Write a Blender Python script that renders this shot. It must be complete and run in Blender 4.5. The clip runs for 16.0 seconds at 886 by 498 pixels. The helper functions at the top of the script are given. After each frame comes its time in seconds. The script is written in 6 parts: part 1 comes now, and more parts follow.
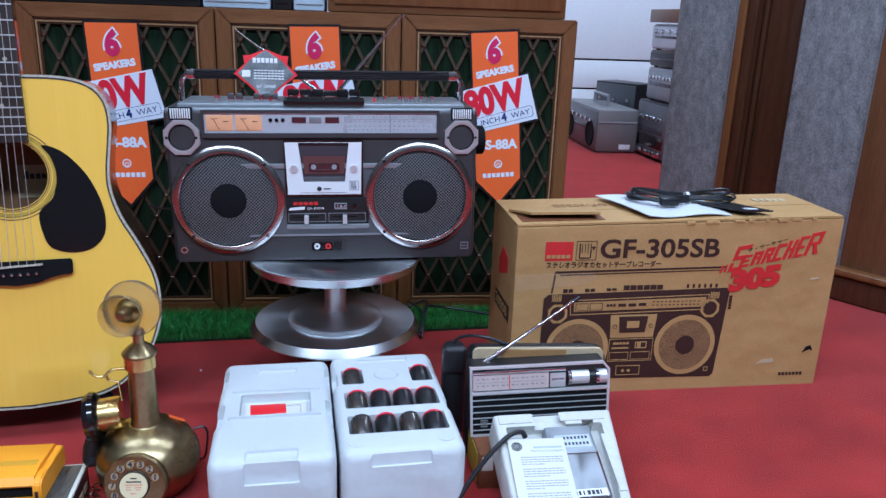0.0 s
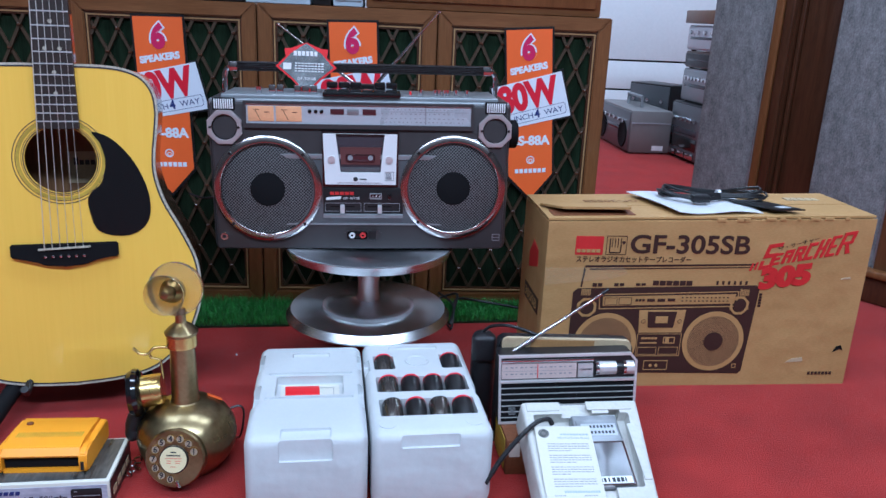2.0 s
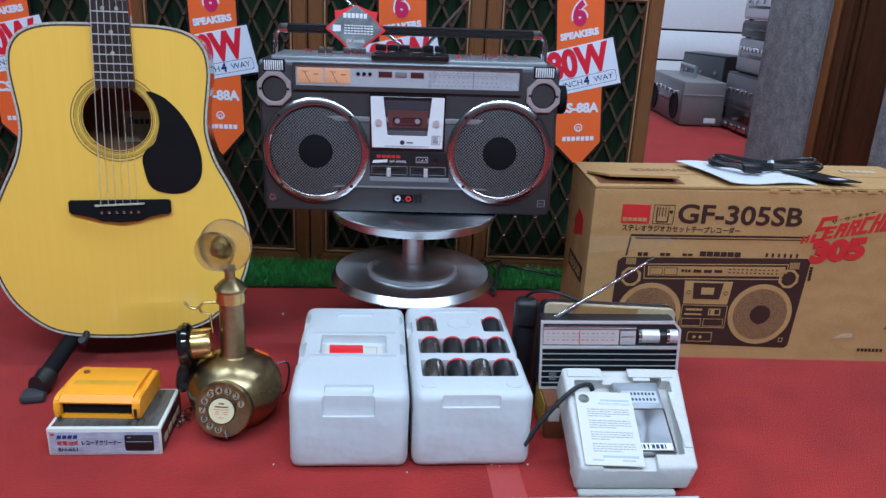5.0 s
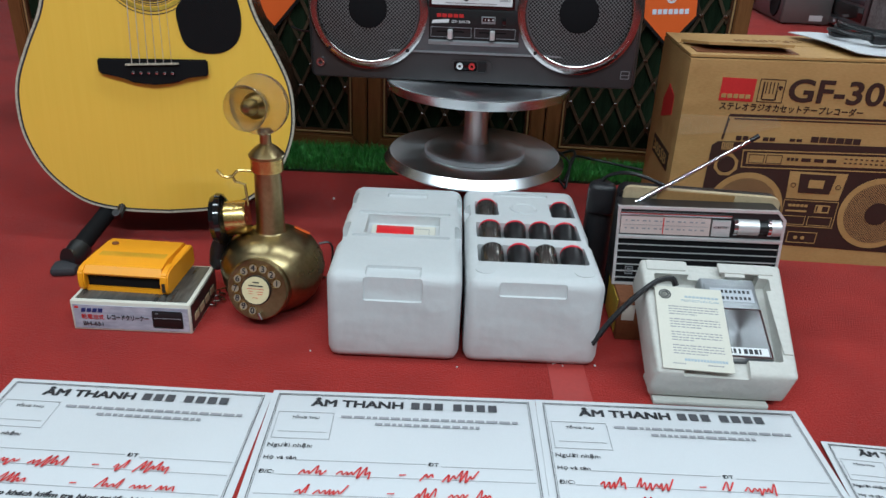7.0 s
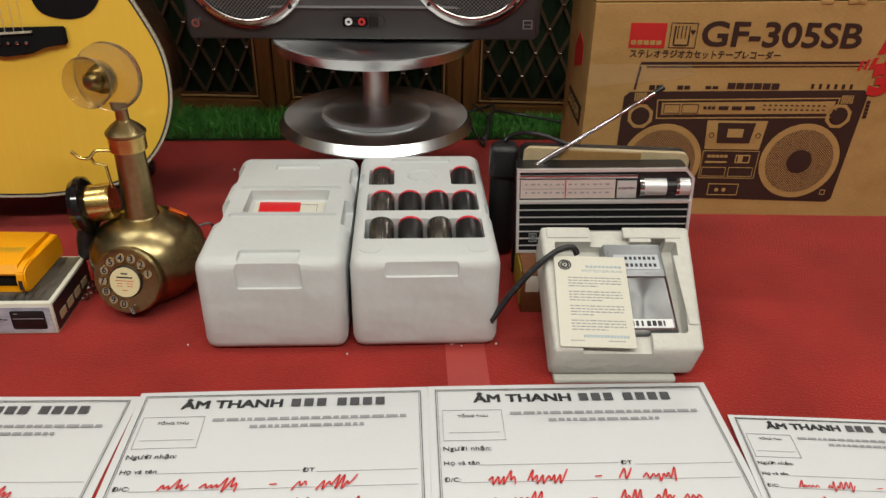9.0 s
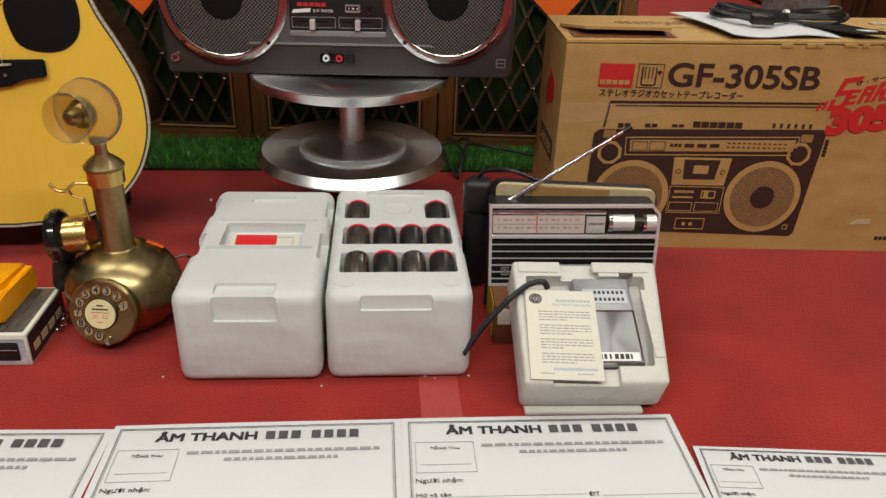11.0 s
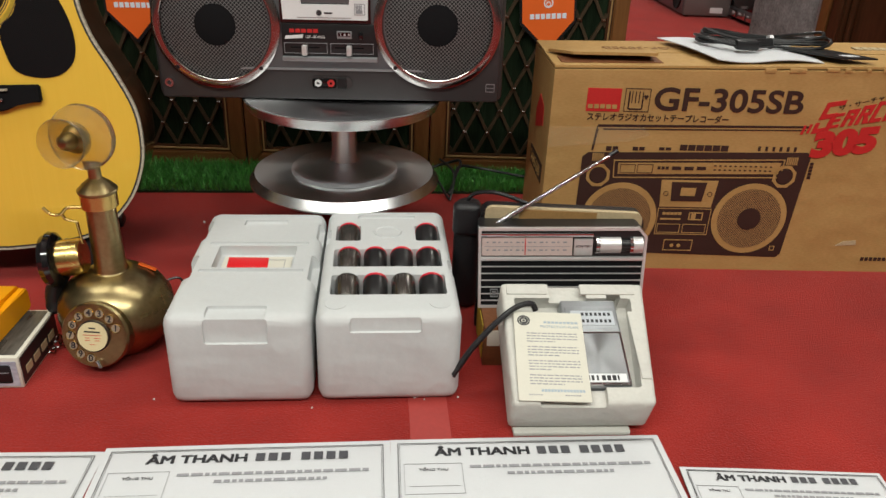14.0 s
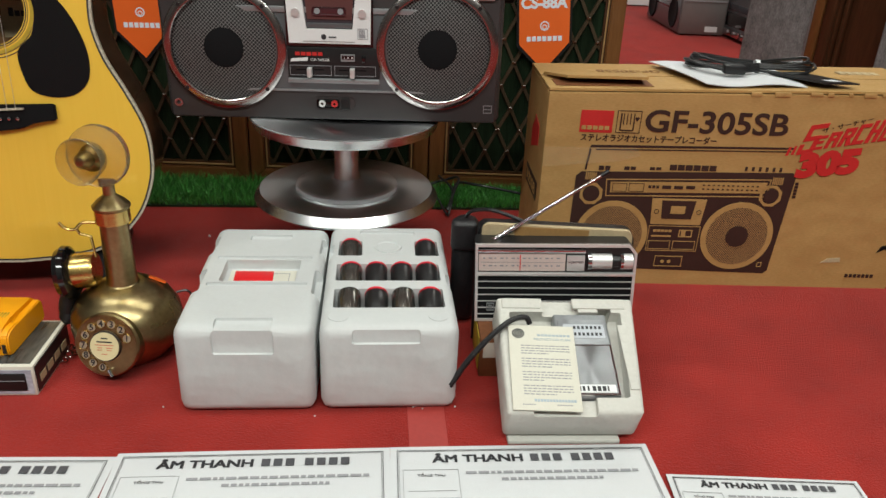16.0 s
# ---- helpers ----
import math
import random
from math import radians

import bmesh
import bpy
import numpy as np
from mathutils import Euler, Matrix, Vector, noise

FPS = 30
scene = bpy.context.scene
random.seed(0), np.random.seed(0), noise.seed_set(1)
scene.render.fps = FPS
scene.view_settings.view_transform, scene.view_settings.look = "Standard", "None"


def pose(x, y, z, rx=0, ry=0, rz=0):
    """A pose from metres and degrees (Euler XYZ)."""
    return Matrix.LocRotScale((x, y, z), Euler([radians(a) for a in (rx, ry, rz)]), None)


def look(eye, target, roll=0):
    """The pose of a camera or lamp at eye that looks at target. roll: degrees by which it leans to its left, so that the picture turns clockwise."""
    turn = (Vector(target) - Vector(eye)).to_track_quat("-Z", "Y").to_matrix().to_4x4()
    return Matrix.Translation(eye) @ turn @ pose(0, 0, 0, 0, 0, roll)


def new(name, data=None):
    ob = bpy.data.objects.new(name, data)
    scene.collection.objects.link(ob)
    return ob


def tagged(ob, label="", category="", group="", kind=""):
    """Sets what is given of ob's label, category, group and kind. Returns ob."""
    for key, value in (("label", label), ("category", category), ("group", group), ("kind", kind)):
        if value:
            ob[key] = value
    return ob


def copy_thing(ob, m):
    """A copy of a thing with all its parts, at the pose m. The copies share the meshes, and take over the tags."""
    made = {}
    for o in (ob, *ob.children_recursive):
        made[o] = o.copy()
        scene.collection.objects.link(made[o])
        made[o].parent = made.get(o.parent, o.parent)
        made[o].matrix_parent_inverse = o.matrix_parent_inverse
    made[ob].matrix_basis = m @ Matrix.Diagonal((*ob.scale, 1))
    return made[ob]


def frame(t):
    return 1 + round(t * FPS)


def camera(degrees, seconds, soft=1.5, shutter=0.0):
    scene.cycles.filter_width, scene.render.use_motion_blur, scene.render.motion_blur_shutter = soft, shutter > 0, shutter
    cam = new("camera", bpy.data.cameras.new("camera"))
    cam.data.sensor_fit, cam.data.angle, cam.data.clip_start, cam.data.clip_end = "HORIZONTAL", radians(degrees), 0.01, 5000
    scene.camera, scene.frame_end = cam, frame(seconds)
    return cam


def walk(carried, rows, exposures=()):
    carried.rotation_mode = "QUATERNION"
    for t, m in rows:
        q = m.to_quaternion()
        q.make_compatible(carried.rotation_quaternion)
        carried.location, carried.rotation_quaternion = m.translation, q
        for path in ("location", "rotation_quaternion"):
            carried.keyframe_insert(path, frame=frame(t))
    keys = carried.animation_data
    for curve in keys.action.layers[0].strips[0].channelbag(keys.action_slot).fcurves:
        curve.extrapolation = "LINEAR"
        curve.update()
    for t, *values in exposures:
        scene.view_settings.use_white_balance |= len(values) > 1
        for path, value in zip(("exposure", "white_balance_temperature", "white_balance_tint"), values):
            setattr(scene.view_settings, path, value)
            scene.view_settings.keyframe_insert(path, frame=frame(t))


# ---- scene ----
cam = camera(60.5, 16.0)
PATH = [
    (0, (0.048, -1.225, 0.649), (0.301, 0.673, 0.069), 2.0),
    (0.5, (0.049, -1.226, 0.645), (0.286, 0.671, 0.061), 2.3),
    (1, (0.052, -1.23, 0.642), (0.269, 0.67, 0.055), 2.4),
    (1.5, (0.047, -1.24, 0.644), (0.246, 0.661, 0.056), 2.5),
    (2, (0.041, -1.254, 0.641), (0.217, 0.651, 0.06), 2.5),
    (2.5, (0.035, -1.264, 0.643), (0.192, 0.644, 0.066), 2.6),
    (3, (0.029, -1.271, 0.646), (0.166, 0.639, 0.07), 2.7),
    (5.3, (0.041, -1.258, 0.623), (0.079, 0.622, -0.057), 2.9),
    (5.5, (0.04, -1.247, 0.614), (0.058, 0.628, -0.083), 3.0),
    (6, (0.031, -1.218, 0.586), (-0.006, 0.639, -0.156), 3.2),
    (6.5, (0.044, -1.182, 0.555), (-0.041, 0.648, -0.248), 3.1),
    (7, (0.06, -1.153, 0.529), (-0.053, 0.646, -0.339), 2.6),
    (7.5, (0.072, -1.124, 0.519), (-0.043, 0.646, -0.405), 1.7),
    (8, (0.127, -1.082, 0.52), (0.033, 0.669, -0.442), 1.0),
    (8.5, (0.152, -1.069, 0.523), (0.092, 0.673, -0.458), 0.7),
    (9, (0.15, -1.068, 0.525), (0.127, 0.674, -0.457), 1.0),
    (9.5, (0.149, -1.068, 0.528), (0.153, 0.68, -0.445), 1.4),
    (10, (0.149, -1.071, 0.534), (0.168, 0.685, -0.423), 1.8),
    (12.5, (0.156, -1.087, 0.549), (0.21, 0.705, -0.338), 2.4),
    (13, (0.151, -1.087, 0.55), (0.204, 0.706, -0.334), 2.4),
    (13.5, (0.152, -1.089, 0.552), (0.202, 0.705, -0.332), 2.3),
    (14, (0.159, -1.088, 0.553), (0.208, 0.708, -0.326), 2.3),
    (14.5, (0.159, -1.089, 0.556), (0.213, 0.709, -0.318), 2.4),
    (15, (0.161, -1.103, 0.562), (0.219, 0.699, -0.303), 2.5),
    (15.5, (0.161, -1.118, 0.571), (0.218, 0.688, -0.288), 2.6),
    (16, (0.157, -1.123, 0.574), (0.211, 0.687, -0.275), 2.7),
]
EXPOSURES = [(0.0, 0.02, 4600.0, 6.0), (3.0, -0.05, 4650.0, 5.0), (5.5, -0.15, 4750.0, 1.0), (6.5, -0.31, 4800.0, -3.0), (7.5, -0.38, 6300.0, -2.0), (9.0, -0.42, 6900.0, 3.0), (12.5, -0.27, 6900.0, 4.0), (14.5, -0.24, 6600.0, 1.0), (16.0, -0.22, 6500.0, -1.0)]
walk(cam, [(t, look(eye, target, roll)) for t, eye, target, roll in PATH], EXPOSURES)

# ---- light ----
world = bpy.data.worlds.new("room_air")
scene.world = world
world.use_nodes = True
world.node_tree.nodes["Background"].inputs[0].default_value = (0.9, 0.95, 1.0, 1)
world.node_tree.nodes["Background"].inputs[1].default_value = 0.02
LAMPS = [(-1.3, -2.3), (0.2, -2.3), (1.7, -2.3), (-1.3, -0.3), (0.2, -0.3), (1.7, -0.3), (0.6, 1.9), (2.0, 2.2)]
LAMP_POWER = 25.0
for lx, ly in LAMPS:
    ld = bpy.data.lights.new("ceiling_lamp", "AREA")
    ld.shape, ld.size, ld.size_y, ld.energy = "RECTANGLE", 1.2, 0.22, LAMP_POWER * (2.2 if ly < -1 else 0.72 if ly < 0 else 1.6)
    ld.color = (1.0, 0.985, 0.96)
    new("ceiling_lamp", ld).matrix_world = pose(lx, ly, 2.73)


# ---- mesh helpers ----
def box(bm, x0, x1, y0, y1, z0, z1, r=0.0, seg=2):
    vs = [bm.verts.new((x, y, z)) for x in (x0, x1) for y in (y0, y1) for z in (z0, z1)]
    fs = [bm.faces.new([vs[i] for i in q]) for q in ((0, 1, 3, 2), (4, 6, 7, 5), (0, 4, 5, 1), (2, 3, 7, 6), (0, 2, 6, 4), (1, 5, 7, 3))]
    if r > 0:
        es = list({e for f in fs for e in f.edges})
        bmesh.ops.bevel(bm, geom=es, offset=r, segments=seg, profile=0.5, affect="EDGES")


def cyl(bm, p0, p1, r0, r1=None, seg=24):
    p0, p1 = Vector(p0), Vector(p1)
    q = (p1 - p0).to_track_quat("Z", "Y").to_matrix().to_4x4()
    m = Matrix.Translation((p0 + p1) / 2) @ q
    bmesh.ops.create_cone(bm, cap_ends=True, segments=seg, radius1=r0, radius2=r0 if r1 is None else r1, depth=(p1 - p0).length, matrix=m)


def lathe(bm, prof, seg=48, m=None):
    m = m or Matrix()
    rings = []
    for r, z in prof:
        if r < 1e-6:
            rings.append([bm.verts.new(m @ Vector((0, 0, z)))])
        else:
            rings.append([bm.verts.new(m @ Vector((r * math.cos(a), r * math.sin(a), z))) for a in (2 * math.pi * i / seg for i in range(seg))])
    for a, b in zip(rings, rings[1:]):
        if len(a) == 1 and len(b) == 1:
            continue
        for i in range(seg):
            j = (i + 1) % seg
            if len(a) == 1:
                bm.faces.new((a[0], b[i], b[j]))
            elif len(b) == 1:
                bm.faces.new((a[i], a[j], b[0]))
            else:
                bm.faces.new((a[i], a[j], b[j], b[i]))


def prism(bm, pts, y0, y1):
    """A polygon of (x, z) points, from depth y0 to y1."""
    a = [bm.verts.new((x, y0, z)) for x, z in pts]
    b = [bm.verts.new((x, y1, z)) for x, z in pts]
    bm.faces.new(a), bm.faces.new(b[::-1])
    for i in range(len(pts)):
        j = (i + 1) % len(pts)
        bm.faces.new((a[i], b[i], b[j], a[j]))


def hollow(bm, outer, inner, y0, y1):
    """A flat plate of depth y0 to y1 between two closed outlines of (x, z) points."""
    rim = []
    for y in (y0, y1):
        loops = [[bm.verts.new((x, y, z)) for x, z in pts] for pts in (outer, inner)]
        es = [bm.edges.new((l[i], l[(i + 1) % len(l)])) for l in loops for i in range(len(l))]
        bmesh.ops.triangle_fill(bm, edges=es, use_beauty=True)
        rim.append(loops)
    for a, b in zip(rim[0], rim[1]):
        for i in range(len(a)):
            j = (i + 1) % len(a)
            bm.faces.new((a[i], a[j], b[j], b[i]))


def tube(bm, pts, r, seg=8):
    pts = [Vector(p) for p in pts]
    rings, up = [], Vector((0.13, 0.2, 0.97))
    for i, p in enumerate(pts):
        d = (pts[min(i + 1, len(pts) - 1)] - pts[max(i - 1, 0)]).normalized()
        a = d.cross(up)
        a = a.normalized() if a.length > 1e-4 else d.orthogonal().normalized()
        b = d.cross(a)
        k = r[i] if isinstance(r, (list, tuple)) else r
        rings.append([bm.verts.new(p + k * (math.cos(t) * a + math.sin(t) * b)) for t in (2 * math.pi * j / seg for j in range(seg))])
    for a, b in zip(rings, rings[1:]):
        for i in range(seg):
            j = (i + 1) % seg
            bm.faces.new((a[i], a[j], b[j], b[i]))
    bm.faces.new(rings[0][::-1]), bm.faces.new(rings[-1])


def smooth_line(pts, n=6, closed=False):
    """Catmull-Rom points through pts."""
    pts = [Vector(p) for p in pts]
    k = len(pts)
    out = []
    for i in range(k if closed else k - 1):
        g = [pts[(i + j) % k] if closed else pts[min(max(i + j, 0), k - 1)] for j in (-1, 0, 1, 2)]
        for s in range(n):
            t = s / n
            out.append(0.5 * (2 * g[1] + (g[2] - g[0]) * t + (2 * g[0] - 5 * g[1] + 4 * g[2] - g[3]) * t * t + (3 * g[1] - g[0] - 3 * g[2] + g[3]) * t ** 3))
    if not closed:
        out.append(pts[-1])
    return out


def disc(cx, cz, r, n=32, a0=0.0):
    return [(cx + r * math.cos(a0 + 2 * math.pi * i / n), cz + r * math.sin(a0 + 2 * math.pi * i / n)) for i in range(n)]


def rect(x0, x1, z0, z1):
    return [(x0, z0), (x1, z0), (x1, z1), (x0, z1)]


def mesh_of(name, bm, material, angle=35):
    bmesh.ops.recalc_face_normals(bm, faces=bm.faces)
    me = bpy.data.meshes.new(name)
    bm.to_mesh(me)
    bm.free()
    me.materials.append(material)
    for p in me.polygons:
        p.use_smooth = True
    me.set_sharp_from_angle(angle=radians(angle))
    return me


def part(name, bm, material, parent, label="", m=None, angle=35):
    ob = new(name, mesh_of(name, bm, material, angle))
    ob.parent = parent
    if m is not None:
        ob.matrix_basis = m
    return tagged(ob, label)


def thing(name, m, label, category, group="", kind=""):
    ob = new(name)
    ob.empty_display_size = 0.02
    ob.matrix_basis = m
    return tagged(ob, label, category, group, kind)


def solid(name, bm, material, m, label, category, group="", kind="", angle=35):
    ob = new(name, mesh_of(name, bm, material, angle))
    ob.matrix_basis = m
    return tagged(ob, label, category, group, kind)


def lettering(name, body, size, material, parent, m, width=None, shear=0.0, bold=0.0, align="LEFT", thick=0.0002):
    """Printed words in the built-in font, as a mesh; width squeezes them to that length."""
    cu = bpy.data.curves.new(name, "FONT")
    cu.body, cu.size, cu.extrude, cu.shear, cu.offset, cu.align_x = body, 1.0, thick / size, shear, 0.0 if "M" in body else bold / size, align
    cu.resolution_u = 4
    ob = new(name, cu)
    dg = bpy.context.evaluated_depsgraph_get()
    me = bpy.data.meshes.new_from_object(ob.evaluated_get(dg))
    bpy.data.objects.remove(ob)
    me.name = name
    for v in me.vertices:
        v.co *= size
    if "M" in body and bold:
        # thickened by overlapping shifted strokes
        bm = bmesh.new()
        for dx, dy in ((-bold, -bold * 0.5), (bold, bold * 0.5), (-bold, bold * 0.5), (bold, -bold * 0.5)):
            n0 = len(bm.verts)
            bm.from_mesh(me)
            bm.verts.ensure_lookup_table()
            for v in bm.verts[n0:]:
                v.co += Vector((dx, dy, 0.00002 * (n0 % 7)))
        bm.to_mesh(me)
        bm.free()
    if width and len(me.vertices):
        xs = [v.co.x for v in me.vertices]
        k = width / max(max(xs) - min(xs), 1e-6)
        mid = (max(xs) + min(xs)) / 2 if align == "CENTER" else 0.0
        for v in me.vertices:
            v.co.x = (v.co.x - mid) * k
    me.materials.clear()
    me.materials.append(material)
    out = new(name, me)
    out.parent = parent
    out.matrix_basis = m
    return out


UPRIGHT = pose(0, 0, 0, 90)


def front_at(x, y, z):
    """Words that stand upright and face -y."""
    return pose(x, y, z, 90)


# ---- materials ----
def mat(name, col, rough=0.5, metal=0.0, var=0.12, scale=25.0, fine=220.0, bump=0.08, stretch=(1, 1, 1), coat=0.0, second=None, rvar=0.1, trans=0.0, ior=1.45, sheen=0.0, spec=0.5, per=0.0):
    m = bpy.data.materials.new(name)
    m.use_nodes = True
    nt = m.node_tree
    N, L = nt.nodes, nt.links
    p = N["Principled BSDF"]
    tc = N.new("ShaderNodeTexCoord")
    mp = N.new("ShaderNodeMapping")
    mp.inputs["Scale"].default_value = stretch
    L.new(tc.outputs["Object"], mp.inputs[0])
    n1, n2 = N.new("ShaderNodeTexNoise"), N.new("ShaderNodeTexNoise")
    n1.inputs["Scale"].default_value, n1.inputs["Detail"].default_value = scale, 4
    n2.inputs["Scale"].default_value, n2.inputs["Detail"].default_value = fine, 3
    L.new(mp.outputs[0], n1.inputs["Vector"]), L.new(mp.outputs[0], n2.inputs["Vector"])
    add = N.new("ShaderNodeMath")
    add.operation = "MULTIPLY_ADD"
    add.inputs[1].default_value = 0.5
    half = N.new("ShaderNodeMath")
    half.operation = "MULTIPLY"
    half.inputs[1].default_value = 0.5
    L.new(n1.outputs[0], half.inputs[0])
    L.new(n2.outputs[0], add.inputs[0]), L.new(half.outputs[0], add.inputs[2])
    ramp = N.new("ShaderNodeMapRange")
    ramp.inputs[1].default_value, ramp.inputs[2].default_value = 0.3, 0.7
    L.new(add.outputs[0], ramp.inputs[0])
    mix = N.new("ShaderNodeMix")
    mix.data_type = "RGBA"
    b = second or tuple(c * (1 + var) for c in col)
    mix.inputs[6].default_value = (*[c * (1 - var) for c in col], 1)
    mix.inputs[7].default_value = (*[min(c, 1) for c in b], 1)
    L.new(ramp.outputs[0], mix.inputs[0])
    L.new(mix.outputs[2], p.inputs["Base Color"])
    rr = N.new("ShaderNodeMapRange")
    rr.inputs[3].default_value, rr.inputs[4].default_value = max(rough - rvar, 0.03), min(rough + rvar, 1)
    L.new(n1.outputs[0], rr.inputs[0])
    L.new(rr.outputs[0], p.inputs["Roughness"])
    p.inputs["Metallic"].default_value = metal
    p.inputs["Coat Weight"].default_value = coat
    p.inputs["Coat Roughness"].default_value = 0.08
    p.inputs["Transmission Weight"].default_value = trans
    p.inputs["IOR"].default_value = ior
    p.inputs["Specular IOR Level"].default_value = spec
    if sheen:
        p.inputs["Sheen Weight"].default_value = sheen
    if bump:
        bp = N.new("ShaderNodeBump")
        bp.inputs["Strength"].default_value, bp.inputs["Distance"].default_value = bump, 0.002
        L.new(n2.outputs[0], bp.inputs["Height"])
        L.new(bp.outputs[0], p.inputs["Normal"])
    return m


def wood(name, dark, light, rough=0.35, along="z", coat=0.2):
    s = {"z": (9, 9, 0.7), "x": (0.7, 9, 9), "y": (9, 0.7, 9)}[along]
    return mat(name, dark, rough, 0, 0.1, 7, 40, 0.06, s, coat, light, 0.08)


M_carpet = mat("red_carpet", (0.255, 0.0125, 0.010), 0.95, 0, 0.30, 9, 420, 0.9, second=(0.36, 0.024, 0.018), sheen=0.12, spec=0.12)
M_wall = mat("white_wall", (0.75, 0.77, 0.78), 0.6, 0, 0.04, 3, 60, 0.05)
# for walls out of view: dark, to lower fill light and dull chrome reflections
M_unseenwall = mat("unseen_dark_wall", (0.09, 0.085, 0.08), 0.8, 0, 0.2, 3, 60, 0.05)
M_satin = mat("satin_chrome", (0.42, 0.42, 0.44), 0.25, 1, 0.03, 40, 300, 0.0, rvar=0.04)
M_ceiling = mat("ceiling_paint", (0.5, 0.5, 0.48), 0.8, 0, 0.03, 3, 80, 0.05)
M_wood = wood("brown_veneer", (0.115, 0.045, 0.013), (0.20, 0.086, 0.029))
M_woodx = wood("brown_veneer_rail", (0.115, 0.045, 0.013), (0.20, 0.086, 0.029), along="x")
M_beadwood = wood("pale_bead_wood", (0.26, 0.15, 0.06), (0.38, 0.24, 0.11), along="x")
M_wooddark = wood("dark_walnut", (0.040, 0.015, 0.007), (0.080, 0.032, 0.014))
M_woodred = wood("red_brown_wood", (0.10, 0.045, 0.018), (0.17, 0.08, 0.033))
M_lattice = wood("lattice_wood", (0.034, 0.021, 0.010), (0.062, 0.040, 0.020), 0.5, coat=0.0)
M_cloth = mat("green_black_cloth", (0.004, 0.007, 0.004), 0.9, 0, 0.4, 12, 300, 0.3, (5, 1, 0.15), second=(0.020, 0.034, 0.018), spec=0.04)
M_greycloth = mat("grey_weave", (0.14, 0.142, 0.146), 0.95, 0, 0.25, 60, 300, 1.0, (1, 1, 0.5), second=(0.30, 0.302, 0.306), spec=0.1)
M_black = mat("black_plastic", (0.012, 0.012, 0.013), 0.35, 0, 0.1, 40, 300, 0.03)
M_blackmatte = mat("black_matte", (0.005, 0.005, 0.006), 0.8, 0, 0.15, 40, 300, 0.05, spec=0.2)
M_blackgloss = mat("black_gloss", (0.006, 0.006, 0.007), 0.12, 0, 0.1, 40, 300, 0.0, coat=0.6, rvar=0.04)
M_case = mat("charcoal_plastic", (0.041, 0.037, 0.038), 0.40, 0, 0.08, 40, 700, 0.05)
M_silver = mat("silver_paint", (0.30, 0.315, 0.33), 0.38, 0.55, 0.05, 60, 500, 0.02)
M_taupe = mat("taupe_paint", (0.20, 0.19, 0.185), 0.4, 0.3, 0.08, 20, 300, 0.02)
M_bluegrey = mat("blue_grey_metal", (0.145, 0.155, 0.165), 0.35, 0.6, 0.05, 60, 500, 0.02, (1, 1, 8))
M_ring = mat("speaker_ring_chrome", (0.38, 0.36, 0.355), 0.19, 1, 0.03, 40, 300, 0.0, rvar=0.03)
M_surround = mat("tweeter_chrome", (0.52, 0.515, 0.515), 0.30, 0.55, 0.04, 40, 300, 0.0, rvar=0.04)
M_chrome = mat("chrome", (0.58, 0.58, 0.60), 0.08, 1, 0.03, 40, 300, 0.0, rvar=0.03)
M_steel = mat("brushed_aluminium", (0.66, 0.66, 0.67), 0.36, 1, 0.01, 30, 400, 0.0, rvar=0.005)


def turned(name, col, rough, aniso):
    """Lathe-turned metal with fine rings round the z axis."""
    m = mat(name, col, rough, 1, 0.03, 30, 400, 0.0, rvar=0.03)
    nt = m.node_tree
    tn, p = nt.nodes.new("ShaderNodeTangent"), nt.nodes["Principled BSDF"]
    tn.direction_type, tn.axis = "RADIAL", "Z"
    nt.links.new(tn.outputs[0], p.inputs["Tangent"])
    p.inputs["Anisotropic"].default_value = aniso
    return m


M_turned = turned("turned_aluminium", (0.66, 0.67, 0.69), 0.33, 0.9)
M_turnedrim = turned("turned_aluminium_rim", (0.78, 0.79, 0.81), 0.22, 0.9)
M_tagface = mat("silvery_film", (0.30, 0.34, 0.36), 0.22, 0.75, 0.5, 14, 60, 0.0, second=(0.62, 0.66, 0.68), rvar=0.08)
M_innerwood = wood("inner_back_wood", (0.16, 0.075, 0.030), (0.26, 0.135, 0.055), 0.6, coat=0.0)
M_white = mat("white_plastic", (0.72, 0.73, 0.74), 0.35, 0, 0.03, 30, 300, 0.02)
M_paper = mat("white_paper", (0.58, 0.59, 0.61), 0.6, 0, 0.02, 15, 500, 0.04)
M_cream = mat("cream_paper", (0.62, 0.60, 0.52), 0.6, 0, 0.03, 15, 400, 0.05)
M_ink = mat("black_ink", (0.025, 0.025, 0.03), 0.6, 0, 0.1, 60, 500, 0.0)
M_greyink = mat("grey_ink", (0.28, 0.28, 0.30), 0.6, 0, 0.1, 60, 500, 0.0)
M_redink = mat("red_ink", (0.55, 0.03, 0.03), 0.6, 0, 0.15, 60, 500, 0.0)
M_orange = mat("orange_print", (0.76, 0.13, 0.022), 0.4, 0, 0.03, 20, 300, 0.01, coat=0.1)
M_pink = mat("magenta_print", (0.52, 0.015, 0.10), 0.4, 0, 0.04, 20, 300, 0.0)
M_crimson = mat("crimson_print", (0.60, 0.012, 0.035), 0.4, 0, 0.04, 20, 300, 0.0)
M_postwhite = mat("poster_white", (0.70, 0.74, 0.82), 0.4, 0, 0.02, 20, 300, 0.0)
M_navy = mat("navy_print", (0.02, 0.035, 0.16), 0.4, 0, 0.04, 20, 300, 0.0)
M_card = mat("cardboard", (0.39, 0.226, 0.074), 0.7, 0, 0.10, 9, 160, 0.12, (1, 1, 3), second=(0.46, 0.280, 0.104), spec=0.45)
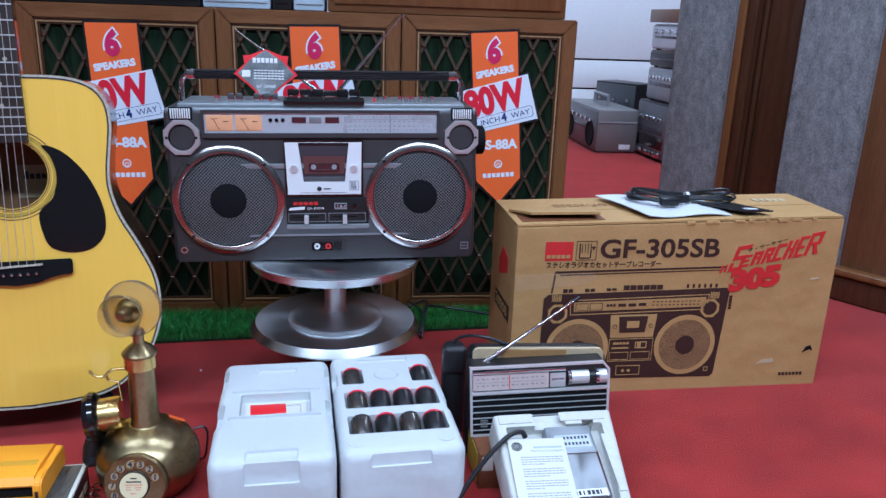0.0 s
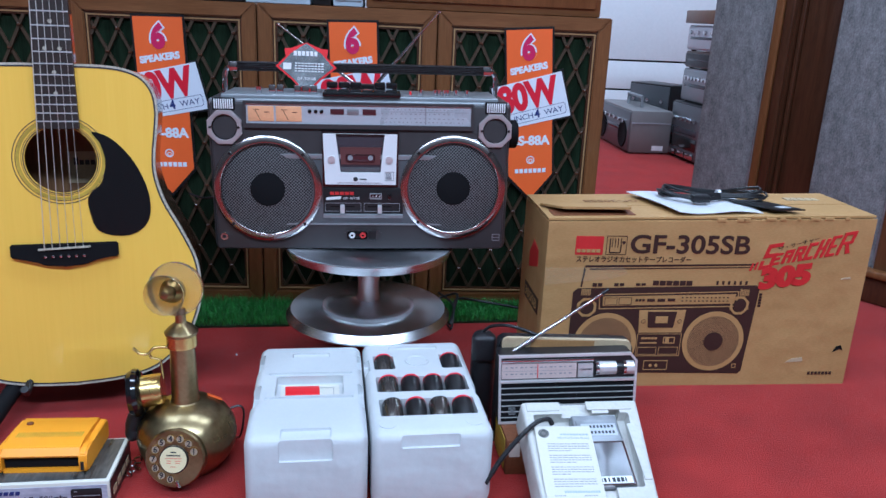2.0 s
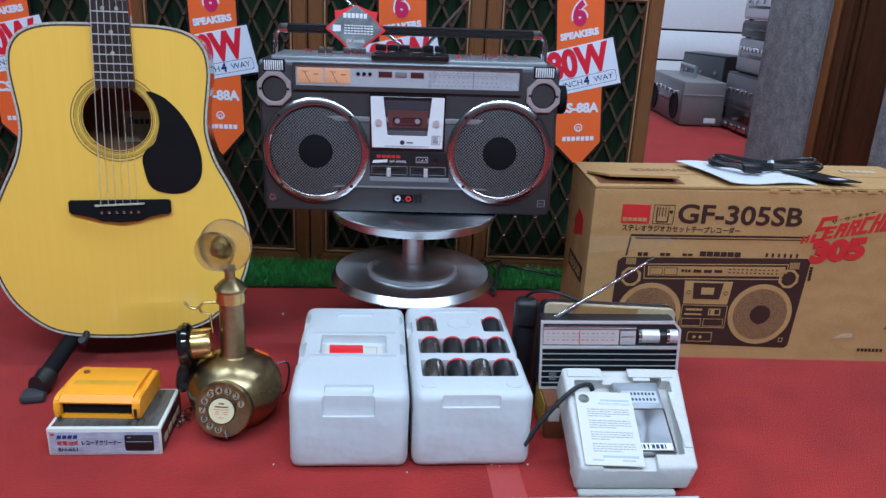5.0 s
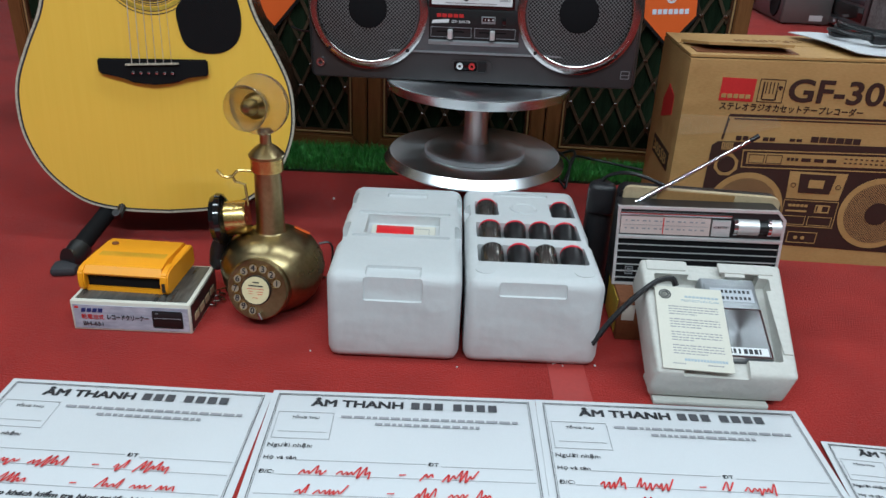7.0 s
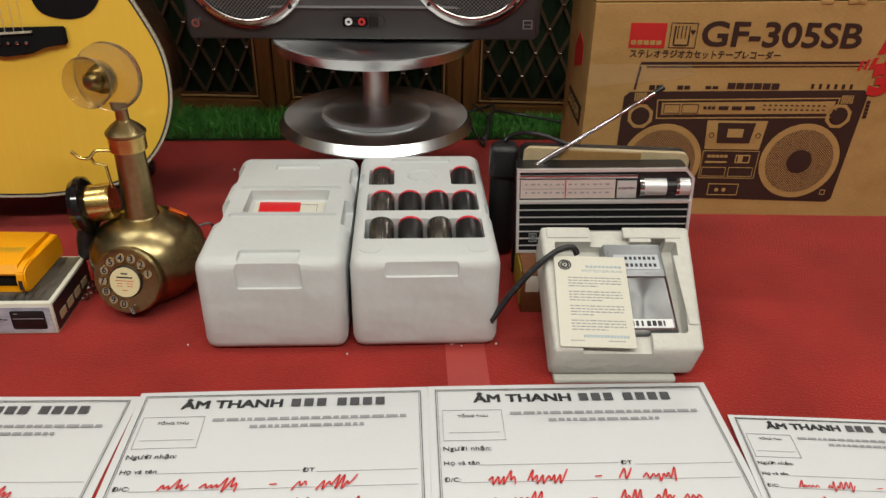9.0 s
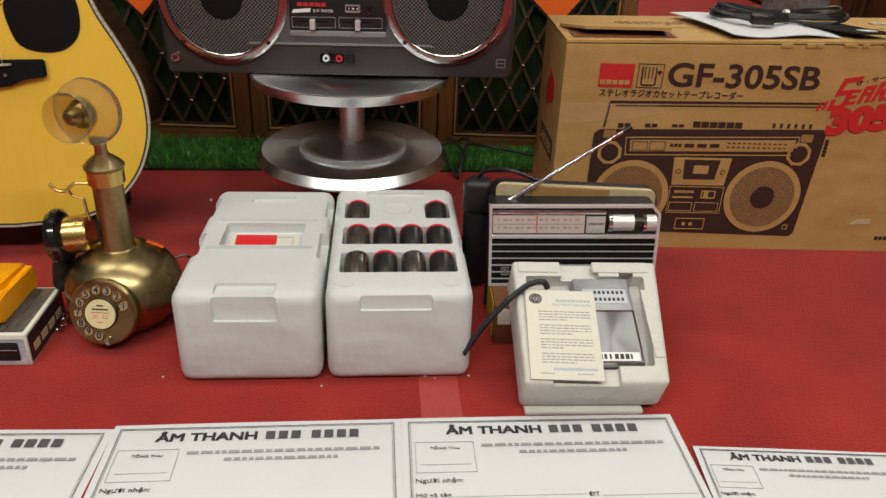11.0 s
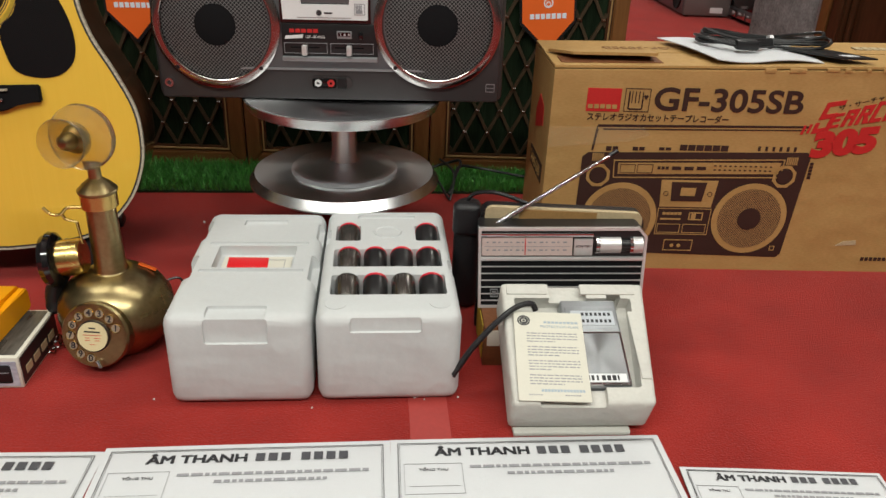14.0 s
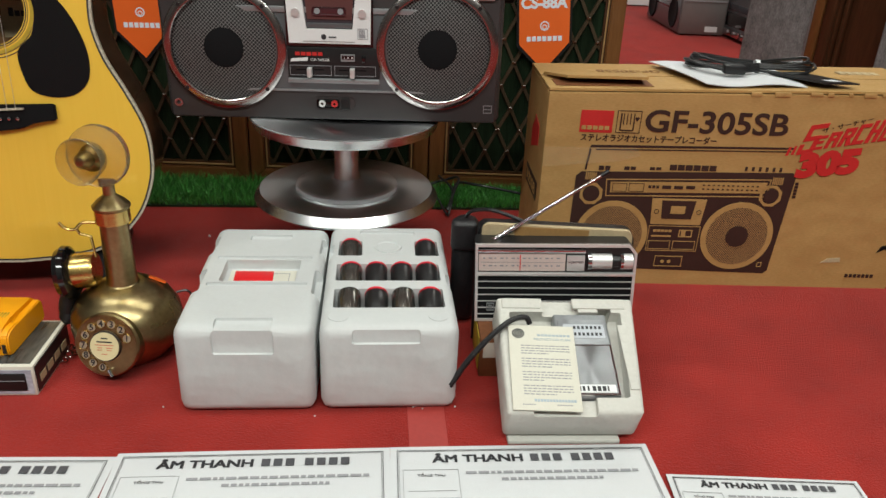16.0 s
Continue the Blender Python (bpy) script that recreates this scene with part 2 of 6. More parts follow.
M_cardin = mat("cardboard_edge", (0.24, 0.125, 0.05), 0.85, 0, 0.15, 20, 260, 0.2)
M_brownink = mat("brown_print", (0.035, 0.016, 0.012), 0.55, 0, 0.2, 18, 300, 0.05)
M_redprint = mat("red_print", (0.50, 0.022, 0.022), 0.5, 0, 0.08, 18, 300, 0.02)
M_styro = mat("styrofoam", (0.54, 0.555, 0.56), 0.55, 0, 0.03, 10, 260, 0.08, rvar=0.05)
def dented(m, scale, depth):
    """Adds shallow large dents to a material's relief."""
    nt = m.node_tree
    n, b = nt.nodes.new("ShaderNodeTexNoise"), nt.nodes.new("ShaderNodeBump")
    tc = nt.nodes.new("ShaderNodeTexCoord")
    n.inputs["Scale"].default_value, n.inputs["Detail"].default_value = scale, 2
    b.inputs["Strength"].default_value, b.inputs["Distance"].default_value = 0.8, depth
    nt.links.new(tc.outputs["Object"], n.inputs["Vector"])
    nt.links.new(n.outputs[0], b.inputs["Height"])
    p = nt.nodes["Principled BSDF"]
    if p.inputs["Normal"].links:
        nt.links.new(p.inputs["Normal"].links[0].from_socket, b.inputs["Normal"])
    nt.links.new(b.outputs[0], p.inputs["Normal"])


dented(M_styro, 24, 0.005)
M_styrodirty = mat("yellowed_styrofoam", (0.55, 0.54, 0.50), 0.6, 0, 0.05, 14, 260, 0.12, rvar=0.05)
dented(M_styrodirty, 45, 0.004)
dented(M_card, 14, 0.006)
M_spruce = mat("spruce_top", (0.80, 0.50, 0.062), 0.14, 0, 0.015, 5, 30, 0.0, (22, 6, 0.35), 0.7, (0.83, 0.535, 0.075), 0.04)
M_rosewood = wood("rosewood", (0.020, 0.014, 0.012), (0.042, 0.030, 0.025), 0.4)
M_mahogany = wood("mahogany_side", (0.030, 0.012, 0.007), (0.055, 0.020, 0.011), 0.15, coat=0.6)
M_binding = mat("binding", (0.40, 0.36, 0.27), 0.3, 0, 0.5, 300, 900, 0.0, second=(0.68, 0.64, 0.52))
M_string = mat("string_wire", (0.75, 0.72, 0.66), 0.4, 0.7, 0.05, 50, 300, 0.0)
M_brass = mat("aged_brass", (0.30, 0.235, 0.115), 0.30, 1, 0.14, 22, 160, 0.05, second=(0.40, 0.32, 0.165), rvar=0.1)
M_palebrass = mat("pale_brass", (0.52, 0.47, 0.34), 0.35, 0.7, 0.08, 30, 200, 0.0)
M_oldpaper = mat("yellowed_paper", (0.66, 0.58, 0.34), 0.6, 0, 0.05, 40, 300, 0.02)
M_brassbright = mat("bright_brass", (0.62, 0.45, 0.16), 0.25, 1, 0.1, 22, 160, 0.03)
M_brightframe = mat("bright_trim", (0.66, 0.65, 0.65), 0.32, 0.5, 0.03, 40, 300, 0.0)
M_rubber = mat("grey_rubber", (0.035, 0.035, 0.04), 0.7, 0, 0.1, 30, 200, 0.02)
M_smoke = mat("smoky_resin", (0.80, 0.70, 0.46), 0.14, 0, 0.08, 60, 200, 0.03, trans=0.92, ior=1.42, rvar=0.05)
M_yellow = mat("yellow_plastic", (0.83, 0.34, 0.004), 0.38, 0, 0.04, 30, 500, 0.03)
M_redtape = mat("red_tape", (0.62, 0.012, 0.018), 0.45, 0, 0.05, 40, 300, 0.04)
M_leather = mat("black_leather", (0.012, 0.012, 0.014), 0.38, 0, 0.2, 60, 500, 0.5)
M_tan = mat("tan_lining", (0.45, 0.36, 0.22), 0.6, 0, 0.15, 30, 300, 0.2)
M_tanpatch = mat("brown_lining_patch", (0.30, 0.17, 0.06), 0.6, 0, 0.15, 40, 300, 0.2)
M_rust = mat("worn_brown_board", (0.16, 0.055, 0.018), 0.7, 0, 0.25, 25, 200, 0.3)
M_ochre = mat("ochre_print", (0.42, 0.30, 0.03), 0.5, 0, 0.3, 30, 200, 0.1)
M_dial = mat("backlit_dial", (0.50, 0.53, 0.57), 0.3, 0.2, 0.04, 20, 200, 0.0)
M_amber = mat("amber_meter", (0.80, 0.42, 0.21), 0.35, 0, 0.08, 15, 200, 0.0)
M_window = mat("smoked_window", (0.05, 0.05, 0.06), 0.12, 0, 0.1, 20, 200, 0.0, rvar=0.03)
M_tape = mat("brick_red_cassette", (0.11, 0.045, 0.043), 0.35, 0, 0.1, 30, 300, 0.0)
M_maroon = mat("maroon_window", (0.07, 0.02, 0.025), 0.25, 0, 0.1, 30, 300, 0.0)
M_grass = mat("plastic_grass", (0.045, 0.19, 0.030), 0.45, 0, 0.3, 60, 300, 0.0, second=(0.12, 0.42, 0.08))
M_grassmat = mat("grass_backing", (0.012, 0.035, 0.010), 0.9, 0, 0.3, 60, 300, 0.2)
M_skyblue = mat("pale_blue_panel", (0.50, 0.60, 0.70), 0.4, 0, 0.05, 10, 200, 0.0)


def perforated(name, pitch, hole, wire, back, metal=0.7):
    """Punched metal: round holes on a staggered grid."""
    m = mat(name, wire, 0.4, metal, 0.05, 60, 500, 0.0)
    nt = m.node_tree
    N, L = nt.nodes, nt.links
    p = N["Principled BSDF"]
    tc, mp, v = N.new("ShaderNodeTexCoord"), N.new("ShaderNodeMapping"), N.new("ShaderNodeTexVoronoi")
    mp.inputs["Rotation"].default_value = (0, radians(45), 0)
    mp.inputs["Scale"].default_value = (1, 0, 1)
    v.inputs["Randomness"].default_value, v.inputs["Scale"].default_value = 0.0, 1 / pitch
    L.new(tc.outputs["Object"], mp.inputs[0]), L.new(mp.outputs[0], v.inputs["Vector"])
    lt = N.new("ShaderNodeMapRange")
    lt.inputs[1].default_value, lt.inputs[2].default_value = hole - 0.04, hole + 0.04
    L.new(v.outputs["Distance"], lt.inputs[0])
    mix = N.new("ShaderNodeMix")
    mix.data_type = "RGBA"
    mix.inputs[6].default_value, mix.inputs[7].default_value = (*back, 1), (*wire, 1)
    L.new(lt.outputs[0], mix.inputs[0]), L.new(mix.outputs[2], p.inputs["Base Color"])
    bp = N.new("ShaderNodeBump")
    bp.inputs["Strength"].default_value, bp.inputs["Distance"].default_value = 0.2, 0.0006
    L.new(lt.outputs[0], bp.inputs["Height"]), L.new(bp.outputs[0], p.inputs["Normal"])
    return m


M_mesh = perforated("speaker_mesh", 0.0038, 0.42, (0.15, 0.15, 0.152), (0.003, 0.003, 0.004), 0.1)
M_meshdark = perforated("tweeter_mesh", 0.0026, 0.42, (0.012, 0.012, 0.013), (0.002, 0.002, 0.003), 0.3)
M_meshprint = perforated("printed_speaker_mesh", 0.0026, 0.40, (0.36, 0.215, 0.09), (0.035, 0.016, 0.012), 0.0)

# ---- the room ----
bm = bmesh.new()
box(bm, -3.0, 4.0, -3.0, 3.7, -0.1, 0.0)
solid("floor", bm, M_carpet, Matrix(), "bright red short-pile carpet over the whole floor", "floor", kind="structure")
# west, south and east walls are unseen, kept dark to cut bounced light
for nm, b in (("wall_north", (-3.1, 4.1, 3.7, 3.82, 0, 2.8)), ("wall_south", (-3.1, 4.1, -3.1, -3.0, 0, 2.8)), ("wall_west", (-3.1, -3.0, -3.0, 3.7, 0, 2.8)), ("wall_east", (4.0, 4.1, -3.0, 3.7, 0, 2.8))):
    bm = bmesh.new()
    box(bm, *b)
    solid(nm, bm, M_wall if nm == "wall_north" else M_unseenwall, Matrix(), "plain white shop wall" if nm == "wall_north" else "unseen shop wall, darkened to cut fill light", "wall", kind="structure")
bm = bmesh.new()
box(bm, -3.1, 4.1, -3.1, 3.82, 2.8, 2.9)
solid("ceiling", bm, M_ceiling, Matrix(), "plain white ceiling with strip lights", "ceiling", kind="structure")
# white boards of the far wall, with dark joints between them
north = bpy.data.objects["wall_north"]
bm = bmesh.new()
box(bm, -3.0, 4.0, 3.685, 3.70, 0.0, 2.8)
part("joint_backing", bm, M_blackmatte, north, "dark recessed joint")
z = 0.0
for zt in (0.245, 0.43, 1.25, 2.05, 2.8):
    bm = bmesh.new()
    box(bm, -2.95, 3.95, 3.66, 3.686, z + 0.006, zt - 0.006, 0.003)
    part("panel", bm, M_wall, north)
    z = zt


# ---- lattice loudspeakers behind the display ----
def lattice_speaker(m):
    W, H, D = 0.374, 0.655, 0.31
    t = thing("lattice_loudspeaker", m, "large brown wooden loudspeaker with diamond lattice grille", "loudspeaker", "row of lattice loudspeakers")
    bm = bmesh.new()
    box(bm, -W / 2, W / 2, 0.02, D, 0, H, 0.002)
    part("cabinet", bm, M_wood, t)
    bm = bmesh.new()
    box(bm, -W / 2 + 0.03, W / 2 - 0.03, 0.012, 0.022, 0.035, H - 0.03)
    part("grille_cloth", bm, M_cloth, t, "dark green black grille cloth")
    f, o = 0.030, W / 2 - 0.001
    zi0, zi1 = 0.030, H - 0.030
    for nm, pts, mt in (("top_rail", [(-o, H), (o, H), (o - f, zi1), (-o + f, zi1)], M_woodx), ("bottom_rail", [(-o, 0), (-o + f, zi0), (o - f, zi0), (o, 0)], M_woodx),
                        ("side_rail", [(-o, 0), (-o, H), (-o + f, zi1), (-o + f, zi0)], M_wood), ("side_rail", [(o, 0), (o - f, zi0), (o - f, zi1), (o, H)], M_wood)):
        bm = bmesh.new()
        prism(bm, pts, 0.0, 0.03)
        bmesh.ops.bevel(bm, geom=list(bm.edges), offset=0.0025, segments=2, affect="EDGES")
        part(nm, bm, mt, t)
    xa, xb, za, zb = -W / 2 + f, W / 2 - f, zi0, zi1
    bm = bmesh.new()
    hollow(bm, rect(xa, xb, za, zb), rect(xa + 0.011, xb - 0.011, za + 0.011, zb - 0.011), 0.005, 0.02)
    part("moulding", bm, M_wooddark, t, "dark inner moulding")
    bm = bmesh.new()
    hollow(bm, rect(xa + 0.004, xb - 0.004, za + 0.004, zb - 0.004), rect(xa + 0.007, xb - 0.007, za + 0.007, zb - 0.007), 0.0025, 0.006)
    part("bead", bm, M_beadwood, t, "light bead round the grille")
    # diagonal slats, clipped to the opening
    xa, xb, za, zb = xa + 0.011, xb - 0.011, za + 0.011, zb - 0.011
    pw, ph, w = 0.0465, 0.092, 0.0030
    k = ph / pw
    for sgn in (1, -1):
        c = -12 * pw
        while c < 22 * pw:
            # x = c + sgn * (z - za) / k
            pa = []
            for zz in (za, zb):
                pa.append((c + sgn * (zz - za) / k, zz))
            (x0, z0), (x1, z1) = pa
            lo, hi = 0.0, 1.0
            dx = x1 - x0
            for lim, s in ((xa, 1), (xb, -1)):
                a, b = s * (x0 - lim), s * dx
                if b > 0:
                    lo = max(lo, -a / b)
                elif b < 0:
                    hi = min(hi, -a / b)
            if hi - lo > 0.02:
                p, q = (x0 + lo * dx, z0 + lo * (z1 - z0)), (x0 + hi * dx, z0 + hi * (z1 - z0))
                bm = bmesh.new()
                n = Vector((k, -sgn)).normalized() * w
                yo = 0.004 if sgn > 0 else 0.007
                prism(bm, [(p[0] - n.x, p[1] - n.y), (p[0] + n.x, p[1] + n.y), (q[0] + n.x, q[1] + n.y), (q[0] - n.x, q[1] - n.y)], yo, yo + 0.007)
                part("slat", bm, M_lattice, t)
            c += pw
    bm = bmesh.new()
    for j in range(1, 14):
        for i in range(-8, 9):
            x, z = pw * i / 2, za + ph * j / 2
            if (i + j) % 2 == 0 and xa + 0.006 < x < xb - 0.006 and z < zb - 0.01:
                box(bm, x - 0.0042, x + 0.0042, 0.0015, 0.008, z - 0.0028, z + 0.0028, 0.0012, 1)
    tagged(part("slat_clasp", bm, M_wooddark, t, "small dark clasp where slats cross"), kind="stuff")
    return t


SPK_Y = 0.405
first = lattice_speaker(pose(0.3505, SPK_Y, 0))
for sx in (-0.0245, -0.3995, -0.778):
    copy_thing(first, pose(sx, SPK_Y, 0))


# ---- cake turntable and its hidden block ----
bm = bmesh.new()
box(bm, -0.05, 0.05, -0.03, 0.06, 0.0, 0.112, 0.004)
solid("support_block", bm, M_carpet, pose(0.027, 0.055, 0), "red carpet covered block under the turntable stand", "block")
stand = thing("cake_turntable", pose(0.029, 0.055, 0.112), "brushed aluminium cake turntable used as stand", "stand")
bm = bmesh.new()
lathe(bm, [(0, 0.0175), (0.0815, 0.0175), (0.1380, 0.0195), (0.1400, 0.0190)], 96)
lathe(bm, [(0, 0.0), (0.140, 0.0)], 96)
part("base", bm, M_turned, stand)
bm = bmesh.new()
lathe(bm, [(0.1392, 0.0190), (0.1405, 0.0188), (0.1490, 0.0060), (0.1480, 0.0030), (0.1410, 0.0)], 96)
part("base_rim", bm, M_turnedrim, stand, "bright bevelled rim")
bm = bmesh.new()
lathe(bm, [(0, 0.036), (0.030, 0.0345), (0.050, 0.0300), (0.072, 0.0265), (0.0805, 0.0255), (0.0825, 0.0240), (0.0830, 0.0180)], 96)
part("raised_disc", bm, M_turned, stand)
bm = bmesh.new()
lathe(bm, [(0, 0.034), (0.0225, 0.034), (0.0205, 0.042), (0.0195, 0.052), (0.0195, 0.128), (0, 0.128)], 48)
part("column", bm, M_steel, stand)
bm = bmesh.new()
lathe(bm, [(0, 0.1235), (0.132, 0.1235), (0.136, 0.1245)], 96)
lathe(bm, [(0.1472, 0.1405), (0.1440, 0.1415), (0, 0.1420)], 96)
part("plate", bm, M_turned, stand)
bm = bmesh.new()
lathe(bm, [(0.1355, 0.1243), (0.1440, 0.1252), (0.1482, 0.1385), (0.1490, 0.1398), (0.1470, 0.1408)], 96)
part("plate_rim", bm, M_turnedrim, stand, "bright bevelled rim")

# ---- boombox ----
BX = pose(0.0175, 0.0, 0.2605, 0, -0.9, 0)
boom = thing("boombox", BX, "dark grey stereo radio cassette boombox with chrome rings", "boombox")
W2, HT, DP = 0.248, 0.2475, 0.135
bm = bmesh.new()
box(bm, -W2, W2, 0.004, DP, -0.0065, HT, 0.010, 3)
part("body", bm, M_case, boom)
bm = bmesh.new()
box(bm, -W2 + 0.006, W2 - 0.006, -0.001, 0.02, -0.004, HT - 0.006, 0.004)
part("front_bezel", bm, M_case, boom)
bm = bmesh.new()
box(bm, -W2 + 0.022, W2 - 0.022, 0.010, DP - 0.012, HT - 0.006, HT + 0.006, 0.003)
part("top_plate", bm, M_silver, boom, "silver grey top control plate")
bm = bmesh.new()
box(bm, -W2 + 0.004, W2 - 0.004, 0.004, 0.016, HT - 0.012, HT - 0.001, 0.003)
part("top_edge", bm, M_silver, boom, "silver front edge of the top")
bm = bmesh.new()
box(bm, -0.145, 0.145, -0.0035, 0.0, 0.040, 0.159, 0.001)
part("silver_panel", bm, M_bluegrey, boom, "blue grey metal centre panel")
bm = bmesh.new()
box(bm, -0.145, 0.145, -0.0050, -0.003, 0.0395, 0.0425, 0.0004)
box(bm, -0.145, 0.145, -0.0060, -0.003, 0.1520, 0.1600, 0.0008)
part("trim_strip", bm, M_silver, boom)
SPKR = [(-0.1540, 0.1010), (0.1530, 0.1050)]
for cx, cz in SPKR:
    q = pose(cx, -0.001, cz, 90)
    bm = bmesh.new()
    lathe(bm, [(0.0755, 0.000), (0.0760, 0.0075), (0.0772, 0.0088), (0.0786, 0.0090), (0.0872, 0.0072), (0.0886, 0.0058), (0.0890, 0.0)], 96)
    ring = part("speaker_ring", bm, M_ring, boom, "polished chrome speaker ring", q)
    for k in range(4):
        a = math.pi / 4 + k * math.pi / 2
        bm = bmesh.new()
        cyl(bm, (0.083 * math.cos(a), 0.083 * math.sin(a), 0.0070), (0.083 * math.cos(a), 0.083 * math.sin(a), 0.0094), 0.0028, seg=12)
        part("screw", bm, M_black, ring)
    bm = bmesh.new()
    lathe(bm, [(0, 0.0095), (0.02, 0.0092), (0.045, 0.0075), (0.065, 0.0045), (0.0755, 0.002), (0.0755, 0.0)], 64, Matrix.Rotation(radians(90), 4, "X"))
    part("speaker_grille", bm, M_mesh, boom, "punched metal grille", pose(cx, -0.001, cz))
    bm = bmesh.new()
    lathe(bm, [(0, 0.0108), (0.018, 0.0105), (0.0283, 0.0092), (0.0285, 0.006), (0, 0.006)], 48)
    part("dust_cap", bm, M_blackmatte, boom, "", q)
for cx in (-0.2195, 0.2205):
    bm = bmesh.new()
    o = disc(cx, 0.2015, 0.0295, 8, math.pi / 8)
    hollow(bm, o, disc(cx, 0.2015, 0.0205, 32), -0.006, 0.004)
    bmesh.ops.bevel(bm, geom=[e for e in bm.edges if e.is_manifold and e.calc_face_angle(0) > 0.6], offset=0.0012, segments=2, affect="EDGES")
    horn = part("tweeter_surround", bm, M_surround, boom, "chrome octagonal tweeter frame")
    bm = bmesh.new()
    lathe(bm, [(0, -0.006), (0.010, -0.004), (0.0175, -0.001), (0.021, 0.0045), (0.0205, 0.0)], 32, Matrix.Translation((cx, 0, 0.2015)) @ Matrix.Rotation(radians(90), 4, "X"))
    part("tweeter_mesh", bm, M_meshdark, boom)
    for sx, sz in ((-0.0225, 0.0), (0.0225, 0.0)):
        bm = bmesh.new()
        cyl(bm, (cx + sx, -0.0065, 0.2015), (cx + sx, -0.0055, 0.2015), 0.0022, seg=10)
        part("screw", bm, M_black, horn)
    for k in range(9):
        bm = bmesh.new()
        x = cx - 0.0140 + 0.0035 * k
        box(bm, x - 0.0010, x + 0.0010, -0.0042, 0.002, 0.2310, 0.2465, 0.0004)
        part("vent_bar", bm, M_white, boom, "white vent bar")
    bm = bmesh.new()
    box(bm, cx - 0.0175, cx + 0.0175, -0.0025, 0.004, 0.2290, 0.2480, 0.001)
    part("vent_recess", bm, M_blackmatte, boom, "black vent recess")
# radio dial
bm = bmesh.new()
hollow(bm, rect(-0.1885, 0.1835, 0.2015, 0.2445), rect(-0.1845, 0.1795, 0.2085, 0.2405), -0.006, 0.0)
part("dial_frame", bm, M_case, boom)
bm = bmesh.new()
box(bm, -0.1845, 0.1795, -0.0025, 0.0, 0.2085, 0.2405)
dial = part("dial", bm, M_dial, boom, "pale backlit tuning dial")
for x0 in (-0.1815, -0.1370):
    bm = bmesh.new()
    box(bm, x0, x0 + 0.041, -0.0035, -0.002, 0.2120, 0.2365, 0.0006)
    meter = part("level_meter", bm, M_amber, dial, "amber level meter")
bm = bmesh.new()
for x0 in (-0.1815, -0.1370):
    prism(bm, [(x0 + 0.0195, 0.2135), (x0 + 0.0203, 0.2135), (x0 + 0.012, 0.2300), (x0 + 0.0112, 0.2300)], -0.0041, -0.0036)
    box(bm, x0 + 0.008, x0 + 0.018, -0.0041, -0.0036, 0.2305, 0.2312)
    box(bm, x0 + 0.026, x0 + 0.034, -0.0041, -0.0036, 0.2262, 0.2272)
tagged(part("needle_print", bm, M_maroon, dial), kind="stuff")
for k in range(3):
    bm = bmesh.new()
    cyl(bm, (-0.0830 + 0.0095 * k, -0.0045, 0.2290), (-0.0830 + 0.0095 * k, -0.002, 0.2290), 0.0030, seg=16)
    part("indicator", bm, M_blackgloss, dial)
for x0, x1 in ((-0.050, -0.028), (-0.023, -0.004), (0.002, 0.0235)):
    bm = bmesh.new()
    box(bm, x0, x1, -0.0038, -0.002, 0.2245, 0.2335, 0.0004)
    part("lit_window", bm, M_maroon if x0 != -0.023 else M_silver, dial)
bm = bmesh.new()
rnd = random.Random(3)
for row, n in ((0.2335, 22), (0.2265, 18), (0.2190, 18), (0.2130, 20)):
    for k in range(n):
        x = 0.032 + 0.140 * k / n
        box(bm, x, x + rnd.uniform(0.0012, 0.004), -0.0032, -0.002, row, row + 0.0012)
box(bm, 0.031, 0.176, -0.0032, -0.002, 0.2300, 0.2304)
box(bm, 0.104, 0.1055, -0.0036, -0.002, 0.2105, 0.2390)
tagged(part("dial_scale", bm, M_greyink, dial), kind="stuff")
# cassette door
bm = bmesh.new()
hollow(bm, [(-0.0640, 0.1065), (0.0605, 0.1065), (0.0605, 0.1985), (-0.0640, 0.1985)], [(-0.0600, 0.1105), (0.0565, 0.1105), (0.0585, 0.1945), (-0.0625, 0.1945)], -0.0085, -0.002)
part("deck_frame", bm, M_blackgloss, boom)
bm = bmesh.new()
hollow(bm, [(-0.0600, 0.1105), (0.0565, 0.1105), (0.0585, 0.1945), (-0.0625, 0.1945)], [(-0.0345, 0.1305), (0.0310, 0.1305), (0.0380, 0.1943), (-0.0420, 0.1943)], -0.0105, -0.003)
door = part("cassette_door", bm, M_white, boom, "silver white cassette door")
bm = bmesh.new()
prism(bm, [(-0.0350, 0.1300), (0.0315, 0.1300), (0.0385, 0.1943), (-0.0425, 0.1943)], -0.0045, -0.0030)
part("deck_window", bm, M_window, door, "smoked deck window")
bm = bmesh.new()
prism(bm, [(-0.0330, 0.1435), (0.0300, 0.1435), (0.0325, 0.1720), (-0.0355, 0.1720)], -0.0062, -0.0045)
tape = part("cassette", bm, M_tape, boom, "brick red cassette behind the window")
bm = bmesh.new()
box(bm, -0.026, 0.022, -0.0070, -0.006, 0.149, 0.1605, 0.003)
part("cassette_label", bm, M_maroon, tape)
for cx in (-0.0185, 0.0145):
    bm = bmesh.new()
    cyl(bm, (cx, -0.0082, 0.1548), (cx, -0.006, 0.1548), 0.0042, seg=16)
    part("hub", bm, M_greyink, tape)
bm = bmesh.new()
box(bm, -0.034, 0.030, -0.0075, -0.005, 0.1318, 0.1385, 0.0005)
part("deck_display", bm, M_bluegrey, door)
for cx in (-0.0490, 0.0455):
    bm = bmesh.new()
    cyl(bm, (cx, -0.0135, 0.1530), (cx, -0.009, 0.1530), 0.0058, seg=24)
    part("screw_cap", bm, M_brightframe, door)
